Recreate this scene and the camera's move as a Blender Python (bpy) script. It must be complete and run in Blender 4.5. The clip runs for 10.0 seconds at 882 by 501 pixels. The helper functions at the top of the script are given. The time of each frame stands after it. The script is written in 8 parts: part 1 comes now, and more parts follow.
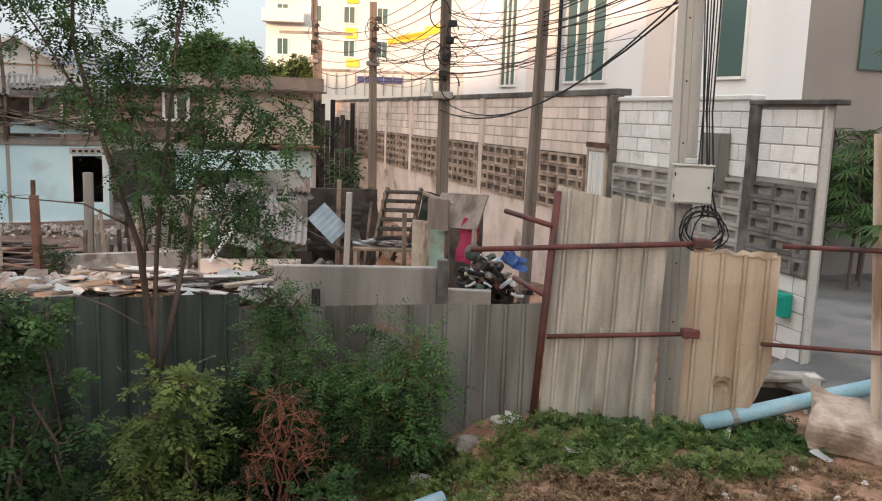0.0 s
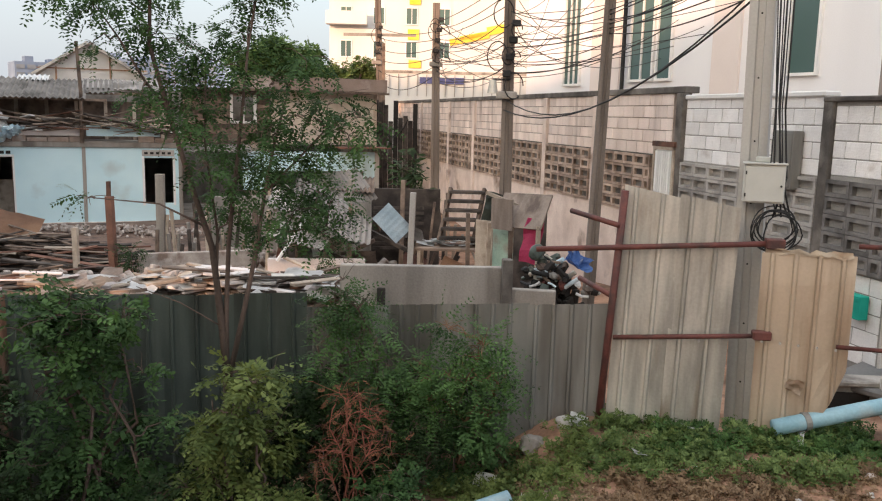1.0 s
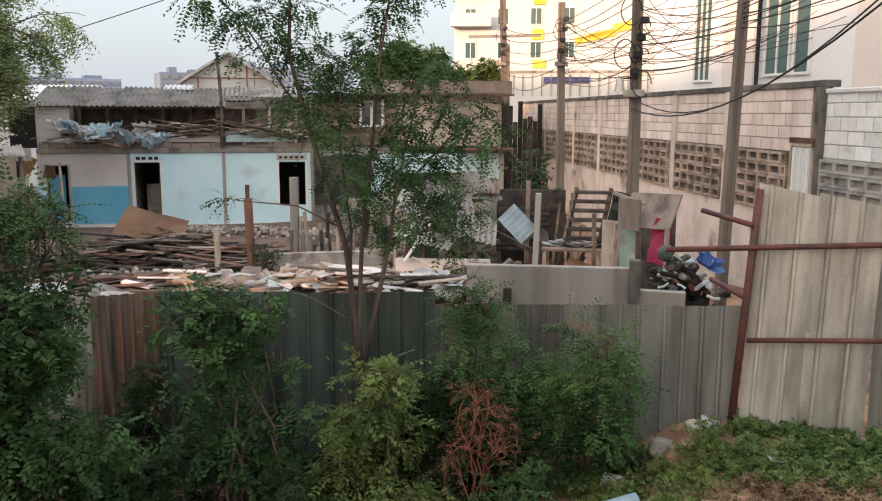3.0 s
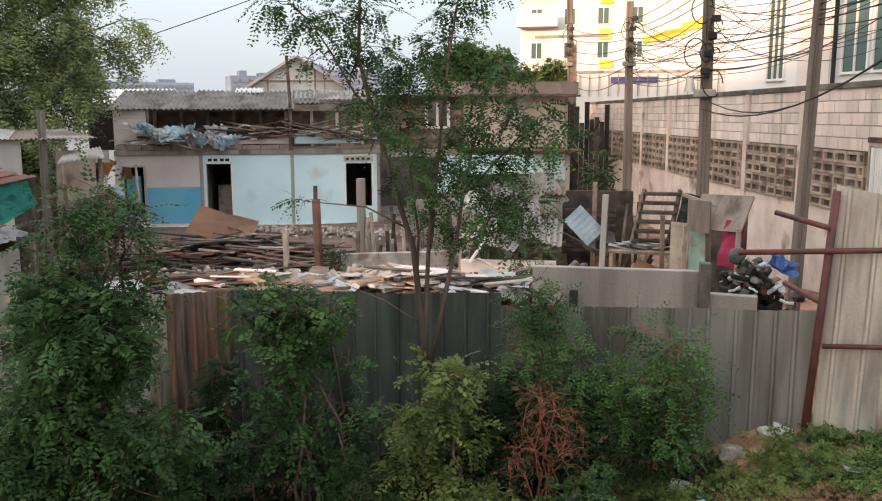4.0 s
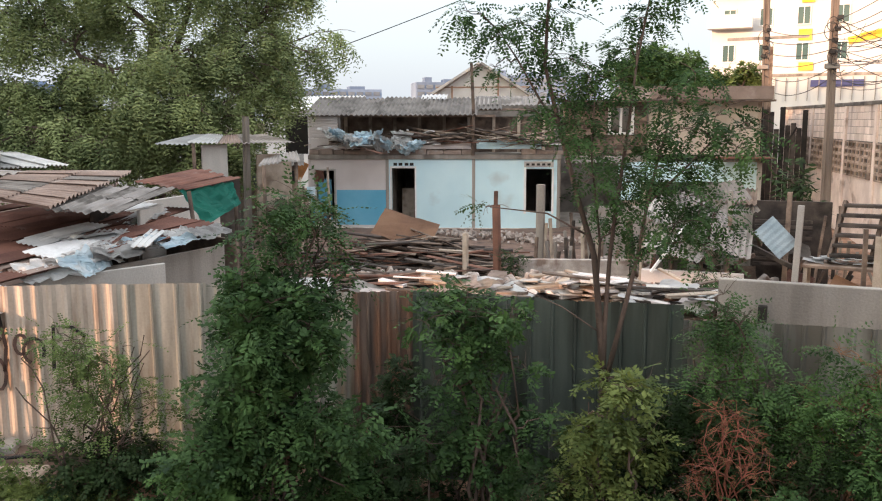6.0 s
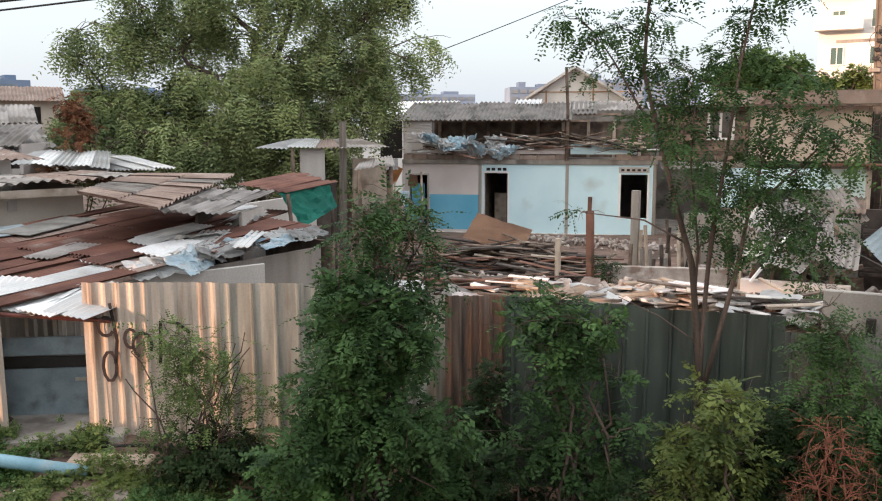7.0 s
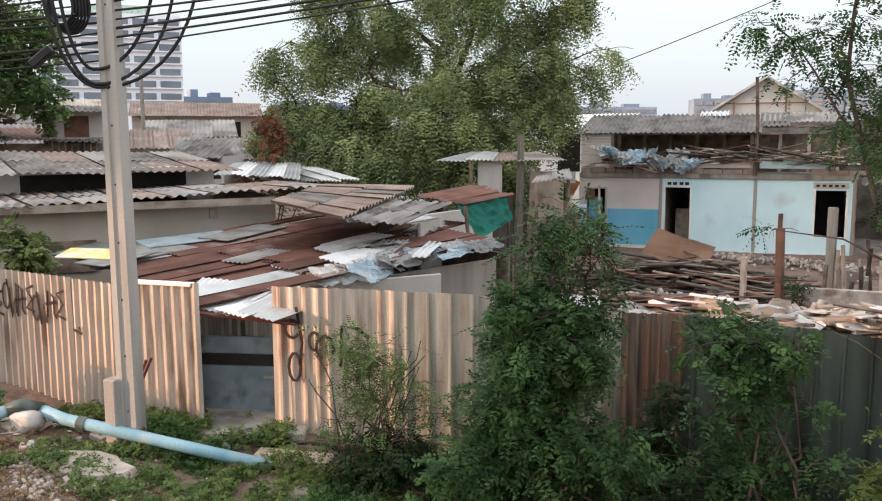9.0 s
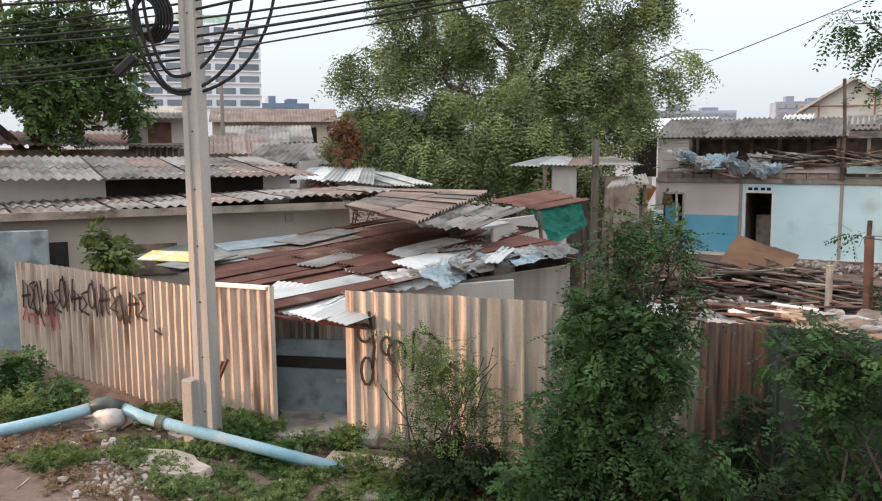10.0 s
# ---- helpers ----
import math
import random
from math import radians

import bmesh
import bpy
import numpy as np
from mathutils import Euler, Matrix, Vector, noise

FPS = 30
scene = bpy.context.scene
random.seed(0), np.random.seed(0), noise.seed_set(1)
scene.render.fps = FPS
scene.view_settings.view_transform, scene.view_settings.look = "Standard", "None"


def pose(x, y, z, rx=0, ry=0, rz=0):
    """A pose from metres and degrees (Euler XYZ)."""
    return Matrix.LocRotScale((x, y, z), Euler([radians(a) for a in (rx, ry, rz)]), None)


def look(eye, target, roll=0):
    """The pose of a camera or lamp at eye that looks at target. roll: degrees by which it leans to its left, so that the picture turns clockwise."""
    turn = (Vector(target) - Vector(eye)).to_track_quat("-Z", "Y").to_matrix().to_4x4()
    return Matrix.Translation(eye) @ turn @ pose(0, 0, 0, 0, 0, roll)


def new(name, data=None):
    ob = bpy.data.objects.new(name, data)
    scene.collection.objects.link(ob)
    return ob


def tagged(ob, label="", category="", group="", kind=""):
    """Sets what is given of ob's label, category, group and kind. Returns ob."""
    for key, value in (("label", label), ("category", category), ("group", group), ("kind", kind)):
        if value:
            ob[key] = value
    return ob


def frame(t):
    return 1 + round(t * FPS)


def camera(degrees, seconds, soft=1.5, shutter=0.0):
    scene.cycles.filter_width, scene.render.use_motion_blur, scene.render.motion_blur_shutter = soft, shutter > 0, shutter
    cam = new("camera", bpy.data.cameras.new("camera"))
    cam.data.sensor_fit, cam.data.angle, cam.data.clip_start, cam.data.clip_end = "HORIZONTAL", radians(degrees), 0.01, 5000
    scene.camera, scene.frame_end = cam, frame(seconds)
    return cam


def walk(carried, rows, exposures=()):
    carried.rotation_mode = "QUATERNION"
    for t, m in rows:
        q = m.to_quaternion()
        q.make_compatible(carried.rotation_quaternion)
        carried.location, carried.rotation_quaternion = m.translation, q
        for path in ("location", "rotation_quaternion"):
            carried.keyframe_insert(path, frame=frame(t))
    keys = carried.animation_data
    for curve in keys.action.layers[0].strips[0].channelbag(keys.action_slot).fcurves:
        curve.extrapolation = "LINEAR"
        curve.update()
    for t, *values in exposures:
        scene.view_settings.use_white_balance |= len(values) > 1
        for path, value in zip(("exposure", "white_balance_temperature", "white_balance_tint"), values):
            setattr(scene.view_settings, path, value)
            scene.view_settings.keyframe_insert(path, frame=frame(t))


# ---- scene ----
EYE = 2.8
ROWS = [
    (0.0, 0.000, 0.000, -0.000, 0.00, -8.99, -1.90),
    (0.5, -0.022, -0.008, -0.003, 2.07, -9.05, -1.67),
    (1.0, -0.041, -0.024, -0.006, 4.15, -9.08, -1.39),
    (1.5, -0.054, -0.055, -0.009, 6.26, -9.10, -1.12),
    (2.0, -0.062, -0.090, -0.009, 8.37, -9.11, -0.81),
    (2.5, -0.058, -0.113, -0.000, 10.55, -9.15, -0.46),
    (4.0, -0.075, -0.163, 0.010, 16.91, -9.07, 0.15),
    (4.5, -0.083, -0.166, 0.017, 19.81, -9.04, 0.19),
    (5.0, -0.086, -0.175, 0.018, 22.83, -8.93, 0.18),
    (5.5, -0.083, -0.197, 0.021, 25.85, -8.81, 0.18),
    (7.0, -0.089, -0.268, 0.027, 35.06, -8.35, 0.11),
    (7.5, -0.084, -0.276, 0.027, 38.09, -8.12, 0.11),
    (8.0, -0.095, -0.264, 0.025, 40.91, -7.88, 0.09),
    (8.5, -0.108, -0.258, 0.022, 43.95, -7.64, 0.13),
    (9.0, -0.123, -0.254, 0.020, 46.85, -7.44, 0.19),
    (9.5, -0.146, -0.248, 0.021, 49.46, -7.27, 0.23),
    (10.0, -0.179, -0.217, 0.018, 51.74, -7.09, 0.34),
]
cam = camera(54.75, 10.0, soft=1.15)
walk(cam, [(t, pose(x, y, EYE + z, 0, 0, yaw) @ pose(0, 0, 0, 90 + pitch) @ pose(0, 0, 0, 0, 0, -roll)) for t, x, y, z, yaw, pitch, roll in ROWS],
     [(0.0, 0.50), (3.0, 0.53), (6.0, 0.78), (10.0, 0.73)])

# ---- world and sun ----
SUN_DIR = Vector((-0.45, -0.88, 0.19)).normalized()
world = bpy.data.worlds.new("sky")
scene.world = world
world.use_nodes = True
wn = world.node_tree.nodes
wl = world.node_tree.links
wn.clear()
sky = wn.new("ShaderNodeTexSky")
sky.sky_type = "NISHITA"
sky.sun_disc = False
sky.sun_elevation = math.asin(SUN_DIR.z)
sky.sun_rotation = math.atan2(SUN_DIR.x, SUN_DIR.y)
sky.dust_density = 6.0
sky.air_density = 1.0
sky.ozone_density = 1.0
haze = wn.new("ShaderNodeMixRGB")
haze.inputs[0].default_value = 0.7
haze.inputs[2].default_value = (8.3, 9.1, 10.0, 1)
# hazy sky: brighter overhead than along the horizon
coord = wn.new("ShaderNodeTexCoord")
split = wn.new("ShaderNodeSeparateXYZ")
veil = wn.new("ShaderNodeValToRGB")
veil.color_ramp.elements[0].position, veil.color_ramp.elements[0].color = 0.12, (0.63, 0.68, 0.745, 1)
veil.color_ramp.elements[1].position, veil.color_ramp.elements[1].color = 0.75, (1.46, 1.48, 1.52, 1)
bright = wn.new("ShaderNodeVectorMath")
bright.operation = "SCALE"
bright.inputs["Scale"].default_value = 10.0
wl.new(coord.outputs["Generated"], split.inputs[0])
wl.new(split.outputs["Z"], veil.inputs[0])
wl.new(veil.outputs[0], bright.inputs[0])
wl.new(bright.outputs[0], haze.inputs[2])
bgd = wn.new("ShaderNodeBackground")
bgd.inputs[1].default_value = 0.10
wout = wn.new("ShaderNodeOutputWorld")
glow = wn.new("ShaderNodeVectorMath")
glow.operation = "SCALE"
glow.inputs["Scale"].default_value = 3.2
wl.new(sky.outputs[0], glow.inputs[0])
wl.new(glow.outputs[0], haze.inputs[1])
wl.new(haze.outputs[0], bgd.inputs[0])
wl.new(bgd.outputs[0], wout.inputs[0])
sun = new("sun", bpy.data.lights.new("sun", "SUN"))
sun.data.energy = 3.7
sun.data.angle = radians(0.8)
sun.data.color = (1.0, 0.58, 0.37)
sun.matrix_world = look((0, 0, 30), Vector((0, 0, 30)) - SUN_DIR)


# ---- materials ----
def mat(name, c1, c2, c3=None, scale=3.0, rough=0.85, metal=0.0, bump=0.15, rnd=0.12, stain=0.5, streak=False, fine=40.0, spec=0.3, whole=False, grain=0.22):
    m = bpy.data.materials.new(name)
    m.use_nodes = True
    n, l = m.node_tree.nodes, m.node_tree.links
    b = n["Principled BSDF"]
    b.inputs["Roughness"].default_value = rough
    b.inputs["Metallic"].default_value = metal
    b.inputs["Specular IOR Level"].default_value = spec
    co = n.new("ShaderNodeTexCoord")
    info = n.new("ShaderNodeObjectInfo")
    mp = n.new("ShaderNodeMapping")
    if streak:
        mp.inputs["Scale"].default_value = (1, 1, 0.12)
    off = n.new("ShaderNodeMath")
    off.operation = "MULTIPLY"
    off.inputs[1].default_value = 37.0
    l.new(info.outputs["Random"], off.inputs[0])
    if whole:
        geo = n.new("ShaderNodeNewGeometry")
        l.new(geo.outputs["Position"], mp.inputs["Vector"])
    else:
        l.new(co.outputs["Object"], mp.inputs["Vector"])
        l.new(off.outputs[0], mp.inputs["Location"])
    n1 = n.new("ShaderNodeTexNoise")
    n1.inputs["Scale"].default_value = scale
    n1.inputs["Detail"].default_value = 6
    n2 = n.new("ShaderNodeTexNoise")
    n2.inputs["Scale"].default_value = fine
    n2.inputs["Detail"].default_value = 4
    n3 = n.new("ShaderNodeTexNoise")
    n3.inputs["Scale"].default_value = scale * 0.6 + 0.3
    n3.inputs["Detail"].default_value = 8
    for q in (n1, n3):
        l.new(mp.outputs[0], q.inputs["Vector"])
    l.new(co.outputs["Object"], n2.inputs["Vector"])
    r1 = n.new("ShaderNodeValToRGB")
    r1.color_ramp.elements[0].position, r1.color_ramp.elements[1].position = 0.35, 0.65
    r1.color_ramp.elements[0].color, r1.color_ramp.elements[1].color = (*c1, 1), (*c2, 1)
    l.new(n1.outputs[0], r1.inputs[0])
    col = r1.outputs[0]
    if c3:
        r3 = n.new("ShaderNodeValToRGB")
        r3.color_ramp.elements[0].position, r3.color_ramp.elements[1].position = stain, stain + 0.14
        mx = n.new("ShaderNodeMixRGB")
        mx.inputs[2].default_value = (*c3, 1)
        l.new(n3.outputs[0], r3.inputs[0])
        l.new(r3.outputs[0], mx.inputs[0])
        l.new(col, mx.inputs[1])
        col = mx.outputs[0]
    f = n.new("ShaderNodeMapRange")
    f.inputs[3].default_value, f.inputs[4].default_value = 1 - grain, 1 + grain
    l.new(n2.outputs[0], f.inputs[0])
    v = n.new("ShaderNodeMapRange")
    v.inputs[3].default_value, v.inputs[4].default_value = 1 - rnd, 1 + rnd
    l.new(info.outputs["Random"], v.inputs[0])
    pr = n.new("ShaderNodeMath")
    pr.operation = "MULTIPLY"
    l.new(f.outputs[0], pr.inputs[0])
    l.new(v.outputs[0], pr.inputs[1])
    vm = n.new("ShaderNodeVectorMath")
    vm.operation = "SCALE"
    l.new(col, vm.inputs[0])
    l.new(pr.outputs[0], vm.inputs["Scale"])
    l.new(vm.outputs[0], b.inputs["Base Color"])
    if bump:
        bp = n.new("ShaderNodeBump")
        bp.inputs["Strength"].default_value = bump
        bp.inputs["Distance"].default_value = 0.02
        l.new(n2.outputs[0], bp.inputs["Height"])
        l.new(bp.outputs[0], b.inputs["Normal"])
    return m


def leafmat(name, c1, c2, clump=3.0):
    m = bpy.data.materials.new(name)
    m.use_nodes = True
    n, l = m.node_tree.nodes, m.node_tree.links
    b = n["Principled BSDF"]
    b.inputs["Roughness"].default_value = 0.65
    b.inputs["Specular IOR Level"].default_value = 0.25
    g = n.new("ShaderNodeNewGeometry")
    r = n.new("ShaderNodeValToRGB")
    r.color_ramp.elements[0].color, r.color_ramp.elements[1].color = (*c1, 1), (*c2, 1)
    # sprays of one twig share a tint: younger yellow growth beside old dark leaves
    tint = n.new("ShaderNodeTexNoise")
    tint.inputs["Scale"].default_value = clump
    tint.inputs["Detail"].default_value = 3
    l.new(g.outputs["Position"], tint.inputs["Vector"])
    spread = n.new("ShaderNodeMapRange")
    spread.inputs[1].default_value, spread.inputs[2].default_value = 0.3, 0.7
    spread.inputs[3].default_value, spread.inputs[4].default_value = -0.1, 0.75
    l.new(tint.outputs[0], spread.inputs[0])
    each = n.new("ShaderNodeMath")
    each.operation = "MULTIPLY_ADD"
    each.inputs[1].default_value = 0.45
    l.new(g.outputs["Random Per Island"], each.inputs[0])
    l.new(spread.outputs[0], each.inputs[2])
    l.new(each.outputs[0], r.inputs[0])
    l.new(r.outputs[0], b.inputs["Base Color"])
    t = n.new("ShaderNodeBsdfTranslucent")
    l.new(r.outputs[0], t.inputs["Color"])
    mx = n.new("ShaderNodeMixShader")
    mx.inputs[0].default_value = 0.3
    l.new(b.outputs[0], mx.inputs[1])
    l.new(t.outputs[0], mx.inputs[2])
    l.new(mx.outputs[0], n["Material Output"].inputs["Surface"])
    return m


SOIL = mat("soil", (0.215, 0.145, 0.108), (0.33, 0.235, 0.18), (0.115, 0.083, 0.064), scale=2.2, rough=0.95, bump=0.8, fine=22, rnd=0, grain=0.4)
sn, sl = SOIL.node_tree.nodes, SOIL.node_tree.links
# left bank's shade put into the soil colour; right bank redder and lighter
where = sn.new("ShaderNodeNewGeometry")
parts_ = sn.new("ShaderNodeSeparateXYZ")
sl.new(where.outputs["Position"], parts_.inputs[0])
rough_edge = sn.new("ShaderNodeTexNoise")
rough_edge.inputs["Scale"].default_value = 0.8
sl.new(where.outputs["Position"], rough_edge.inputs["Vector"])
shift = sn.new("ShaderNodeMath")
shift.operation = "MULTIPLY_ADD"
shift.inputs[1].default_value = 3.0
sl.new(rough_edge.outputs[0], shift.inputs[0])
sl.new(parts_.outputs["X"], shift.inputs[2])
shade_ramp = sn.new("ShaderNodeMapRange")
shade_ramp.inputs[1].default_value, shade_ramp.inputs[2].default_value = -5.5, -1.5
sl.new(shift.outputs[0], shade_ramp.inputs[0])
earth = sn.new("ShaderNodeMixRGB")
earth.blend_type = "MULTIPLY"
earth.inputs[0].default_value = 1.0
shade_tint = sn.new("ShaderNodeMixRGB")
shade_tint.inputs[1].default_value, shade_tint.inputs[2].default_value = (0.62, 0.60, 0.62, 1), (1.25, 1.05, 0.92, 1)
sl.new(shade_ramp.outputs[0], shade_tint.inputs[0])
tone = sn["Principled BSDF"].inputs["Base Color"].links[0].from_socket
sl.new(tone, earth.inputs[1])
sl.new(shade_tint.outputs[0], earth.inputs[2])
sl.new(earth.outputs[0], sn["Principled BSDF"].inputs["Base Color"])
ASPH = mat("asphalt", (0.16, 0.155, 0.15), (0.22, 0.21, 0.20), (0.10, 0.10, 0.095), scale=0.8, bump=0.3, rnd=0)
CONC = mat("concrete", (0.245, 0.222, 0.198), (0.37, 0.338, 0.30), (0.155, 0.135, 0.118), scale=2.4, bump=0.35, streak=True, stain=0.53, grain=0.22)
CONCW = mat("pale_concrete", (0.42, 0.40, 0.37), (0.52, 0.49, 0.45), (0.30, 0.28, 0.26), scale=1.5, bump=0.25, streak=True)
POLEM = mat("pole_concrete", (0.30, 0.29, 0.27), (0.40, 0.385, 0.355), (0.19, 0.18, 0.165), scale=2.0, bump=0.25, streak=True, grain=0.12)
PLASTER = mat("stained_plaster", (0.62, 0.50, 0.435), (0.77, 0.645, 0.57), (0.27, 0.185, 0.14), scale=2.2, bump=0.3, stain=0.57, whole=True, grain=0.16)
BLOCK = mat("block_paint", (0.66, 0.54, 0.475), (0.80, 0.68, 0.61), (0.21, 0.14, 0.105), scale=2.6, bump=0.35, rnd=0.13, streak=True, stain=0.585, whole=True, grain=0.16)
BLOCKW = mat("white_block", (0.72, 0.70, 0.685), (0.82, 0.80, 0.785), (0.46, 0.41, 0.36), scale=3.4, bump=0.4, rnd=0.10, stain=0.58, grain=0.14)
JOINT = mat("mortar", (0.30, 0.24, 0.20), (0.42, 0.34, 0.28), (0.2, 0.15, 0.12), scale=2, bump=0.3)
JOINTW = mat("pale_mortar", (0.30, 0.28, 0.26), (0.38, 0.36, 0.33), (0.3, 0.28, 0.26), scale=2, bump=0.3)
VENT = mat("vent_block", (0.32, 0.235, 0.185), (0.50, 0.39, 0.315), (0.20, 0.14, 0.105), scale=3, bump=0.3, rnd=0.2)
VENTW = mat("grey_vent_block", (0.34, 0.32, 0.30), (0.45, 0.43, 0.40), (0.22, 0.21, 0.2), scale=3, bump=0.3, rnd=0.1)
VENTD = mat("dark_vent_block", (0.15, 0.14, 0.135), (0.24, 0.23, 0.22), (0.09, 0.085, 0.08), scale=3, bump=0.3, rnd=0.15)
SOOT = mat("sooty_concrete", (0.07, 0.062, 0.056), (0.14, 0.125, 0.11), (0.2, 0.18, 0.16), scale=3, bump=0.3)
CREAM = mat("cream_wall", (0.74, 0.73, 0.74), (0.81, 0.80, 0.81), (0.66, 0.62, 0.60), scale=0.6, bump=0.05, rnd=0.02, grain=0.05, streak=True, stain=0.62)
PEACH = mat("peach_wall", (0.70, 0.62, 0.58), (0.75, 0.67, 0.63), None, scale=0.6, bump=0.05, rnd=0.02, grain=0.04)
TAUPE = mat("taupe_wall", (0.26, 0.23, 0.21), (0.30, 0.27, 0.245), None, scale=0.6, bump=0.05, rnd=0.02, grain=0.05)
YWHITE = mat("warm_white_wall", (0.60, 0.595, 0.575), (0.67, 0.66, 0.64), (0.50, 0.47, 0.44), scale=0.4, bump=0.03, rnd=0.0, grain=0.04, streak=True, stain=0.6)
YELLOW = mat("yellow_paint", (0.80, 0.50, 0.05), (0.85, 0.60, 0.10), None, scale=1, bump=0.0)
NAVY = mat("navy_sign", (0.08, 0.09, 0.2), (0.10, 0.11, 0.25), None, bump=0)
WHITEP = mat("white_paint", (0.70, 0.69, 0.67), (0.78, 0.77, 0.75), (0.5, 0.48, 0.46), scale=2, bump=0.05, stain=0.66, grain=0.08)
GREYBOX = mat("box_grey", (0.44, 0.44, 0.40), (0.50, 0.50, 0.46), None, scale=2, rough=0.5, bump=0.02, rnd=0, grain=0.04)
BLACK = mat("black_rubber", (0.012, 0.012, 0.012), (0.025, 0.025, 0.025), None, rough=0.6, bump=0.05)
# near-black; the unlit inside of openings is painted with it, dark scrap too
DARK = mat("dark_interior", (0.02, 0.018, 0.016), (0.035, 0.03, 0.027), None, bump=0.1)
RED = mat("red_oxide_pipe", (0.10, 0.035, 0.03), (0.15, 0.052, 0.042), (0.06, 0.032, 0.028), scale=6, rough=0.6, bump=0.2)
GALV = mat("galvanised_sheet", (0.30, 0.285, 0.25), (0.57, 0.535, 0.465), (0.25, 0.19, 0.14), scale=8, rough=0.42, metal=0.4, bump=0.10, rnd=0.10, streak=True, stain=0.55, grain=0.16)
# tan base: warm sun on these sheets is partly put into the colour
GALVW = mat("warm_sheet", (0.43, 0.36, 0.30), (0.58, 0.49, 0.41), (0.25, 0.175, 0.13), scale=11, rough=0.5, metal=0.2, bump=0.08, rnd=0.12, streak=True, stain=0.53, grain=0.16)
FGREY = mat("grey_fence_sheet", (0.175, 0.17, 0.155), (0.26, 0.25, 0.228), (0.125, 0.115, 0.10), scale=5, rough=0.5, metal=0.2, bump=0.06, rnd=0.06, streak=True, grain=0.07)
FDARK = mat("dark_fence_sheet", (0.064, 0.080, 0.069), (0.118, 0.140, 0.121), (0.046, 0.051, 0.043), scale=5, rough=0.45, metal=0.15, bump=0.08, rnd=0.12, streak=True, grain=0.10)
# orange streaks: rust, with the panel's sun dapples put into the colour
FRUSTSUN = mat("rust_and_sun_fence_sheet", (0.080, 0.064, 0.056), (0.25, 0.185, 0.15), (0.22, 0.118, 0.078), scale=10, rough=0.6, metal=0.1, bump=0.12, rnd=0.06, streak=True, stain=0.50, grain=0.16)
RUST = mat("rusty_iron_sheet", (0.11, 0.05, 0.038), (0.18, 0.085, 0.06), (0.30, 0.24, 0.21), scale=1.6, rough=0.8, bump=0.2, rnd=0.2, stain=0.62)
ZINC = mat("weathered_zinc_sheet", (0.36, 0.36, 0.35), (0.50, 0.50, 0.49), (0.22, 0.17, 0.14), scale=1.4, rough=0.55, metal=0.3, bump=0.1, rnd=0.25, stain=0.6, grain=0.12)
FIBRO = mat("fibre_cement_sheet", (0.24, 0.22, 0.205), (0.34, 0.315, 0.295), (0.15, 0.135, 0.12), scale=1.1, rough=0.95, bump=0.3, rnd=0.12)
FIBROD = mat("dark_fibre_cement_sheet", (0.15, 0.138, 0.126), (0.23, 0.21, 0.192), (0.095, 0.085, 0.076), scale=2.2, rough=0.95, bump=0.3, rnd=0.10, streak=False)
FIBROB = mat("brown_fibre_cement_sheet", (0.20, 0.145, 0.12), (0.30, 0.235, 0.20), (0.46, 0.40, 0.36), scale=1.4, rough=0.95, bump=0.3, rnd=0.15, stain=0.6)
WOOD = mat("weathered_wood", (0.13, 0.095, 0.075), (0.24, 0.18, 0.14), (0.08, 0.06, 0.05), scale=4, rough=0.9, bump=0.3, rnd=0.4)
WOODD = mat("dark_old_wood", (0.055, 0.045, 0.04), (0.10, 0.082, 0.07), (0.035, 0.03, 0.026), scale=4, rough=0.9, bump=0.3, rnd=0.3)
WOODP = mat("pale_wood", (0.34, 0.28, 0.22), (0.46, 0.39, 0.32), (0.22, 0.17, 0.13), scale=4, rough=0.9, bump=0.3, rnd=0.3)
WOODR = mat("red_brown_wood", (0.14, 0.07, 0.05), (0.20, 0.10, 0.07), (0.08, 0.05, 0.04), scale=4, rough=0.9, bump=0.3, rnd=0.25)
PLY = mat("plywood", (0.29, 0.17, 0.11), (0.36, 0.22, 0.14), (0.22, 0.13, 0.09), scale=1.5, rough=0.85, bump=0.1, rnd=0.1)
CYAN = mat("pale_cyan_plaster", (0.56, 0.77, 0.83), (0.63, 0.83, 0.88), (0.50, 0.62, 0.64), scale=1.1, bump=0.2, rnd=0.02, stain=0.56, grain=0.09)
SKYB = mat("sky_blue_plaster", (0.13, 0.42, 0.60), (0.19, 0.50, 0.68), (0.08, 0.34, 0.50), scale=0.9, bump=0.15, rnd=0.02, stain=0.58, grain=0.09)
PINKW = mat("pinkish_white_plaster", (0.60, 0.55, 0.53), (0.68, 0.63, 0.61), (0.48, 0.42, 0.40), scale=1.2, bump=0.2, rnd=0.02, stain=0.62, grain=0.12)
BEIGE = mat("beige_panel", (0.38, 0.33, 0.27), (0.48, 0.42, 0.35), (0.20, 0.15, 0.11), scale=0.8, bump=0.1, rnd=0.03, streak=True, stain=0.62, grain=0.1)
BRICKM = mat("raw_brick", (0.24, 0.18, 0.15), (0.34, 0.27, 0.23), (0.36, 0.33, 0.30), scale=5, bump=0.5, stain=0.55)
RUBBLE = mat("rubble", (0.36, 0.31, 0.275), (0.56, 0.50, 0.455), (0.26, 0.19, 0.155), scale=5, bump=0.5, rnd=0.35)
TARPG = mat("green_tarpaulin", (0.012, 0.16, 0.12), (0.02, 0.23, 0.17), None, scale=2, rough=0.55, bump=0.1, grain=0.08)
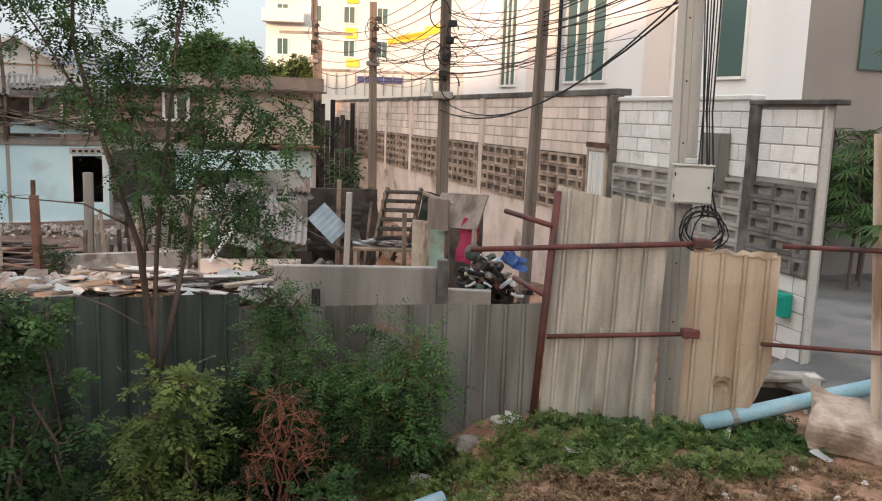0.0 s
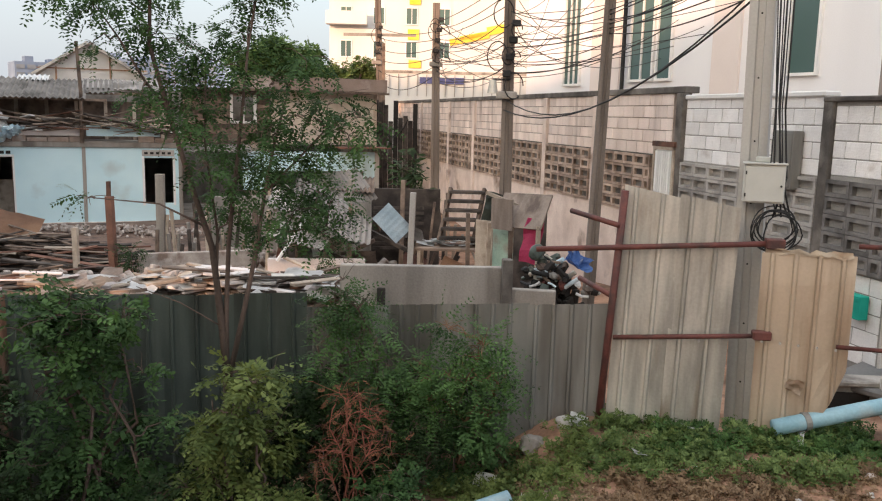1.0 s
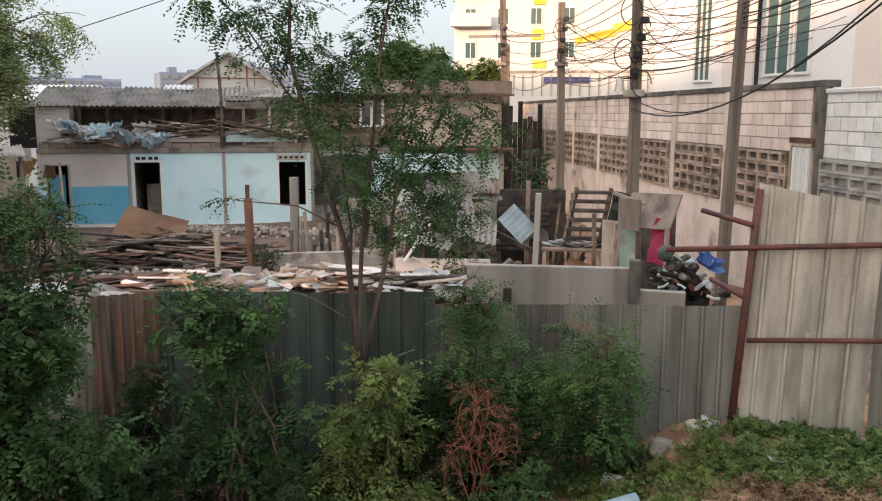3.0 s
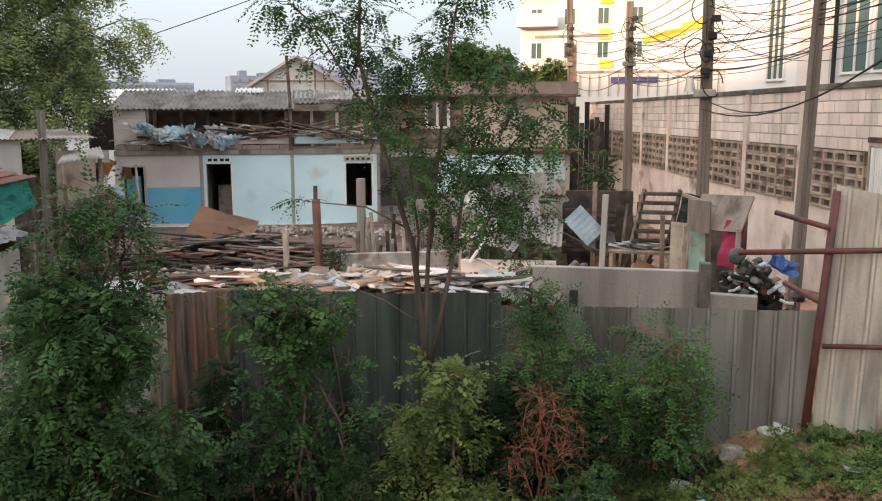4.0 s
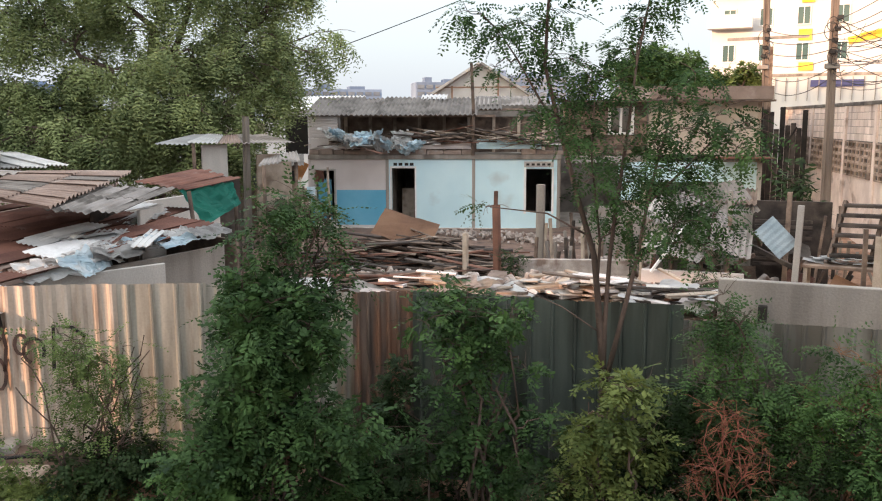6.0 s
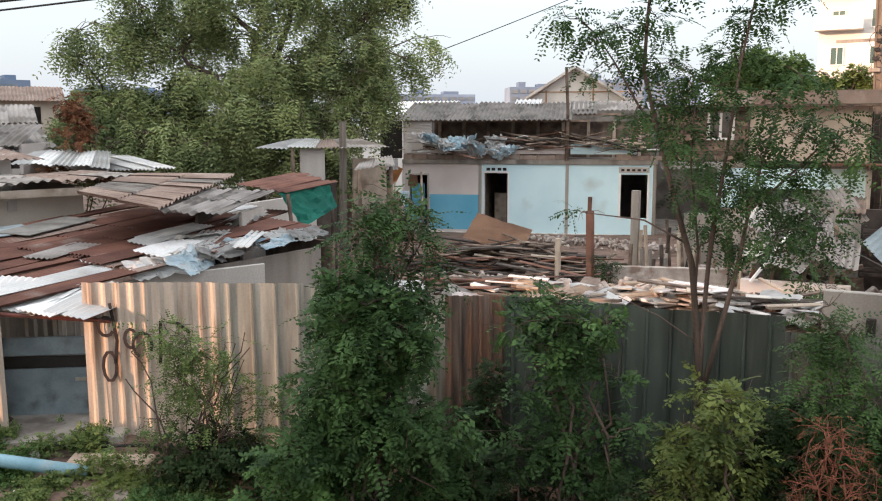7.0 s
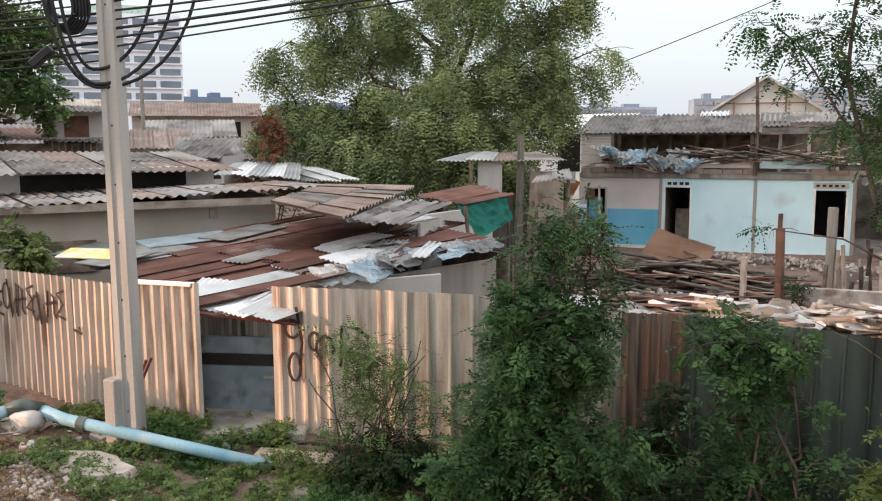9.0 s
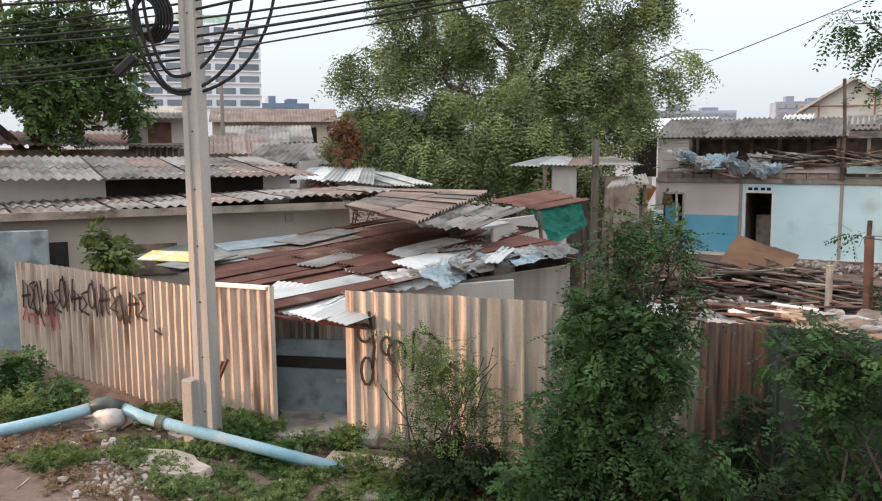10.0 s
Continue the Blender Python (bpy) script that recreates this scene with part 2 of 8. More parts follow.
TARPB = mat("pale_blue_tarpaulin", (0.50, 0.66, 0.74), (0.72, 0.80, 0.84), (0.30, 0.46, 0.58), scale=3, rough=0.6, bump=0.2, rnd=0.2, grain=0.1, stain=0.56)
TARPW = mat("white_plastic_sheet", (0.58, 0.58, 0.57), (0.72, 0.72, 0.71), (0.42, 0.40, 0.38), scale=3, rough=0.6, bump=0.2, rnd=0.15, stain=0.62, grain=0.1)
PIPEB = mat("blue_pvc", (0.20, 0.36, 0.43), (0.29, 0.46, 0.53), (0.42, 0.46, 0.45), scale=2.6, rough=0.5, bump=0.08, rnd=0.05, stain=0.53, grain=0.2)
BARK = mat("bark", (0.10, 0.072, 0.06), (0.16, 0.115, 0.095), (0.06, 0.045, 0.036), scale=6, rough=0.95, bump=0.6, streak=True)
STEELB = mat("blue_grey_steel", (0.19, 0.235, 0.255), (0.28, 0.335, 0.355), (0.11, 0.12, 0.125), scale=3.5, rough=0.45, bump=0.12, stain=0.54, grain=0.18)
PINK = mat("magenta_cloth", (0.45, 0.05, 0.13), (0.55, 0.09, 0.18), None, bump=0.1)
GREENB = mat("green_box", (0.01, 0.27, 0.20), (0.015, 0.33, 0.25), None, bump=0.05, grain=0.04)
MINT = mat("mint_panel", (0.30, 0.44, 0.36), (0.40, 0.54, 0.46), (0.3, 0.25, 0.2), scale=3, bump=0.2)
SPRAY = mat("black_spray_paint", (0.02, 0.015, 0.015), (0.04, 0.03, 0.03), None, bump=0)
SPRAYR = mat("red_spray_paint", (0.25, 0.03, 0.04), (0.32, 0.05, 0.05), None, bump=0)
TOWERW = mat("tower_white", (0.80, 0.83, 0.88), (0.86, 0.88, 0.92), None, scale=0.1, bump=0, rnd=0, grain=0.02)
# distance haze is put into these bluish, low-contrast skyline colours
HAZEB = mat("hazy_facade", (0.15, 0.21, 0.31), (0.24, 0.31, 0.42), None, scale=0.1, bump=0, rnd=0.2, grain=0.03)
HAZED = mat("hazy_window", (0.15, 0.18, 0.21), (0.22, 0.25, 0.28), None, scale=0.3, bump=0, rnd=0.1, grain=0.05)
L_FRESH = leafmat("fresh_leaves", (0.020, 0.050, 0.016), (0.110, 0.205, 0.058))
L_DEEP = leafmat("deep_leaves", (0.014, 0.036, 0.013), (0.080, 0.155, 0.048))
L_TREE = leafmat("tamarind_leaves", (0.050, 0.080, 0.032), (0.34, 0.40, 0.17), 0.8)
L_STREET = leafmat("street_leaves", (0.045, 0.092, 0.032), (0.18, 0.26, 0.08), 0.6)
# darker leaf copy: the shade low in the shrubs is put into its colour
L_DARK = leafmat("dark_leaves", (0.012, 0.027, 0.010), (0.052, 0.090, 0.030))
L_DRY = leafmat("dry_leaves", (0.10, 0.04, 0.025), (0.25, 0.11, 0.055))
L_OLIVE = leafmat("olive_leaves", (0.045, 0.075, 0.022), (0.19, 0.235, 0.068))
L_WEED = leafmat("weed_leaves", (0.040, 0.078, 0.024), (0.20, 0.265, 0.085), 6.0)
L_STRAW = leafmat("straw", (0.12, 0.070, 0.040), (0.36, 0.25, 0.15), 5.0)

gm = bpy.data.materials.new("window_glass")
gm.use_nodes = True
gb = gm.node_tree.nodes["Principled BSDF"]
gb.inputs["Base Color"].default_value = (0.07, 0.12, 0.11, 1)
gb.inputs["Roughness"].default_value = 0.08
gb.inputs["Specular IOR Level"].default_value = 0.6
GLASS = gm


# ---- builders ----
def mesh(name, bm, material, parent=None, m=None, label="", smooth=False):
    me = bpy.data.meshes.new(name)
    bm.to_mesh(me)
    bm.free()
    if smooth:
        me.shade_smooth()
    me.materials.append(material)
    ob = new(name, me)
    if m is not None:
        ob.matrix_basis = m
    if parent:
        ob.parent = parent
    if label:
        ob["label"] = label
    return ob


def part(name, bm, material, parent, label="", m=None, smooth=False):
    return mesh(name, bm, material, parent, m, label, smooth)


def raw(name, verts, faces, material, parent=None, m=None, smooth=False):
    me = bpy.data.meshes.new(name)
    me.from_pydata(verts, [], faces)
    if smooth:
        me.shade_smooth()
    me.materials.append(material)
    ob = new(name, me)
    if m is not None:
        ob.matrix_basis = m
    if parent:
        ob.parent = parent
    return ob


def share(name, me, parent=None, m=None):
    ob = new(name, me)
    if m is not None:
        ob.matrix_basis = m
    if parent:
        ob.parent = parent
    return ob


def empty(name, m, label, category, group="", kind=""):
    ob = new(name)
    ob.matrix_basis = m
    return tagged(ob, label, category, group, kind)


def box(bm, lo, hi, m=None, bevel=0.0):
    c = [(a + b) / 2 for a, b in zip(lo, hi)]
    s = [b - a for a, b in zip(lo, hi)]
    t = Matrix.Translation(c) @ Matrix.Diagonal((*s, 1))
    if m is not None:
        t = m @ t
    r = bmesh.ops.create_cube(bm, size=1, matrix=t)
    if bevel:
        es = list({e for v in r["verts"] for e in v.link_edges})
        bmesh.ops.bevel(bm, geom=es, offset=bevel, segments=1, affect="EDGES")
    return bm


def boxes(*pairs, bevel=0.0):
    bm = bmesh.new()
    for lo, hi in pairs:
        box(bm, lo, hi, bevel=bevel)
    return bm


def tube(bm, pts, r, seg=8, taper=None, cap=True):
    pts = [Vector(p) for p in pts]
    rings = []
    for i, p in enumerate(pts):
        d = (pts[min(i + 1, len(pts) - 1)] - pts[max(i - 1, 0)]).normalized()
        a = d.cross(Vector((0.13, 0.21, 0.97)))
        if a.length < 0.2:
            a = d.cross(Vector((1, 0, 0)))
        a.normalize()
        b = d.cross(a)
        rr = r if taper is None else r + (taper - r) * i / (len(pts) - 1)
        rings.append([bm.verts.new(p + rr * (math.cos(k * math.tau / seg) * a + math.sin(k * math.tau / seg) * b)) for k in range(seg)])
    for u, v in zip(rings, rings[1:]):
        for k in range(seg):
            bm.faces.new((u[k], u[(k + 1) % seg], v[(k + 1) % seg], v[k]))
    if cap:
        bm.faces.new(rings[0][::-1])
        bm.faces.new(rings[-1])
    return bm


def ribbed(w, h, pitch=0.25, rib=0.06, depth=0.025, thick=0.0015, top=None, bottom=None, warp=0.0, seed=0, slope=0.28):
    """A trapezoid-ribbed sheet in x (width) and z (height); ribs stand out towards -y."""
    rng = random.Random(seed)
    xs = [(0.0, 0.0)]
    x = pitch * 0.35
    while x + rib < w:
        xs += [(x, 0.0), (x + rib * slope, -depth), (x + rib * (1 - slope), -depth), (x + rib, 0.0)]
        x += pitch
    xs.append((w, 0.0))
    nz = 7
    a, b = rng.uniform(0, 6), rng.uniform(0, 6)
    bm = bmesh.new()
    for side in (0, 1):
        grid = []
        for j in range(nz):
            row = []
            for px_, py_ in xs:
                z0 = bottom(px_) if bottom else 0.0
                z1 = top(px_) if top else h
                z = z0 + (z1 - z0) * j / (nz - 1)
                bend = warp * math.sin(a + 2.1 * px_ + 1.7 * z) * math.sin(b + 2.6 * z)
                row.append(bm.verts.new((px_, py_ + bend + side * thick, z)))
            grid.append(row)
        for j in range(nz - 1):
            for i in range(len(xs) - 1):
                q = (grid[j][i], grid[j][i + 1], grid[j + 1][i + 1], grid[j + 1][i])
                bm.faces.new(q if side == 0 else q[::-1])
    return bm


def wavy(w, l, pitch=0.075, depth=0.018, warp=0.0, seed=0, thick=0.004, step=4):
    """A corrugated roof sheet lying in x (across the waves) and y (along them)."""
    rng = random.Random(seed)
    n = max(4, int(w / pitch * step))
    ny = 5
    a, b = rng.uniform(0, 6), rng.uniform(0, 6)
    bm = bmesh.new()
    grids = []
    for side in (0, 1):
        grid = [[bm.verts.new((w * i / n, l * j / (ny - 1),
                               depth * math.cos(i / step * math.tau) - side * thick + warp * math.sin(a + 3 * w * i / n) * math.sin(b + 2.2 * l * j / (ny - 1))))
                 for i in range(n + 1)] for j in range(ny)]
        for j in range(ny - 1):
            for i in range(n):
                q = (grid[j][i], grid[j][i + 1], grid[j + 1][i + 1], grid[j + 1][i])
                bm.faces.new(q if side == 0 else q[::-1])
        grids.append(grid)
    for j in (0, ny - 1):
        for i in range(n):
            q = (grids[0][j][i], grids[0][j][i + 1], grids[1][j][i + 1], grids[1][j][i])
            bm.faces.new(q if j else q[::-1])
    return bm


def crumple(w, l, amp=0.06, n=10, seed=0, edge=0.15, freq=2.3):
    """A crumpled loose sheet in x and y."""
    rng = random.Random(seed)
    o = Vector((rng.uniform(0, 99), rng.uniform(0, 99), 0))
    bm = bmesh.new()
    g = []
    for j in range(n + 1):
        row = []
        for i in range(n + 1):
            x, y = w * (i / n - 0.5), l * (j / n - 0.5)
            q = Vector((x, y, 0)) * freq + o
            row.append(bm.verts.new((x + edge * noise.noise(q * 1.7), y + edge * noise.noise(q * 1.7 + Vector((9, 9, 0))), amp * (noise.noise(q) + 0.7 * noise.noise(q * 2.7)))))
        g.append(row)
    for j in range(n):
        for i in range(n):
            bm.faces.new((g[j][i], g[j][i + 1], g[j + 1][i + 1], g[j + 1][i]))
    ext = bmesh.ops.solidify(bm, geom=bm.faces[:], thickness=0.004)
    return bm


def rock(size, seed=0, sub=2):
    bm = bmesh.new()
    bmesh.ops.create_icosphere(bm, subdivisions=sub, radius=1)
    o = Vector((seed * 7.3, seed * 3.1, seed * 1.7))
    for v in bm.verts:
        k = 1 + 0.35 * noise.noise(v.co * 1.1 + o) + 0.15 * noise.noise(v.co * 3 + o)
        v.co = Vector((v.co.x * size[0], v.co.y * size[1], v.co.z * size[2])) * k
    return bm


def sag(p, q, drop, n=12):
    p, q = Vector(p), Vector(q)
    return [p.lerp(q, i / n) - Vector((0, 0, drop * 4 * (i / n) * (1 - i / n))) for i in range(n + 1)]


def foliage(rng, centres, radii, count, rachis=0.14, leaf=(0.045, 0.016), pairs=5, droop=0.25, loose=0.22):
    """Compound leaves scattered in clumps: verts and faces, one quad per leaflet."""
    centres, radii = np.asarray(centres, float), np.asarray(radii, float)
    w = (radii.prod(1) ** (2 / 3))
    idx = rng.choice(len(centres), count, p=w / w.sum())
    d = rng.normal(size=(count, 3))
    d /= np.linalg.norm(d, axis=1)[:, None]
    rad = rng.uniform(0.25, 1.0, count) ** 0.6
    o = centres[idx] + d * rad[:, None] * radii[idx]
    a = d * 0.8 + rng.normal(size=(count, 3)) * 0.6
    a[:, 2] = a[:, 2] * 0.55 - droop
    a /= np.linalg.norm(a, axis=1)[:, None]
    s = np.cross(a, rng.normal(size=(count, 3)) * 0.35 + [0, 0, 1.0])
    s /= np.linalg.norm(s, axis=1)[:, None] + 1e-9
    nrm = np.cross(s, a)
    L = rachis * rng.uniform(0.7, 1.3, count)
    verts = []
    for k in range(pairs):
        f = (k + 0.6) / pairs
        base = o + a * (L * f)[:, None] - nrm * (0.25 * L * f * f)[:, None]
        for sg in (-1, 1):
            ld = s * sg * 0.9 + a * 0.45 - nrm * 0.15 + rng.normal(size=(count, 3)) * loose
            ld /= np.linalg.norm(ld, axis=1)[:, None]
            size = (1 - 0.35 * f) * rng.uniform(0.6, 1.3, count)
            tip = base + ld * (leaf[0] * size)[:, None]
            mid = base + ld * (leaf[0] * 0.5 * size)[:, None]
            wv = (a - s * sg * 0.3) * (leaf[1] * size)[:, None]
            verts.append(np.stack([base, mid - wv, tip, mid + wv], 1))
    v = np.concatenate(verts, 0).reshape(-1, 3)
    return v, np.arange(len(v)).reshape(-1, 4)


def add_crown(name, parent, v, f, material):
    me = bpy.data.meshes.new(name)
    me.vertices.add(len(v))
    me.vertices.foreach_set("co", v.astype(np.float32).ravel())
    me.loops.add(len(f) * 4)
    me.loops.foreach_set("vertex_index", f.astype(np.int32).ravel())
    me.polygons.add(len(f))
    me.polygons.foreach_set("loop_start", np.arange(0, len(f) * 4, 4, dtype=np.int32))
    me.update(calc_edges=True)
    me.validate()
    me.materials.append(material)
    ob = new(name, me)
    ob.parent = parent
    return ob


def limb_path(rng, p, q, wob=0.08, n=6):
    p, q = np.array(p, float), np.array(q, float)
    ln = np.linalg.norm(q - p)
    return [tuple(p + (q - p) * (i / n) + rng.normal(size=3) * wob * ln * 0.5 * math.sin(math.pi * i / n) + np.array([0, 0, 0.10 * ln * math.sin(math.pi * i / n)])) for i in range(n + 1)]


def plant(name, base, stems, clumps, count, material, label, category, seed=0, bark=None, rachis=0.14, leaf=(0.045, 0.016), pairs=5, droop=0.25, group="", twig=0.006, loose=0.22):
    """stems: list of (points, radius at foot, radius at tip); clumps: list of (centre, radii), all relative to the base."""
    rng = np.random.default_rng(seed)
    root = empty(name, Matrix.Translation(base), label, category, group)
    bm = bmesh.new()
    ends = []
    for pts, r0, r1 in stems:
        tube(bm, pts, r0, 7, r1)
        ends += [np.array(q) for q in pts[len(pts) // 3:]]
    part("trunk", bm, bark or BARK, root, smooth=True)
    bm = bmesh.new()
    for c, r in clumps:
        c = np.array(c, float)
        e = min(ends, key=lambda q: np.linalg.norm(q - c) + 0.6 * max(0, q[2] - c[2]))
        tube(bm, limb_path(rng, e, c, 0.12), float(max(twig * 2.0, min(0.03, 0.012 * np.linalg.norm(c - e)))), 5, twig * 0.7)
        for _ in range(5):
            q = c + rng.normal(size=3) * np.array(r) * 0.6
            tube(bm, limb_path(rng, c, q, 0.1, 3), twig * 0.7, 4, twig * 0.35, cap=False)
    tagged(part("branch", bm, bark or BARK, root), kind="stuff")
    v, f = foliage(rng, [c for c, r in clumps], [r for c, r in clumps], count, rachis, leaf, pairs, droop, loose)
    add_crown("crown", root, v, f, material)
    return root


def clump_cloud(rng, centre, radii, n, size, shell=0.55):
    out = []
    for _ in range(n):
        d = rng.normal(size=3)
        d /= np.linalg.norm(d)
        k = rng.uniform(shell, 1.0)
        s = size * rng.uniform(0.6, 1.35)
        out.append((tuple(np.array(centre) + d * k * np.array(radii)), (s, s, s * 0.75)))
    return out


# ---- ground ----
CTRL = [(1, 7.8, -0.05), (3, 7, 0.0), (3, 4.5, 0.02), (0.5, 5.5, -0.1), (6, 9, 0.0), (4, 14, -0.1), (-0.6, 7.6, -0.6), (-1.0, 6.2, -0.7), (-2, 7.4, -1.15), (-4, 7.0, -1.2),
        (-6.5, 5.8, -0.72), (-4.6, 5.2, -0.95), (-8.4, 4.5, -0.42), (-7.4, 3.6, -0.5), (-8.6, 3.2, -0.3), (-9.6, 3.3, -0.3), (-9.4, 2.0, -0.1), (-13, 2.1, -0.15), (-8, 1.5, -0.1),
        (-2.2, 5.0, -0.9), (-2, 2.5, -0.3), (0, 0, 0.6), (0, -8, 0.9), (-20, -6, 0.3), (10, -6, 0.3), (-2, 11, -0.8), (-6, 14, -0.7), (-10, 18, -0.75), (-3, 20, -0.75), (-14, 24, -0.7),
        (-12, 8, -0.6), (-16, 12, -0.6), (0, 30, -0.4), (-40, 30, -0.4), (40, 40, -0.2), (-40, -40, 0.2), (40, -40, 0.2), (-30, 5, -0.4)]
CP = np.array(CTRL)


def ground_z(x, y):
    d2 = (CP[:, 0] - x) ** 2 + (CP[:, 1] - y) ** 2 + 0.05
    w = d2 ** -1.6
    return float((w * CP[:, 2]).sum() / w.sum())


def axis(lo, hi, step, far):
    a = list(np.arange(lo, hi, step))
    d, s = step, a[-1]
    up, dn = [], []
    while s < far:
        d *= 1.35
        s += d
        up.append(s)
    d, s = step, lo
    while s > -far:
        d *= 1.35
        s -= d
        dn.append(s)
    return dn[::-1] + a + up


gx, gy = axis(-15, 7, 0.14, 2500), axis(1.0, 13, 0.14, 2500)
gv, gf = [], []
for yy in gy:
    for xx in gx:
        near = 1.0 if (-16 < xx < 8 and 0 < yy < 14) else 0.0
        zz = ground_z(xx, yy) + near * (0.05 * noise.noise(Vector((xx * 1.3, yy * 1.3, 0))) + 0.02 * noise.noise(Vector((xx * 5, yy * 5, 3))))
        gv.append((xx, yy, zz))
nx = len(gx)
for j in range(len(gy) - 1):
    for i in range(nx - 1):
        gf.append((j * nx + i, j * nx + i + 1, (j + 1) * nx + i + 1, (j + 1) * nx + i))
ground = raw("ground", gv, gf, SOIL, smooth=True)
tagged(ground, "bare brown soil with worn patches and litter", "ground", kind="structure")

ROAD = boxes(((4.15, 4.5, -0.05), (14, 60, 0.03)))
tagged(mesh("road", ROAD, ASPH), "worn grey concrete lane surface", "road", kind="structure")


def along(p, q, z=0.0):
    return Matrix.Translation((p[0], p[1], z)) @ Matrix.Rotation(math.atan2(q[1] - p[1], q[0] - p[0]), 4, "Z")


# ---- sheet-metal fences ----
def fence(p, q, base, top, material, label, pitch=0.25, rib=0.07, depth=0.028, width=0.76, warp=0.004, seed=0, jag=0.015, slope=0.28):
    """base and top: heights at p and at q."""
    ln = math.hypot(q[0] - p[0], q[1] - p[1])
    root = empty("sheet_metal_fence", along(p, q), label, "fence", "sheet metal fences")
    n = max(1, round(ln / width))
    w = ln / n
    r = random.Random(seed)
    for i in range(n):
        x0 = i * w
        dj = r.uniform(-jag, jag)
        bz = lambda x: base[0] + (base[1] - base[0]) * (x0 + x) / ln - 0.1
        tz = lambda x: top[0] + (top[1] - top[0]) * (x0 + x) / ln + dj
        bm = ribbed(w + 0.02, 1, pitch, rib, depth, top=tz, bottom=bz, warp=warp, seed=seed * 31 + i, slope=slope)
        part("sheet", bm, material, root, m=pose(x0, -0.003 * (i % 2), 0, r.uniform(-0.6, 0.6), 0, 0))
    for zf in (0.25, 0.8):
        bm = bmesh.new()
        zz = base[0] + (top[0] - base[0]) * zf
        z2 = base[1] + (top[1] - base[1]) * zf
        tube(bm, [(0, 0.04, zz), (ln, 0.04, z2)], 0.02, 6)
        part("rail", bm, RED, root)
    return root


F_A = fence((-13.15, 2.42), (-9.62, 3.55), (-0.2, -0.35), (1.25, 1.22), GALVW, "warm galvanised ribbed fence sprayed with graffiti", 0.125, 0.085, 0.04, seed=1, slope=0.36)
F_B = fence((-9.6, 3.6), (-8.72, 4.12), (-0.35, -0.38), (1.2, 1.25), GALVW, "short ribbed fence panel beside the doorway", 0.13, 0.085, 0.04, seed=2, slope=0.36)
F_C = fence((-8.2, 4.74), (-7.06, 5.58), (-0.5, -0.67), (1.22, 1.21), GALVW, "ribbed galvanised fence with black scrawl", 0.145, 0.095, 0.03, seed=3, slope=0.36)
F_C1 = fence((-7.06, 5.59), (-6.36, 6.11), (-0.67, -0.78), (1.205, 1.2), GALV, "grey ribbed fence panel beside the bush", 0.24, 0.06, 0.035, seed=14, slope=0.36)
F_C2 = fence((-6.36, 6.12), (-5.3, 7.2), (-0.78, -1.1), (1.18, 1.0), GALV, "ribbed grey fence behind tall bushes", 0.27, 0.07, 0.035, seed=4, slope=0.36)
F_D = fence((-5.3, 7.22), (-4.75, 7.55), (-1.1, -1.2), (0.99, 1.0), FRUSTSUN, "ribbed fence panel, rust streaks with painted sun dapples", 0.11, 0.06, 0.04, seed=5, slope=0.36)
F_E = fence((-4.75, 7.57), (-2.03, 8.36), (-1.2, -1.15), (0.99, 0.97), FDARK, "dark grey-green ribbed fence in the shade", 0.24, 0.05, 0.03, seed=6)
F_F = fence((-2.03, 8.45), (0.98, 7.95), (-1.15, -0.3), (0.80, 1.08), FGREY, "low grey ribbed fence behind shrubs", 0.17, 0.05, 0.025, seed=7)


def strokes(root, lines, material, name="graffiti_stroke"):
    """Spray-painted lines lying on the ribs of a fence: plain strokes, no letters."""
    for pts in lines:
        bm = bmesh.new()
        edge_ = []
        for i, q in enumerate(pts):
            u, w = pts[max(i - 1, 0)], pts[min(i + 1, len(pts) - 1)]
            n_ = Vector((-(w[1] - u[1]), 0, w[0] - u[0])).normalized() * 0.018
            edge_.append([bm.verts.new((q[0] + k * n_.x, -0.056, q[1] + k * n_.z)) for k in (1, -1)])
        for s, t in zip(edge_, edge_[1:]):
            bm.faces.new((s[0], s[1], t[1], t[0]))
        part(name, bm, material, root)


def loop_line(cx, cz, rx, rz, a0, a1, n=10):
    return [(cx + rx * math.cos(radians(a0 + (a1 - a0) * i / n)), cz + rz * math.sin(radians(a0 + (a1 - a0) * i / n))) for i in range(n + 1)]


rg = random.Random(5)
sc = []
for i in range(18):
    cx, hi = 0.3 + i * 0.15 + rg.uniform(-0.03, 0.03), 1.0 + rg.uniform(-0.06, 0.1) - (0.06 if i < 5 else 0)
    lo = hi - rg.uniform(0.28, 0.42)
    kind_ = i % 4
    if kind_ == 0:
        sc.append([(cx - 0.07, lo), (cx - 0.05, hi), (cx + 0.06, hi - 0.08), (cx + 0.05, lo + 0.05), (cx + 0.1, lo)])
        sc.append([(cx - 0.1, lo + 0.16), (cx + 0.12, lo + 0.2)])
    elif kind_ == 1:
        sc.append([(cx + 0.08, hi), (cx - 0.06, hi - 0.05), (cx + 0.05, hi - 0.17), (cx - 0.07, lo + 0.04), (cx + 0.09, lo)])
    elif kind_ == 2:
        sc.append(loop_line(cx, (hi + lo) / 2, 0.07, (hi - lo) / 2, 60, 330, 9))
        sc.append([(cx + 0.02, hi + 0.05), (cx + 0.09, lo - 0.04)])
    else:
        sc.append([(cx - 0.08, hi), (cx - 0.05, lo), (cx + 0.02, hi - 0.12), (cx + 0.06, lo + 0.02), (cx + 0.1, hi + 0.04)])
sc.append([(3.05, 0.62), (3.2, 0.58), (3.15, 0.66)])
strokes(F_A, sc, SPRAY)
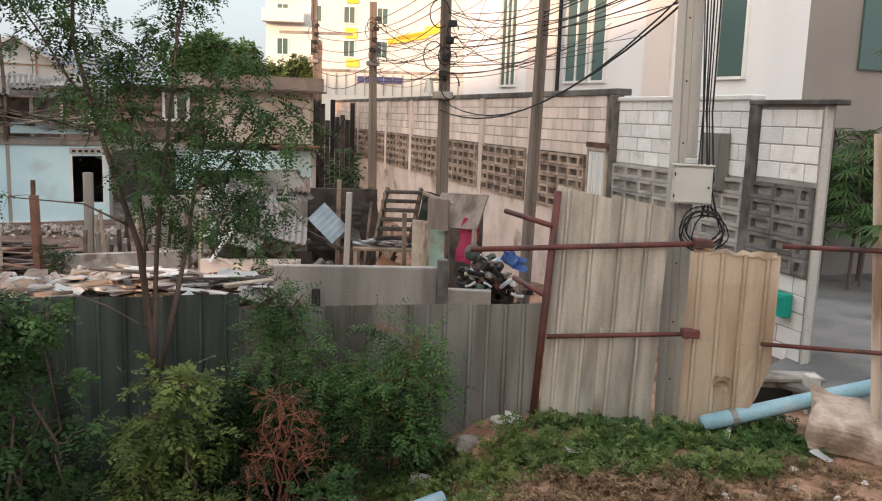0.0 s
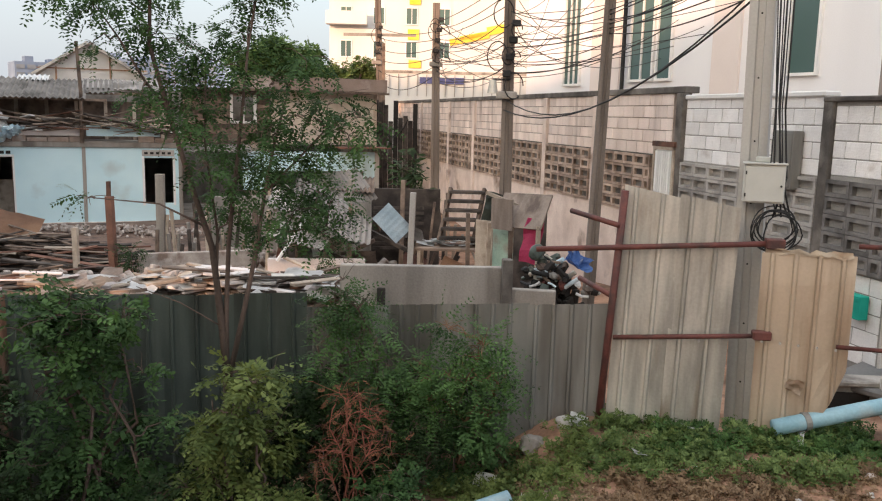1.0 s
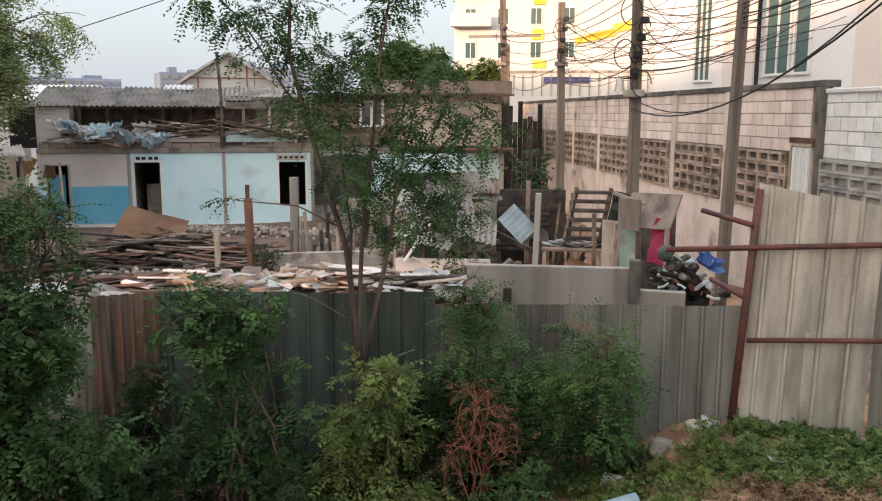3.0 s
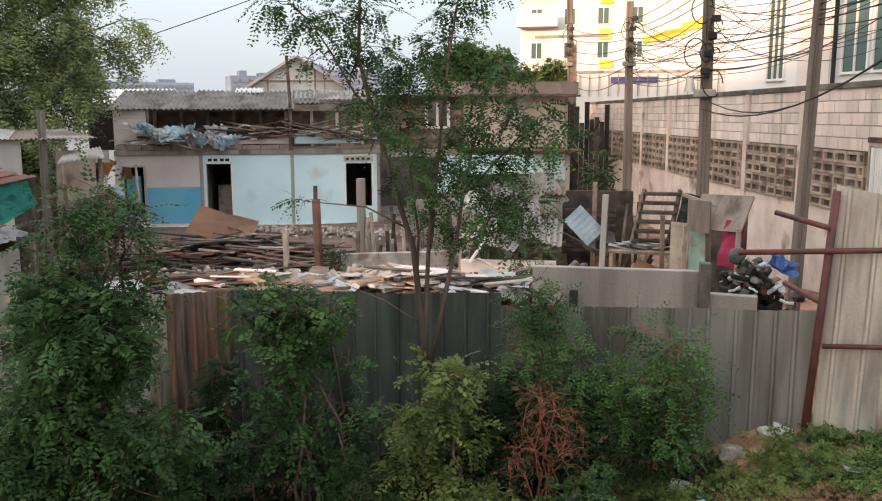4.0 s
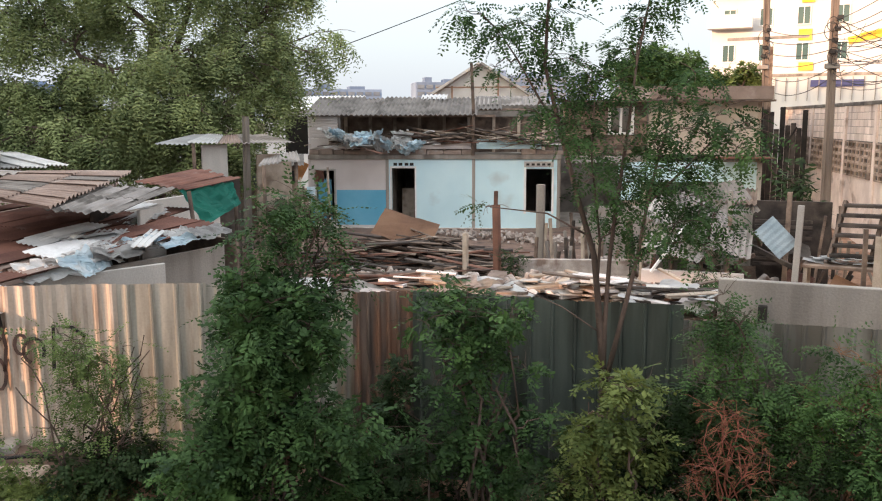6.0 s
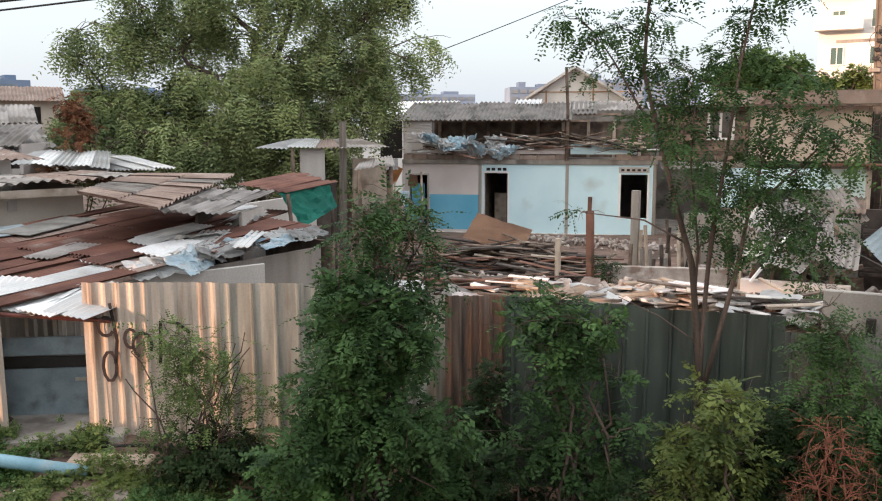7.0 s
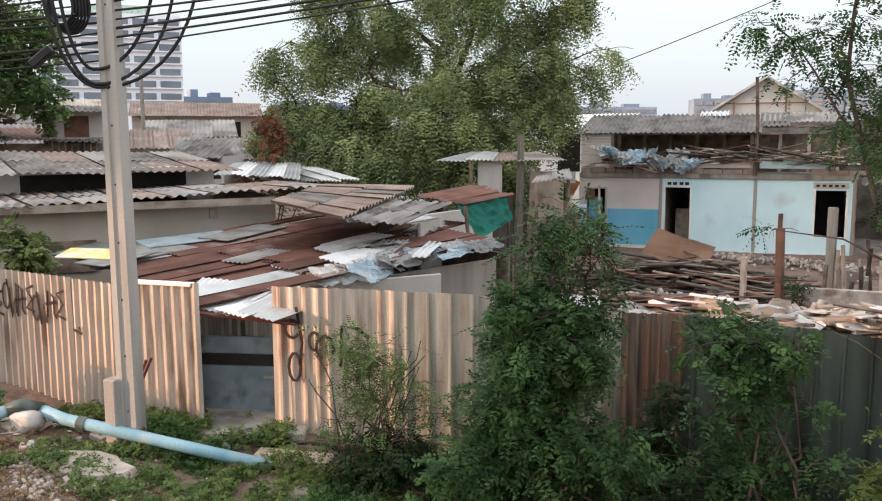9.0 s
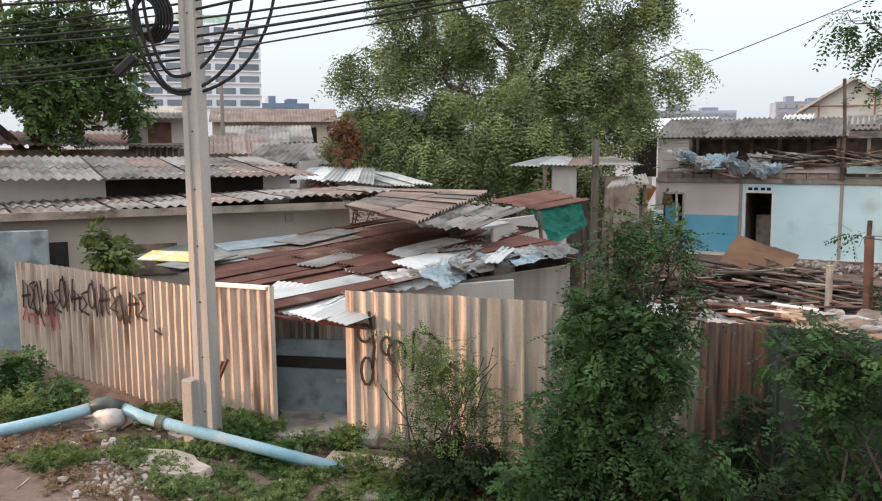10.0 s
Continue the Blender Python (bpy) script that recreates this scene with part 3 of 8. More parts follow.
strokes(F_A, [[(0.2 + i * 0.18, 0.5 + rg.uniform(-0.15, 0.1)), (0.3 + i * 0.18, 0.62 + rg.uniform(-0.1, 0.15)), (0.36 + i * 0.18, 0.4)] for i in range(5)], SPRAYR)
strokes(F_C, [loop_line(0.25, 0.75, 0.08, 0.1, 40, 330), loop_line(0.27, 0.32, 0.07, 0.16, 0, 360), [(0.3, 1.0), (0.36, 0.6), (0.33, 0.35)],
              loop_line(0.62, 0.55, 0.1, 0.13, -30, 250), [(0.8, 0.35), (0.82, 0.8), (1.0, 0.78), (1.12, 0.68)], loop_line(0.5, 0.62, 0.06, 0.1, 0, 300)], SPRAY)
# white capping board on the panel beside the doorway
tagged(mesh("capping_board", boxes(((0, -0.05, 0), (1.0, 0.05, 0.04)), bevel=0.005), WHITEP, m=along((-9.62, 3.58), (-8.72, 4.1), 1.22)), "white painted timber capping on the fence", "board")

# ---- doorway, steel gate leaf behind it ----
gate = empty("steel_gate", along((-9.12, 4.55), (-8.32, 5.25)), "blue-grey steel tailgate standing behind the doorway", "gate")
part("lower_panel", boxes(((-0.6, 0, -0.45), (1.1, 0.05, 0.17)), bevel=0.012), STEELB, gate)
part("upper_panel", boxes(((-0.6, 0.01, 0.31), (1.1, 0.06, 0.52)), bevel=0.012), STEELB, gate)
part("trim_strip", boxes(((-0.6, -0.01, 0.18), (1.1, 0.04, 0.30)), bevel=0.005), DARK, gate, "dark brown strip")
part("handle", boxes(((0.55, -0.02, 0.02), (0.75, 0.0, 0.06)), bevel=0.004), GALV, gate)
for i in range(12):
    part("bar", boxes(((-0.4 + i * 0.1, 0.13, 0.45), (-0.36 + i * 0.1, 0.15, 0.95))), GALV, gate)
tagged(mesh("lintel", tube(bmesh.new(), [(0, 0, 0), (1.15, 0, -0.12)], 0.025, 6), RED, m=along((-8.78, 4.1), (-8.0, 4.85), 0.92)), "rusty iron bar across the doorway", "bar")
tagged(mesh("doorway_slab", boxes(((-0.3, -0.5, -0.55), (1.2, 0.9, -0.36)), bevel=0.02), CONC, m=along((-8.9, 4.3), (-8.2, 5.0))), "grey concrete slab in the doorway", "slab")

# ---- tall leaning panels and red pipe frame at the lane's mouth ----
tall = empty("tall_metal_fence", along((0.98, 7.88), (2.08, 7.70)), "tall bent galvanised panel leaning on a red pipe frame", "fence")
for i in range(2):
    bm = ribbed(0.535, 2.2, 0.24, 0.05, 0.03, top=lambda x: 2.2 - 0.17 * (x + 0.5 * i) / 1.0 + (0.02 if i else 0), bottom=lambda x: -0.12, warp=0.012, seed=40 + i)
    part("sheet", bm, GALV, tall, m=pose(0.5 * i + 0.02, -0.012 * i, 0, -1.2, 1.6, 0))
for k in range(7):
    part("screw", tube(bmesh.new(), [(0.1 + 0.24 * (k % 4), -0.05, 0.8 + 0.83 * (k // 4)), (0.1 + 0.24 * (k % 4), -0.03, 0.8 + 0.83 * (k // 4))], 0.012, 6), CONCW, tall)
bentp = empty("bent_metal_fence", along((2.26, 7.62), (2.98, 7.36)), "buckled galvanised panel with a torn corner", "fence")
# weathered streaks; the warm sun glow on this panel is put into the tan
TANSHEET = mat("sun_warmed_weathered_sheet", (0.42, 0.345, 0.26), (0.60, 0.505, 0.39), (0.30, 0.20, 0.13), scale=3.5, rough=0.36, metal=0.4, bump=0.12, rnd=0.05, streak=True, grain=0.1)
part("sheet", ribbed(0.76, 1.75, 0.19, 0.05, 0.03, top=lambda x: 1.66 + 0.03 * x, bottom=lambda x: 0.0 + 4.2 * max(0, x - 0.40) ** 1.8, warp=0.035, seed=44), TANSHEET, bentp)
for k in range(5):
    part("screw", tube(bmesh.new(), [(0.06 + 0.15 * k, -0.06, 0.86), (0.06 + 0.15 * k, -0.03, 0.86)], 0.011, 6), CONCW, bentp)
part("torn_corner", crumple(0.13, 0.12, 0.03, 8, 66, 0.03, 6.0), TANSHEET, bentp, "bent torn flap of metal", m=pose(0.36, -0.05, 0.5, 80, 10, 0))
part("torn_rim", crumple(0.7, 0.05, 0.03, 10, 67, 0.03, 8.0), TANSHEET, bentp, "ragged bent upper rim", m=pose(0.37, -0.02, 1.68, 70, 0, 0))
edge = empty("metal_fence", along((3.57, 7.12), (4.4, 6.7)), "warm-toned, brown-streaked galvanised panel at the lane's edge", "fence")
part("sheet", ribbed(0.8, 2.0, 0.2, 0.05, 0.03, top=lambda x: 2.78, bottom=lambda x: 0.35, warp=0.015, seed=45), GALVW, edge, m=pose(0.22, 0, 0, 0, -5, 0))
for k in range(6):
    part("screw", tube(bmesh.new(), [(0.25 + 0.2 * (k % 3), -0.06, 0.98 + 0.84 * (k // 3)), (0.25 + 0.2 * (k % 3), -0.025, 0.98 + 0.84 * (k // 3))], 0.011, 6), CONCW, edge)
pf = empty("steel_scaffold", Matrix.Identity(4), "red oxide pipe frame holding the fence", "frame")
for pts, r in (([(0.93, 7.86, -0.1), (1.06, 7.83, 2.15)], 0.035), ([(0.28, 7.9, 1.57), (2.42, 7.62, 1.74)], 0.026), ([(1.02, 7.8, 0.78), (2.38, 7.58, 0.91)], 0.023),
               ([(2.95, 7.3, 1.78), (4.5, 6.6, 1.85)], 0.022), ([(2.85, 7.32, 0.9), (4.5, 6.6, 1.0)], 0.02), ([(0.62, 8.3, 1.9), (1.02, 7.8, 1.83)], 0.026), ([(0.75, 8.5, 1.2), (1.02, 7.85, 1.15)], 0.026)):
    part("pipe", tube(bmesh.new(), pts, r, 10), RED, pf, smooth=True)
part("clamp", boxes(((2.22, 7.54, 0.87), (2.38, 7.64, 0.95)), bevel=0.01), RED, pf)
part("clamp", boxes(((2.28, 7.57, 1.69), (2.44, 7.68, 1.78)), bevel=0.01), RED, pf)


# ---- utility poles ----
POLEB = mat("brown_stained_concrete", (0.125, 0.10, 0.084), (0.22, 0.183, 0.155), (0.075, 0.06, 0.05), scale=2.5, bump=0.3, streak=True)
def pole(foot, head, w0, w1, label, material=POLEM, holes=True, name="utility_pole", turn=0):
    root = empty(name, Matrix.Translation(foot) @ Matrix.Rotation(radians(turn), 4, "Z"), label, "utility pole", "utility poles")
    d = Matrix.Rotation(radians(-turn), 3, "Z") @ (Vector(head) - Vector(foot))
    bm = bmesh.new()
    prof = [(-1, -1), (-0.35, -1), (-0.25, -0.72), (0.25, -0.72), (0.35, -1), (1, -1), (1, 1), (0.35, 1), (0.25, 0.72), (-0.25, 0.72), (-0.35, 1), (-1, 1)]
    rings = []
    for k in range(5):
        f = k / 4
        c, h = d * f, (w0 + (w1 - w0) * f) / 2
        rings.append([bm.verts.new((c.x + a * h, c.y + b * h * 0.85, c.z)) for a, b in prof])
    for u, v in zip(rings, rings[1:]):
        for i in range(len(prof)):
            bm.faces.new((u[i], u[(i + 1) % len(prof)], v[(i + 1) % len(prof)], v[i]))
    bm.faces.new(rings[-1])
    part("shaft", bm, material, root)
    if holes:
        for k in range(14):
            f = 0.06 + k * 0.066
            c = d * f
            h = (w0 + (w1 - w0) * f) / 2
            bm = bmesh.new()
            bmesh.ops.create_cone(bm, cap_ends=True, segments=8, radius1=0.009, radius2=0.009, depth=0.006, matrix=Matrix.Translation((c.x, c.y - h * 0.85 * 0.72 - 0.002, c.z)) @ Matrix.Rotation(radians(90), 4, "X"))
            part("bolt_hole", bm, DARK, root)
    return root


pole_a = pole((2.33, 8.15, -0.2), (2.16, 8.2, 8.5), 0.26, 0.17, "pale square concrete pole with bolt holes and a meter box", turn=-22)
pole_b = pole((-8.48, 3.22, -0.45), (-8.54, 3.2, 8.3), 0.205, 0.15, "grey concrete pole in front of the fence", turn=32)
tagged(mesh("pole_stub", boxes(((-0.075, -0.08, -0.5), (0.075, 0.08, 0.42)), bevel=0.012), CONCW, m=pose(-8.56, 3.08, 0, 0, 0, 25)), "short broken concrete stub beside the pole", "stub")
pole_c = pole((1.2, 12.1, -0.5), (1.36, 12.1, 6.5), 0.17, 0.13, "leaning slim stained concrete pole", POLEB, holes=False)
pole_d = pole((0.0, 16.1, -0.7), (-0.08, 16.1, 7.5), 0.24, 0.18, "grey concrete pole tangled with cables", POLEB, holes=False)
pole_e = pole((-2.15, 26.0, -0.7), (-2.24, 26.0, 6.05), 0.26, 0.2, "grey concrete pole with rusty bracket", POLEB, holes=False)
pole_f = pole((-4.75, 32.7, -0.7), (-5.06, 32.7, 8.3), 0.26, 0.2, "distant concrete pole with a cross-arm", POLEB, holes=False)
part("cross_arm", boxes(((-1.55, -0.05, 6.35), (1.2, 0.05, 6.45))), CONC, pole_f)
pole_g = pole((-13.45, 14.75, -0.6), (-13.4, 14.75, 2.92), 0.15, 0.12, "sooty weathered concrete post beside the alley", mat("sooty_concrete", (0.13, 0.115, 0.10), (0.20, 0.18, 0.155), (0.08, 0.07, 0.06), scale=3, streak=True), holes=False, name="concrete_post")
pole_h = pole((-4.55, 31.5, -0.7), (-4.6, 31.5, 5.3), 0.12, 0.1, "thin timber service pole", WOOD, holes=False)

# meter box, conduit and coil on the near pole
mb = empty("meter_box", pose(2.31, 7.93, 2.07, 0, 0, -13) @ Matrix.Scale(0.8, 4), "pale grey steel meter box strapped to the pole", "meter box")
part("body", boxes(((-0.22, -0.12, 0), (0.22, 0.1, 0.44)), bevel=0.012), GREYBOX, mb)
part("door", boxes(((-0.2, -0.135, 0.02), (0.2, -0.118, 0.41)), bevel=0.004), GREYBOX, mb)
part("lid", boxes(((-0.235, -0.15, 0.435), (0.235, 0.11, 0.455)), bevel=0.004), GREYBOX, mb)
for hz in (0.07, 0.32):
    part("hinge", boxes(((-0.205, -0.145, hz), (-0.19, -0.13, hz + 0.04))), BLACK, mb)
part("lock", tube(bmesh.new(), [(0.18, -0.13, 0.2), (0.18, -0.155, 0.2)], 0.012, 8), BLACK, mb)
part("bracket", boxes(((-0.1, 0.0, 0.455), (0.06, 0.02, 0.52)), bevel=0.01), GREYBOX, mb)
coil = empty("cable_coil", Matrix.Translation((2.42, 7.82, 1.84)), "black cable coil hanging under the meter box", "cable coil")
rg = random.Random(9)
for i in range(7):
    rx, rz = rg.uniform(0.14, 0.25), rg.uniform(0.13, 0.22)
    ox, oz = rg.uniform(-0.03, 0.03), rg.uniform(-0.05, 0.03)
    pts = [(ox + rx * math.cos(a * math.tau / 24), 0.02 * i - 0.06 + 0.02 * math.sin(a), oz + rz * math.sin(a * math.tau / 24)) for a in range(25)]
    part("loop", tube(bmesh.new(), pts, 0.0065, 6, cap=False), BLACK, coil, smooth=True)
down = empty("cable_drop", Matrix.Identity(4), "black cables dropping down the pole to the coil", "cables")
for i in range(6):
    x0 = 2.25 + 0.022 * i
    pts = [(x0 + 0.05, 8.0, 6.5), (x0 + 0.04 + 0.01 * i, 7.95, 4.2), (x0 + 0.1 + rg.uniform(-0.03, 0.05), 7.9, 2.9), (x0 + 0.1 + rg.uniform(-0.02, 0.06), 7.86, 2.3), (2.46 + rg.uniform(-0.1, 0.1), 7.83, 1.95)]
    part("cable", tube(bmesh.new(), pts, 0.006 + 0.003 * (i % 2), 6), BLACK, down, smooth=True)

# ---- lane wall of painted blocks ----
W0, W1 = Vector((3.98, 9.05, 0)), Vector((-4.84, 36.65, 0))
WD = (W1 - W0).normalized()
WM = Matrix.Translation(W1) @ Matrix.Rotation(math.atan2(-WD.y, -WD.x), 4, "Z")
WLEN = (W1 - W0).length
# local x runs from the far end towards the lane's mouth, -y faces the yard
wall = empty("lane_wall", WM, "long block boundary wall with vent-block band and rain stains", "wall", kind="structure")


def wx(x, y):
    return (Vector((x, y, 0)) - W1).dot(-WD)


cols = [wx(a, b) for a, b in ((-4.45, 35.4), (-3.11, 31.2), (-1.82, 27.2), (-0.92, 24.4), (0.09, 21.2), (0.84, 18.86), (1.66, 16.3), (2.62, 13.3))]
xe = cols[-1]
part("core", boxes(((0, 0.0, -1), (xe, 0.13, 3.2))), JOINT, wall, m=None)
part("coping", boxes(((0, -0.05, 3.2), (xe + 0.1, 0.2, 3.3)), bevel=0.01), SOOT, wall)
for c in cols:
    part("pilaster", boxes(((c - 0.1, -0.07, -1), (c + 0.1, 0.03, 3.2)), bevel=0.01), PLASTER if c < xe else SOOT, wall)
part("plaster_base", boxes(((0, -0.014, -1), (xe, 0.03, 1.24)), bevel=0.004), PLASTER, wall)


def one_block(w, h, t, seed):
    bm = bmesh.new()
    box(bm, (0, 0, 0), (w, t, h), bevel=0.006)
    r = random.Random(seed)
    for v in bm.verts:
        v.co += Vector((r.uniform(-0.004, 0.004), 0, r.uniform(-0.004, 0.004)))
    return bm


def block_mesh(name, bm, material):
    me = bpy.data.meshes.new(name)
    bm.to_mesh(me)
    bm.free()
    me.materials.append(material)
    return me


def vent_mesh(name, material, w=0.388, h=0.188, rows=1, holes=2):
    """A hollow block: a frame with open cells."""
    bm = bmesh.new()
    t = 0.042
    box(bm, (0, 0, 0), (w, 0.09, t))
    box(bm, (0, 0, h - t), (w, 0.09, h))
    for k in range(holes + 1):
        x = k * (w - t) / holes
        box(bm, (x, 0.002, t), (x + t, 0.09, h - t))
    return block_mesh(name, bm, material)


def lay(parent, x0, x1, z0, z1, me_full, me_half, stagger, y=-0.012, name="block", w=0.395, h=0.195):
    k = 0
    z = z0
    while z + h * 0.6 < z1:
        x = x0 + 0.01
        if stagger and k % 2:
            share(name, me_half, parent, Matrix.Translation((x, y, z)))
            x += w / 2
        while x + w * 0.98 < x1:
            share(name, me_full, parent, Matrix.Translation((x, y + random.uniform(-0.003, 0.003), z)))
            x += w
        if x1 - x > w * 0.45:
            share(name, me_half, parent, Matrix.Translation((x, y, z)))
        z += h
        k += 1


B_FULL = [block_mesh("block", one_block(0.385, 0.185, 0.05, s), BLOCK) for s in (1,)][0]
B_HALF = block_mesh("half_block", one_block(0.19, 0.185, 0.05, 5), BLOCK)
V_FULL, V_HALF = vent_mesh("vent_block", VENT, holes=1), vent_mesh("half_vent_block", VENT, 0.19, 0.188, 1, 1)
VW_FULL, VW_HALF = vent_mesh("vent_block", VENTW, holes=1), vent_mesh("half_vent_block", VENTW, 0.19, 0.188, 1, 1)
VD_FULL, VD_HALF = vent_mesh("vent_block", VENTD, holes=1), vent_mesh("half_vent_block", VENTD, 0.19, 0.188, 1, 1)
W_FULL, W_HALF = block_mesh("block", one_block(0.385, 0.185, 0.05, 8), BLOCKW), block_mesh("half_block", one_block(0.19, 0.185, 0.05, 9), BLOCKW)
# dark brown sheet closing the vent cells; SOOT serves only for its tone
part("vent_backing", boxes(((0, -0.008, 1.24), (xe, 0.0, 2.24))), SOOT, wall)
wgx = wx(2.5, 13.7)
for a, b in zip(cols, cols[1:]):
    b2 = b if b < xe else wgx - 0.3
    lay(wall, a + 0.1, b - 0.1, 2.24, 3.2, B_FULL, B_HALF, True)
    lay(wall, a + 0.1, b2 - 0.1, 1.25, 2.22, V_FULL, V_HALF, False, y=-0.06, name="vent_block")
# small white louvred gate in the wall
lg = empty("louvre_gate", WM @ Matrix.Translation((wgx - 0.28, -0.1, 0)), "small white louvred metal gate in the block wall", "gate")
part("frame", boxes(((0, 0, 1.1), (0.05, 0.05, 2.38)), ((0.62, 0, 1.1), (0.67, 0.05, 2.38)), ((0, 0, 2.33), (0.67, 0.06, 2.42))), WOODP, lg)
part("lintel", boxes(((-0.02, -0.01, 2.38), (0.69, 0.06, 2.46))), WOODR, lg)
for i in range(8):
    part("slat", boxes(((0.07 + i * 0.069, 0.005, 1.1), (0.115 + i * 0.069, 0.035, 2.31)), bevel=0.004), WHITEP, lg)
part("panel", boxes(((0.05, 0.036, 1.1), (0.62, 0.05, 2.33))), WHITEP, lg)

# white-painted stretch, then the sooty-framed end panel
x1e, x2e, x3e = WLEN - 1.2, WLEN - 1.03, WLEN
wall2 = empty("white_block_wall", WM, "white-painted block wall with grey vent-block band", "wall", kind="structure")
part("core", boxes(((xe + 0.1, 0.004, -0.5), (x1e, 0.13, 3.1))), JOINTW, wall2)
part("coping", boxes(((xe + 0.1, -0.04, 3.1), (x1e, 0.18, 3.17)), bevel=0.015), WHITEP, wall2)
lay(wall2, xe + 0.1, x1e, 2.19, 3.1, W_FULL, W_HALF, True, y=-0.004)
lay(wall2, xe + 0.1, x1e, 1.2, 2.17, VW_FULL, VW_HALF, False, y=-0.06, name="vent_block")
lay(wall2, xe + 0.1, x1e, 0.02, 1.19, W_FULL, W_HALF, True, y=-0.004)
wall3 = empty("end_block_wall", WM, "whitewashed end panel in a sooty concrete frame", "wall", kind="structure")
part("core", boxes(((x2e, 0.004, -0.3), (x3e, 0.13, 3.04))), JOINTW, wall3)
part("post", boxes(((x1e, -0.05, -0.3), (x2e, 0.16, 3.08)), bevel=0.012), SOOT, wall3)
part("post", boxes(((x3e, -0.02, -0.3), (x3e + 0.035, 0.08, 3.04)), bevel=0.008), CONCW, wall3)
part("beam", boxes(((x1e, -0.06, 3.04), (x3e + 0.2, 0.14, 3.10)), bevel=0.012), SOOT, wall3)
lay(wall3, x2e, x3e, 2.22, 3.03, W_FULL, W_HALF, True, y=-0.004)
lay(wall3, x2e, x3e, 1.2, 2.2, VD_FULL, VD_HALF, False, y=-0.06, name="vent_block")
lay(wall3, x2e, x3e, 0.2, 1.19, W_FULL, W_HALF, True, y=-0.004)
tagged(mesh("letter_box", boxes(((0, -0.12, 0), (0.24, 0, 0.26)), ((0.01, -0.13, 0.2), (0.23, -0.12, 0.24)), bevel=0.008), GREENB, m=WM @ Matrix.Translation((x3e - 0.42, -0.03, 0.72))), "small green plastic letter box on the wall", "letter box")
tagged(mesh("junction_cabinet", boxes(((0, -0.14, 0), (0.42, 0, 0.7)), ((0.02, -0.15, 0.03), (0.4, -0.14, 0.67)), bevel=0.008), FGREY, m=WM @ Matrix.Translation((x1e - 0.75, -0.02, 2.0))), "grey steel cabinet fixed to the white wall", "cabinet")

# ---- pale apartment building behind the wall ----
AP = Matrix.Translation((0.5, 26.0, 0)) @ Matrix.Rotation(math.atan2(15.73 - 26.0, 6.45 - 0.5), 4, "Z")
AL = math.hypot(6.45 - 0.5, 15.73 - 26.0)
apt = empty("apartment_building", AP, "pale cream apartment building with tall narrow windows", "building")


def window(parent, x0, x1, z0, z1, y=-0.02, mull=1, frame=0.06, fmat=WHITEP, name="window"):
    w = part(name, boxes(((x0 - frame, y - 0.05, z0 - frame), (x0, y + 0.02, z1 + frame)), ((x1, y - 0.05, z0 - frame), (x1 + frame, y + 0.02, z1 + frame)),
                         ((x0, y - 0.05, z1), (x1, y + 0.02, z1 + frame)), ((x0, y - 0.06, z0 - frame), (x1, y + 0.02, z0))), fmat, parent)
    part("pane", boxes(((x0, y - 0.004, z0), (x1, y + 0.01, z1))), GLASS, w)
    for k in range(mull):
        xm = x0 + (x1 - x0) * (k + 1) / (mull + 1)
        part("mullion", boxes(((xm - 0.025, y - 0.04, z0), (xm + 0.025, y - 0.005, z1))), fmat, w)
    return w


part("wall", boxes(((0, 0, -0.5), (AL, 8, 10))), CREAM, apt)
window(apt, 2.06, 2.75, 3.7, 6.2, mull=2)
window(apt, 4.95, 5.75, 3.75, 6.4, mull=1)
window(apt, 5.95, 6.4, 3.75, 6.4, mull=0)
window(apt, 9.85, 10.5, 3.75, 6.4, mull=0)
part("band", boxes(((7.75, -0.06, -0.5), (8.55, 0, 10))), PEACH, apt, "peach-coloured pilaster")
part("band", boxes(((3.3, -0.05, -0.5), (4.5, 0, 10))), PEACH, apt, "peach-coloured pilaster")
part("downpipe", tube(bmesh.new(), [(4.75, -0.12, -0.4), (4.75, -0.12, 9)], 0.05, 8), BLACK, apt)
taupe = empty("taupe_building", AP @ Matrix.Translation((AL, 0, 0)) @ Matrix.Rotation(radians(80), 4, "Z"), "taupe rendered house wall behind the lane", "building")
part("wall", boxes(((0, 0.0, -0.5), (9, 6, 9))), TAUPE, taupe)
part("window_frame", boxes(((1.2, -0.06, 3.9), (2.6, 0.0, 6))), GLASS, taupe)

YB = Matrix.Translation((-14.3, 68.6, 0)) @ Matrix.Rotation(radians(5), 4, "Z")
yb = empty("painted_building", YB, "warm white building with yellow painted signs", "building")
part("wall", boxes(((0, 0, -0.5), (22, 12, 16))), YWHITE, yb)
part("band", boxes(((0, -0.1, 6.0), (22, 0, 6.2))), CONC, yb)
for x0, z0, w, h in ((6.2, 8.6, 0.9, 0.8), (6.3, 6.4, 1.0, 0.6), (6.3, 11.3, 0.9, 0.8)):
    part("yellow_sign", boxes(((x0, -0.12, z0), (x0 + w, -0.02, z0 + h))), YELLOW, yb)
for x0, z0, ww, dz in ((9.6, 8.2, 3.2, 0.5), (10.4, 8.6, 3.6, 0.35), (12.5, 9.4, 2.4, 0.3)):
    bm = bmesh.new()
    box(bm, (x0, -0.13, z0), (x0 + ww, -0.02, z0 + dz), m=Matrix.Translation((x0, 0, z0)) @ Matrix.Rotation(radians(-12), 4, "Y") @ Matrix.Translation((-x0, 0, -z0)))
    part("painted_stripe", bm, YELLOW, yb)
part("banner", boxes(((7.2, -0.15, 5.2), (10.8, -0.05, 5.7))), NAVY, yb)
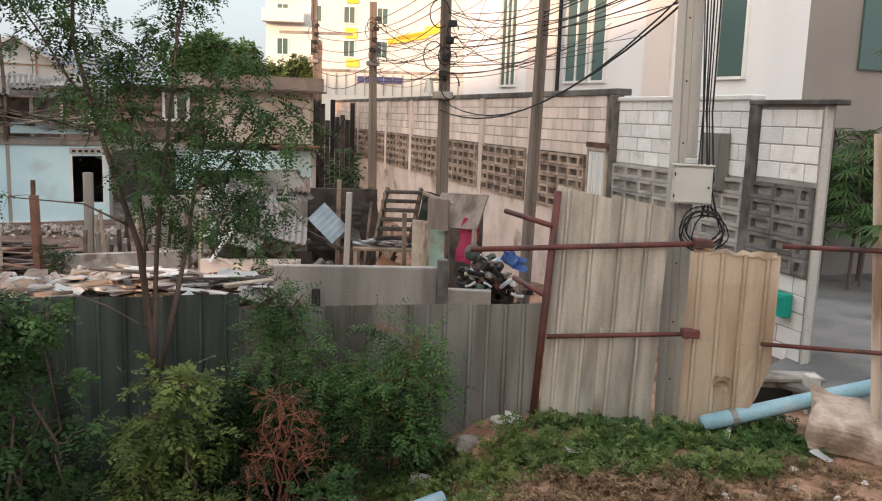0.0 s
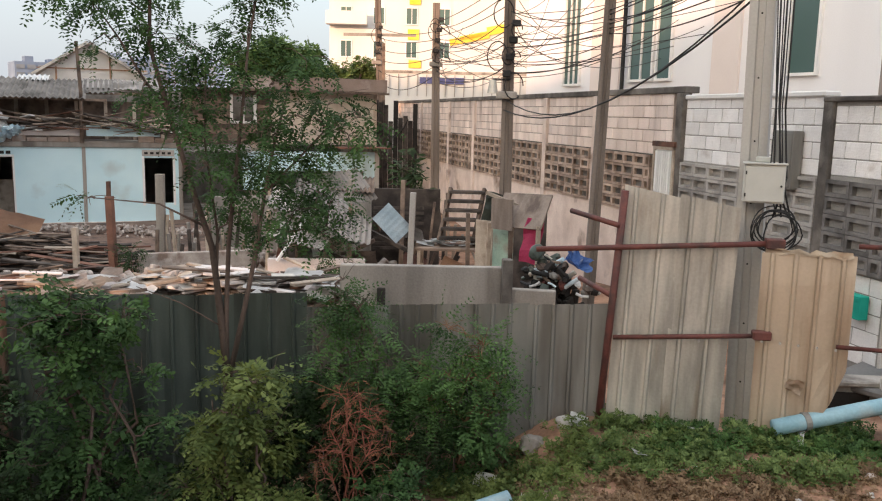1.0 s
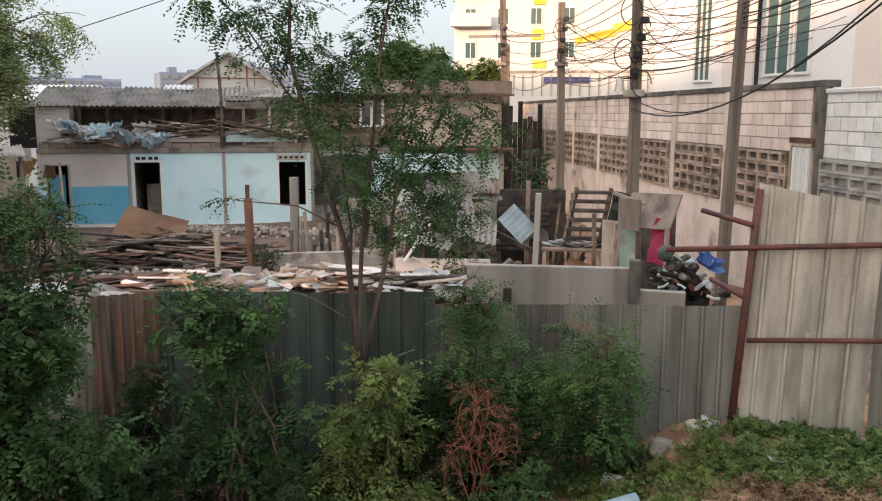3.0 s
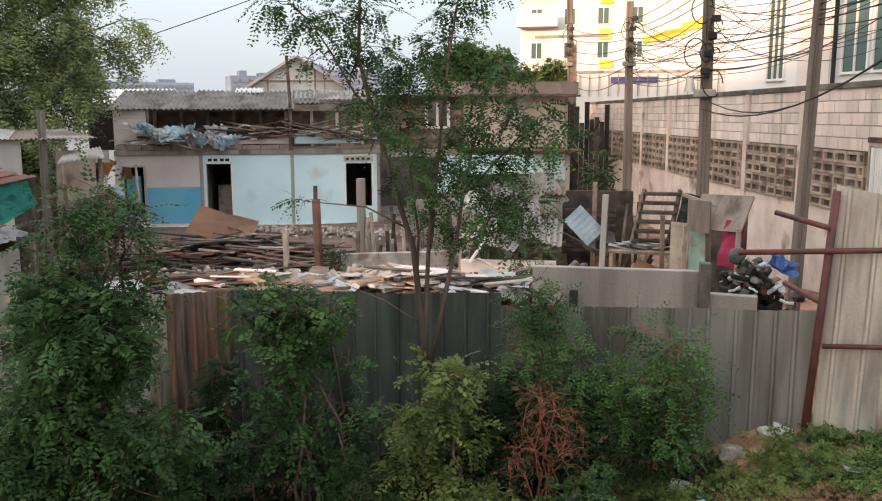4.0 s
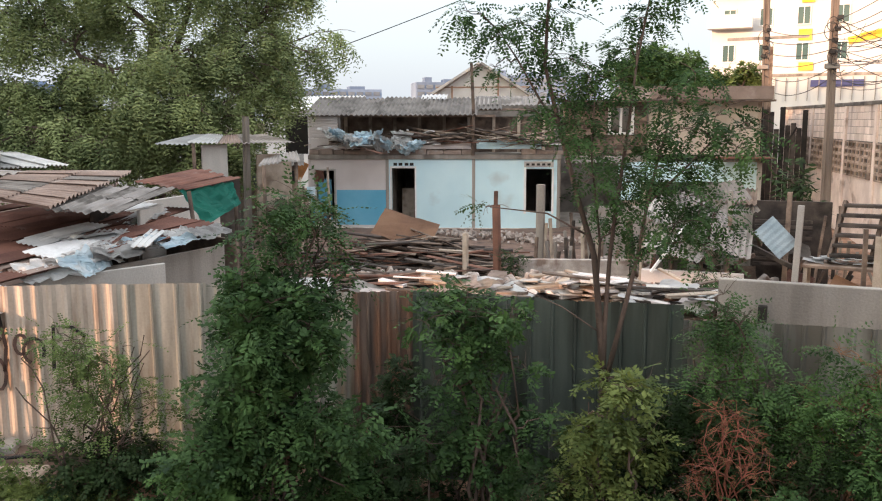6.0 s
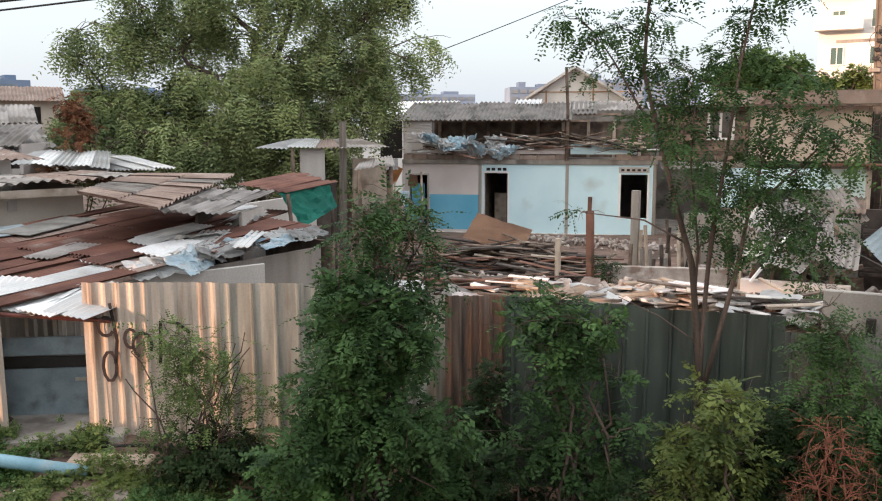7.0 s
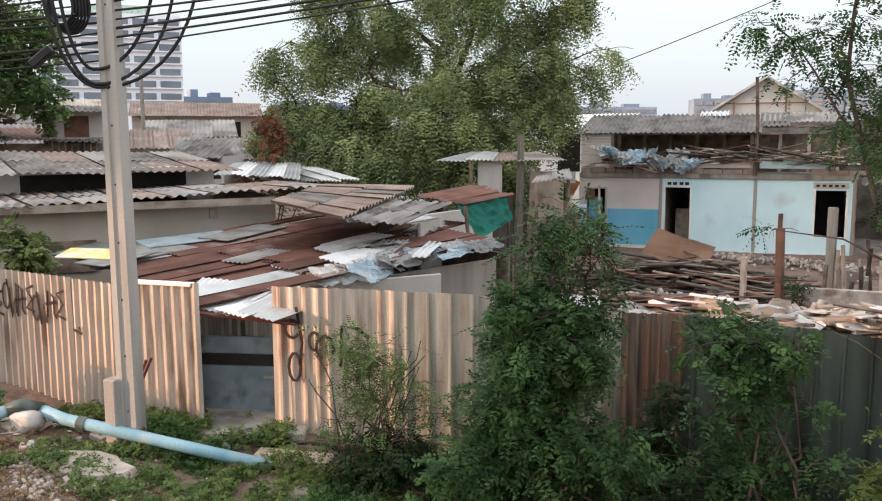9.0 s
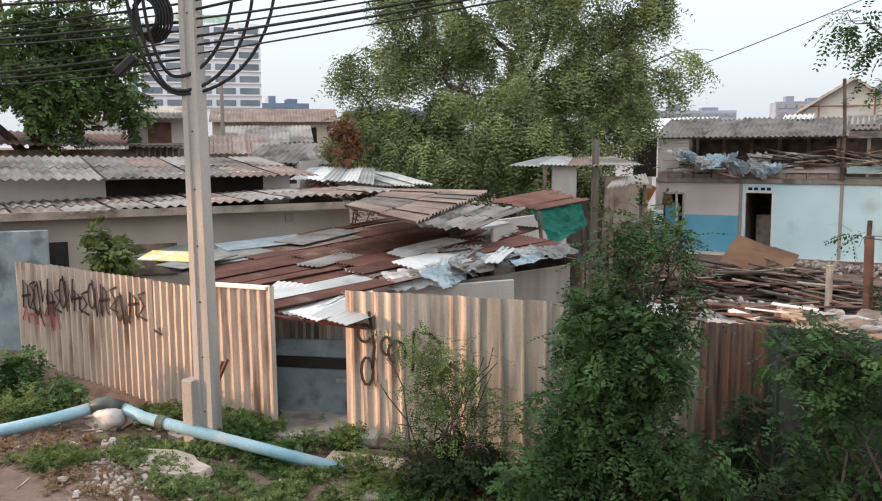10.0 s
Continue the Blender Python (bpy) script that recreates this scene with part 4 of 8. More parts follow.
for i in range(4):
    for k in range(3):
        window(yb, 0.9 + i * 2.6, 1.7 + i * 2.6, 7.2 + k * 2.6, 8.4 + k * 2.6, y=-0.03, mull=1, frame=0.08)
part("balcony", boxes(((-0.2, -1.1, 9.6), (3.0, 0, 9.8)), ((-0.2, -1.1, 9.8), (3.0, -1.0, 10.6))), YWHITE, yb)
part("balcony", boxes(((-0.2, -1.1, 12.4), (3.0, 0, 12.6)), ((-0.2, -1.1, 12.6), (3.0, -1.0, 13.4))), YWHITE, yb)
for i in range(18):
    part("railing_post", boxes(((4 + i * 0.75, -0.16, 4.2), (4.06 + i * 0.75, -0.1, 5.9))), CONC, yb)

# ---- half-demolished blue house ----
HM = Matrix.Translation((-14.35, 23.9, 0)) @ Matrix.Rotation(radians(25), 4, "Z")
house = empty("demolished_house", HM, "half-demolished two-storey house with pale blue walls", "house")


def wall_open(x0, x1, z0, z1, holes, y0=0.0, y1=0.14):
    """A wall with openings: holes are (x0, x1, z0, z1), sorted along x."""
    bm = bmesh.new()
    x = x0
    for a, b, c, d in holes:
        if a > x:
            box(bm, (x, y0, z0), (a, y1, z1))
        if c > z0:
            box(bm, (a, y0, z0), (b, y1, c))
        if d < z1:
            box(bm, (a, y0, d), (b, y1, z1))
        x = b
    if x1 > x:
        box(bm, (x, y0, z0), (x1, y1, z1))
    return bm


part("wall", wall_open(-3.48, -0.98, -0.72, 1.57, [(-3.33, -2.66, -0.5, 1.22)]), PINKW, house, "chipped pinkish-white plaster")
part("wall_paint", wall_open(-2.62, -0.98, -0.6, 0.56, [], -0.006, 0.0), SKYB, house, "sky-blue painted lower wall")
part("wall_paint", boxes(((-3.48, -0.006, -0.6), (-3.36, 0, 0.56))), SKYB, house)
part("wall", wall_open(-0.88, 1.86, -0.72, 1.57, [(-0.78, -0.02, -0.52, 1.28)]), CYAN, house, "pale cyan plaster")
part("wall", wall_open(1.94, 4.62, -0.72, 1.57, [(3.61, 4.46, -0.14, 1.26)]), CYAN, house, "pale cyan plaster")
for x in (-0.98, 1.86, 4.62):
    part("column", boxes(((x, -0.03, -0.72), (x + 0.1, 0.17, 1.57)), bevel=0.008), CONC, house)
part("column", boxes(((-3.56, -0.03, -0.72), (-3.48, 0.17, 1.57)), bevel=0.008), PINKW, house)
for x in (-0.72, -0.55, -0.35, -0.18):
    part("vent_hole", boxes(((x, -0.012, 1.36), (x + 0.12, -0.004, 1.45))), DARK, house)
part("vent_hole", boxes(((3.55, -0.03, 1.32), (4.5, -0.004, 1.5))), CONCW, house, "slotted vent over the window")
for i in range(5):
    part("vent_slot", boxes(((3.62 + i * 0.17, -0.036, 1.37), (3.72 + i * 0.17, -0.031, 1.44))), DARK, house)
part("door_frame", boxes(((-0.84, -0.03, -0.52), (-0.78, 0.1, 1.34)), ((-0.02, -0.03, -0.52), (0.03, 0.1, 1.34)), ((-0.84, -0.03, 1.28), (0.03, 0.1, 1.34))), WHITEP, house)
part("door_leaf", boxes(((-0.06, 0.14, -0.52), (-0.02, 0.85, 1.2))), WOODR, house)
part("cupboard", boxes(((-0.6, 1.4, -0.6), (-0.1, 1.7, 0.5))), WOODP, house)
part("window_frame", boxes(((3.55, -0.03, -0.2), (3.62, 0.1, 1.3)), ((4.45, -0.03, -0.2), (4.52, 0.1, 1.3))), WHITEP, house)
part("window_frame", boxes(((-3.36, -0.02, -0.5), (-3.3, 0.1, 1.24)), ((-2.7, -0.02, -0.5), (-2.64, 0.1, 1.24)), ((-3.36, -0.02, 1.2), (-2.64, 0.1, 1.25))), CONCW, house)
part("curtain", boxes(((-3.3, 0.3, -0.5), (-2.85, 0.34, 0.9))), SKYB, house)
part("plinth", boxes(((-3.6, -0.12, -1.0), (4.75, 0.14, -0.68)), bevel=0.02), RUBBLE, house, "broken concrete plinth")
part("beam", boxes(((-3.55, -0.06, 1.57), (4.75, 0.18, 1.72)), bevel=0.01), CONC, house)
rg = random.Random(3)
x = -3.5
while x < 4.7:
    w = rg.uniform(0.25, 0.6)
    if rg.random() < 0.9:
        part("brick", boxes(((x, -0.05 + rg.uniform(-0.02, 0.02), 1.725), (x + w - 0.02, 0.15, 1.725 + rg.uniform(0.12, 0.19))), bevel=0.008), BRICKM, house)
    x += w
part("upper_wall", boxes(((-3.45, -0.02, 1.92), (-0.95, 0.1, 2.26)), bevel=0.01), PINKW, house)
part("upper_wall", boxes(((0.1, -0.02, 1.9), (1.85, 0.1, 2.2)), bevel=0.01), PINKW, house)
part("upper_wall", boxes(((2.0, -0.02, 1.9), (4.1, 0.1, 2.22)), bevel=0.01), CYAN, house)
part("floor_slab", boxes(((-3.5, 0.15, 1.6), (4.7, 4.6, 1.75))), CONC, house)
part("floor", boxes(((-3.5, 0.15, -0.9), (11, 4.6, -0.62))), CONC, house)
part("back_wall", boxes(((-3.5, 4.5, -0.9), (11, 4.65, 3.4))), FIBROD, house)
part("side_wall", boxes(((-3.55, 0.15, -0.9), (-3.42, 4.5, 3.0))), PINKW, house)
for x in (-0.93, 1.9, 4.65, 7.4, 11):
    part("partition", boxes(((x, 0.15, -0.9), (x + 0.1, 4.5, 1.6))), WOODP, house)
for k in range(7):
    part("weatherboard", boxes(((-3.45, -0.02, 2.27 + k * 0.1), (-2.55, 0.02, 2.36 + k * 0.1)), bevel=0.003), PINKW, house)
part("upper_back_wall", boxes(((-2.75, 1.6, 1.75), (4.6, 1.7, 2.95))), WOOD, house, "dark bare timber wall")
for i in range(9):
    part("stud", boxes(((-2.6 + i * 0.85, 1.5, 1.75), (-2.5 + i * 0.85, 1.6, 3.0))), WOODP, house)
# roof sheets
rl = 2.9
slope = math.atan2(0.62, 2.8)
roof = part("roof", boxes(((-3.5, 0.0, 2.93), (2.6, 0.08, 3.0)), ((-3.4, 2.5, 3.4), (4.5, 2.6, 3.5)), ((-3.4, 1.2, 3.15), (3.6, 1.28, 3.22))), WOOD, house, "exposed roof purlins")
for i in range(8):
    x = -3.62 + i * 0.8
    start = 0.0 if i < 7 else 0.9
    part("roof_sheet", wavy(0.84, rl - start, 0.15, 0.032, 0.01, seed=60 + i), FIBROD, roof, m=Matrix.Translation((x, -0.25 + start * math.cos(slope), 3.0 + start * math.sin(slope) + 0.006 * (i % 2))) @ Matrix.Rotation(slope + 0.01 * rg.uniform(-1, 1), 4, "X"))
for i in range(3):
    part("roof_sheet", wavy(0.84, 1.5, 0.15, 0.025, 0.01, seed=70 + i), FIBRO, roof, m=Matrix.Translation((1.9 + i * 0.8, 1.2, 3.33)) @ Matrix.Rotation(slope, 4, "X"))
part("roof_sheet", wavy(0.9, 0.8, 0.15, 0.03, 0.01, seed=75), TARPW, roof, m=Matrix.Translation((0.0, 2.2, 3.56)) @ Matrix.Rotation(slope, 4, "X"))
tall_post = tagged(mesh("timber_post", tube(bmesh.new(), [(0, 0, 1.7), (0.02, 0, 3.2), (-0.05, 0, 4.65)], 0.06, 7, 0.05), WOOD, m=HM @ Matrix.Translation((1.88, -0.1, 0))), "tall bare timber post standing above the roof", "post")
# right-hand wing
part("wing_wall", wall_open(4.8, 7.45, 1.7, 3.42, [(6.28, 6.98, 2.42, 3.2)], 0.1, 0.2), WOOD, house, "dark weatherboard upper wall")
for k in range(11):
    for xa, xb in ((4.8, 6.2), (7.06, 7.45)) if 4 <= k <= 9 else ((4.8, 7.45),):
        part("weatherboard", boxes(((xa, 0.06, 1.72 + k * 0.155), (xb, 0.1, 1.865 + k * 0.155))), WOOD, house)
part("window_frame", boxes(((6.22, 0.02, 2.36), (6.3, 0.2, 3.25)), ((6.96, 0.02, 2.36), (7.04, 0.2, 3.25)), ((6.6, 0.03, 2.42), (6.66, 0.2, 3.2)), ((6.22, 0.02, 2.36), (7.04, 0.2, 2.43))), WHITEP, house)
part("panel_wall", boxes(((7.5, 0.04, 1.72), (10.9, 0.2, 3.42))), BEIGE, house, "beige board upper wall")
part("end_wall", boxes(((10.9, 0.04, -0.7), (11.02, 4.5, 3.42))), WOODP, house)
part("parapet", boxes(((6.4, -0.35, 3.45), (11.25, -0.3, 3.86)), ((6.4, -0.3, 3.45), (11.25, 4.0, 3.5)), bevel=0.004), FIBROB, house, "weathered brown fascia")
part("eave", boxes(((4.6, -0.45, 3.38), (11.3, 0.3, 3.44))), WOOD, house)
part("lower_wall", boxes(((6.6, 0, 0.85), (10.95, 0.14, 1.48)), ((6.6, 0, 0.26), (7.3, 0.14, 0.85)), ((10.6, 0, -0.7), (10.95, 0.14, 0.85))), CYAN, house, "broken pale cyan wall")
part("lean_to_sheet", wavy(2.0, 0.9, 0.15, 0.03, 0.02, seed=77), FIBRO, house, m=Matrix.Translation((4.8, -0.75, 1.5)) @ Matrix.Rotation(radians(12), 4, "X"))
part("lean_to_sheet", boxes(((9.6, -0.7, 1.62), (11.3, 0.1, 1.66))), RUST, house)
part("column", boxes(((10.95, -0.05, -0.7), (11.1, 0.15, 1.45)), bevel=0.01), CONCW, house)

tg = random.Random(12)
for i in range(14):
    m = HM @ pose(-2.7 + i * 0.2 + tg.uniform(-0.1, 0.1), -0.42 + tg.uniform(-0.12, 0.2), 2.2 + tg.uniform(-0.05, 0.28) - 0.02 * i, tg.uniform(10, 60), tg.uniform(-25, 25), tg.uniform(0, 360))
    tagged(mesh("tarpaulin", crumple(tg.uniform(0.5, 0.95), tg.uniform(0.4, 0.7), 0.13, 16, seed=100 + i, edge=0.15, freq=5.0), TARPB if i % 2 else TARPW, m=m), "crumpled pale blue tarpaulin thrown on the upper floor", "tarpaulin", "tarpaulins on the upper floor")


# ---- loose timber ----
def plank_meshes(material, count, seed, lens=(0.8, 2.6), wid=(0.05, 0.15)):
    r = random.Random(seed)
    out = []
    for i in range(count):
        bm = bmesh.new()
        l, w, t = r.uniform(*lens), r.uniform(*wid), r.uniform(0.015, 0.045)
        box(bm, (-l / 2, -w / 2, -t / 2), (l / 2, w / 2, t / 2), bevel=0.004)
        for v in bm.verts:
            v.co.z += 0.03 * math.sin(v.co.x * 1.3 + i)
        out.append(block_mesh("plank", bm, material))
    return out


PL = plank_meshes(WOOD, 8, 1) + plank_meshes(WOODD, 6, 4) + plank_meshes(WOODR, 3, 2) + plank_meshes(WOODP, 3, 3)


def timber_pile(at, sx, sy, h, count, seed, label, yaw=0, tilt=8, mats=None, spread=28):
    r = random.Random(seed)
    root = empty("timber_pile", Matrix.Translation(at), label, "timber pile", "heaps of demolition timber")
    for i in range(count):
        x, y = r.gauss(0, 0.42) * sx, r.gauss(0, 0.42) * sy
        top = h * max(0.0, 1 - (x / sx) ** 2 * 0.7 - (y / sy) ** 2 * 0.7)
        share("plank", r.choice(mats or PL), root, pose(x, y, r.uniform(0.0, 1) ** 0.7 * top + 0.02, r.uniform(-tilt, tilt), r.uniform(-tilt, tilt), yaw + r.gauss(0, spread)))
    return root


timber_pile((-10.3, 17.6, -0.72), 2.6, 1.1, 0.75, 150, 1, "big heap of dark salvaged planks", 20)
timber_pile((-8.2, 16.3, -0.72), 1.4, 0.9, 0.45, 60, 2, "low heap of dark planks", 10)
timber_pile((-3.9, 11.5, -0.25), 2.3, 0.55, 0.85, 190, 3, "flat stack of pale torn boards behind the fence", 8, 6, plank_meshes(WOODP, 5, 11, (0.2, 0.9), (0.06, 0.3)) + plank_meshes(RUBBLE, 4, 12, (0.2, 0.6), (0.06, 0.22)) + plank_meshes(CONCW, 4, 13, (0.2, 1.0), (0.1, 0.35)) + plank_meshes(WOOD, 3, 14, (0.4, 1.8)) + plank_meshes(PINKW, 4, 15, (0.2, 0.8), (0.1, 0.4)), 45)
timber_pile((-1.9, 11.6, -0.1), 1.0, 0.5, 0.75, 40, 4, "stack of grey boards beside the concrete wall", 12, 6)
timber_pile((-5.9, 10.6, -0.2), 1.5, 0.7, 0.8, 110, 5, "flat heap of broken boards", 20, 6, plank_meshes(WOODP, 5, 21, (0.2, 0.9), (0.06, 0.3)) + plank_meshes(PINKW, 4, 22, (0.2, 0.6), (0.06, 0.22)) + plank_meshes(WOOD, 4, 23, (0.3, 1.4)), 45)
timber_pile((-12.0, 16.2, -0.7), 1.2, 0.8, 0.45, 40, 6, "scattered planks near the alley", 30)
for k, (a, b, z, s) in enumerate(((-2.2, 0.0, 1.95, 0), (0.6, 0.0, 2.0, 1), (2.4, 0.0, 2.1, 2), (3.8, 0.0, 2.0, 3))):
    p_ = HM @ Vector((a, b, z))
    timber_pile(tuple(p_), 1.0, 0.35, 0.45, 26, 20 + k, "broken laths piled on the upper floor", 25, 14, PL + plank_meshes(WOODP, 4, 31 + k, (0.3, 1.2)) + plank_meshes(TARPW, 4, 41 + k, (0.3, 0.9), (0.08, 0.3)))
tagged(mesh("plywood_sheet", crumple(1.5, 1.15, 0.03, 8, 5, 0.02), PLY, m=pose(-11.15, 18.0, 0.12, 28, 16, 20)), "brown plywood sheet lying on the timber heap", "plywood")


# ---- rubble ----
def rubble(at, sx, sy, count, seed, label, h=0.3, smin=0.05, smax=0.16, material=RUBBLE):
    r = random.Random(seed)
    bm = bmesh.new()
    for i in range(count):
        s = r.uniform(smin, smax)
        x, y = r.gauss(0, 0.45) * sx, r.gauss(0, 0.45) * sy
        z = h * max(0, 1 - (x / sx) ** 2 - (y / sy) ** 2) * r.uniform(0.5, 1)
        box(bm, (-s, -s * 0.7, -s * 0.5), (s, s * 0.7, s * 0.5), m=Matrix.Translation((x, y, z)) @ Euler((r.uniform(0, 3), r.uniform(0, 3), r.uniform(0, 3))).to_matrix().to_4x4(), bevel=s * 0.2)
    return tagged(mesh("rubble", bm, material, m=Matrix.Translation(at)), label, "rubble", kind="stuff")


rubble((-4.5, 12.0, -0.6), 4.0, 1.2, 420, 1, "broken plaster and brick rubble across the yard", 0.9)
rubble((-8.6, 14.6, -0.7), 3.6, 1.6, 420, 2, "broken plaster rubble in front of the heap", 0.45, 0.03, 0.1)
rubble((-10.6, 22.8, -0.75), 5.0, 0.8, 420, 3, "rubble along the foot of the house", 0.25, 0.03, 0.08)
rubble((-3.0, 17.0, -0.75), 3.0, 3.0, 260, 4, "rubble in the cleared rooms", 0.35)


def slab(name, p, q, z0, z1, t, material, label, category="wall", bevel=0.01):
    ln = math.hypot(q[0] - p[0], q[1] - p[1])
    return tagged(mesh(name, boxes(((0, 0, 0), (ln, t, z1 - z0)), bevel=bevel), material, m=along(p, q, z0)), label, category)


# concrete wall just behind the fence
slab("concrete_wall", (-1.98, 9.95), (0.02, 10.15), -0.8, 0.98, 0.12, CONC, "grey rendered concrete wall behind the fence")
slab("concrete_wall", (0.02, 10.15), (0.62, 10.1), -0.8, 0.72, 0.12, CONC, "broken low end of the concrete wall")
slab("wall_post", (-0.02, 10.0), (0.1, 10.02), -0.8, 1.1, 0.14, SOOT, "dark broken timber post at the wall", "post")
slab("wall_post", (-1.52, 9.9), (-1.42, 9.91), 0.3, 0.72, 0.05, DARK, "short dark post against the concrete wall", "post")

# half walls of the gutted rooms
slab("brick_wall", (-6.9, 15.4), (-4.9, 16.3), -0.8, 0.05, 0.14, RUBBLE, "knocked-down plastered brick wall")
slab("brick_wall", (-4.3, 15.0), (-2.55, 15.3), -0.8, 0.12, 0.12, PINKW, "remaining low plastered wall")
slab("brick_wall", (-6.9, 19.5), (-4.6, 20.6), -0.8, 0.75, 0.14, CONC, "grey half wall of a gutted room")
slab("board_wall", (-2.95, 18.55), (-1.45, 18.8), -0.8, 1.15, 0.08, WOODD, "dark timber wall with slatted vents")
slab("brick_wall", (-5.0, 18.2), (-2.8, 18.6), -0.8, 0.9, 0.14, CONC, "grey block wall of a gutted room")
sp = empty("slatted_panel", along((-2.85, 18.2), (-1.75, 18.4), -0.15), "slatted dark timber panel", "panel")
for k in range(9):
    part("slat", boxes(((0, 0, k * 0.11), (1.1, 0.05, k * 0.11 + 0.06))), WOODD, sp)


def stick(p, q, r, material, label, name="timber_post", cat="post", w=None):
    bm = bmesh.new()
    p, q = Vector(p), Vector(q)
    if w:
        d = q - p
        rot = d.to_track_quat("Z", "Y").to_matrix().to_4x4()
        box(bm, (-r, -w, 0), (r, w, d.length), m=Matrix.Translation(p) @ rot, bevel=0.004)
    else:
        tube(bm, [p, p.lerp(q, 0.5) + Vector((0.01, 0, 0)), q], r, 7)
    return tagged(mesh(name, bm, material), label, cat)


stick((-7.28, 15.2, -0.8), (-7.33, 15.2, 1.15), 0.07, WOODR, "broken red-brown timber post", w=0.06)
stick((-7.38, 15.25, 0.3), (-7.36, 15.25, 1.42), 0.04, WOODR, "splintered red-brown timber post", w=0.03)
stick((-8.33, 15.8, -0.8), (-8.33, 15.8, 0.45), 0.05, WOODP, "short pale post in the rubble", w=0.05)
stick((-7.6, 18.2, -0.8), (-7.6, 18.2, 1.35), 0.09, CONC, "grey concrete stub post", w=0.06)
stick((-1.72, 15.1, -0.8), (-1.66, 15.1, 1.4), 0.055, CONCW, "pale concrete post beside the blue sheet", w=0.05)
stick((-1.98, 16.0, -0.8), (-1.95, 16.0, 1.55), 0.04, WOOD, "thin bare timber post", w=0.04)
stick((-3.1, 16.5, -0.8), (-3.05, 16.5, 1.5), 0.05, CONC, "grey post in the gutted room", w=0.04)
stick((-4.6, 16.0, -0.8), (-4.55, 16.0, 0.9), 0.05, WOODP, "pale bare timber stud", w=0.03)
stick((-5.3, 17.5, -0.8), (-5.3, 17.6, 0.7), 0.05, WOOD, "dark bare timber stud", w=0.03)
stick((-6.1, 17.0, -0.8), (-6.15, 17.0, 0.6), 0.04, WOODP, "pale bare timber stud", w=0.03)
stick((-3.7, 13.9, 0.35), (-2.3, 13.6, -0.15), 0.05, WOODP, "pale plank leaning over the low wall", "plank", "plank", w=0.015)
stick((-3.5, 15.2, 1.05), (-4.1, 14.9, 0.1), 0.04, WHITEP, "white plank leaning in the gutted room", "plank", "plank", w=0.02)
stick((-4.4, 15.9, 0.6), (-2.9, 15.6, 0.75), 0.04, WOOD, "dark cross timber in ruins", "plank", "plank", w=0.03)
for i, (x, y, z, rx, ry, rz, mt) in enumerate(((-3.9, 16.4, 0.85, 35, 12, 10, FIBRO), (-3.3, 16.2, 0.6, 30, 18, 25, FIBRO), (-3.6, 16.8, 1.05, 20, 8, -5, ZINC), (-2.9, 16.6, 0.9, 40, -10, 40, FIBRO), (-3.2, 17.0, 1.3, 15, 4, 10, WOOD))):
    tagged(mesh("fallen_roof_sheet", wavy(1.1, 0.9, 0.09, 0.022, 0.02, seed=130 + i), mt, m=pose(x - 0.5, y - 0.4, z, rx, ry, rz)), "fallen corrugated roof sheet among the ruins", "roof sheet", "fallen roof sheets")
tagged(mesh("blue_sheet", wavy(0.62, 0.42, 0.1, 0.003, 0.01, seed=140), mat("blue_grey_sheet", (0.27, 0.35, 0.40), (0.36, 0.44, 0.49), (0.2, 0.24, 0.27), scale=3, rough=0.5), m=pose(-2.38, 15.0, 0.92, 75, 46, 8)), "pale blue metal sheet leaning on a post", "metal sheet")

# stair, table and lean-to shed by the lane
st = empty("timber_stair", pose(-0.9, 15.6, 0.42, 0, 0, 2), "steep dark timber stair leaning by the lane", "stair")
for sx in (-0.33, 0.31):
    bm = bmesh.new()
    p_, q_ = Vector((sx, 0, 0)), Vector((sx + 0.2, 0.5, 1.0))
    rot = (q_ - p_).to_track_quat("Z", "Y").to_matrix().to_4x4()
    box(bm, (-0.03, -0.05, 0), (0.03, 0.05, (q_ - p_).length), m=Matrix.Translation(p_) @ rot, bevel=0.005)
    part("stringer", bm, WOOD, st)
for k in range(6):
    f = 0.08 + k * 0.165
    part("tread", boxes(((-0.34 + 0.2 * f, -0.12 + 0.5 * f, f), (0.34 + 0.2 * f, 0.10 + 0.5 * f, f + 0.055)), bevel=0.004), WOODD, st)
tb = empty("work_table", pose(-1.0, 15.5, -0.7), "cluttered dark table piled with white paper", "table")
part("tabletop", boxes(((-0.6, -0.35, 1.05), (0.6, 0.35, 1.1)), bevel=0.005), WOOD, tb)
for x, y in ((-0.55, -0.3), (0.55, -0.3), (-0.55, 0.3), (0.55, 0.3)):
    part("leg", boxes(((x - 0.03, y - 0.03, -0.1), (x + 0.03, y + 0.03, 1.05))), WOODP, tb)
for i in range(8):
    tagged(mesh("paper_sheet", crumple(0.34, 0.28, 0.03, 5, 150 + i, 0.03), TARPW, m=pose(-1.45 + i * 0.13, 15.45 + 0.05 * (i % 3), 0.44 + 0.03 * (i % 3), 4, 5, i * 31)), "white papers and rags on the table", "papers", "papers on the table")
tagged(mesh("plywood_board", boxes(((0, 0, 0), (0.5, 0.02, 0.95)), bevel=0.003), PLY, m=pose(-1.45, 15.1, -0.6, -10, 25, 10)), "orange plywood board leaning on the table", "board")
tagged(mesh("hanging_cloth", crumple(0.3, 0.9, 0.08, 8, 160, 0.06), FDARK, m=pose(-0.28, 15.2, 1.0, 90, 10, 10)), "dark green cloth hung on the stair", "cloth")
GBOARD = mat("grey_brown_board", (0.20, 0.16, 0.135), (0.31, 0.255, 0.215), (0.13, 0.10, 0.085), scale=5, streak=True, bump=0.2)
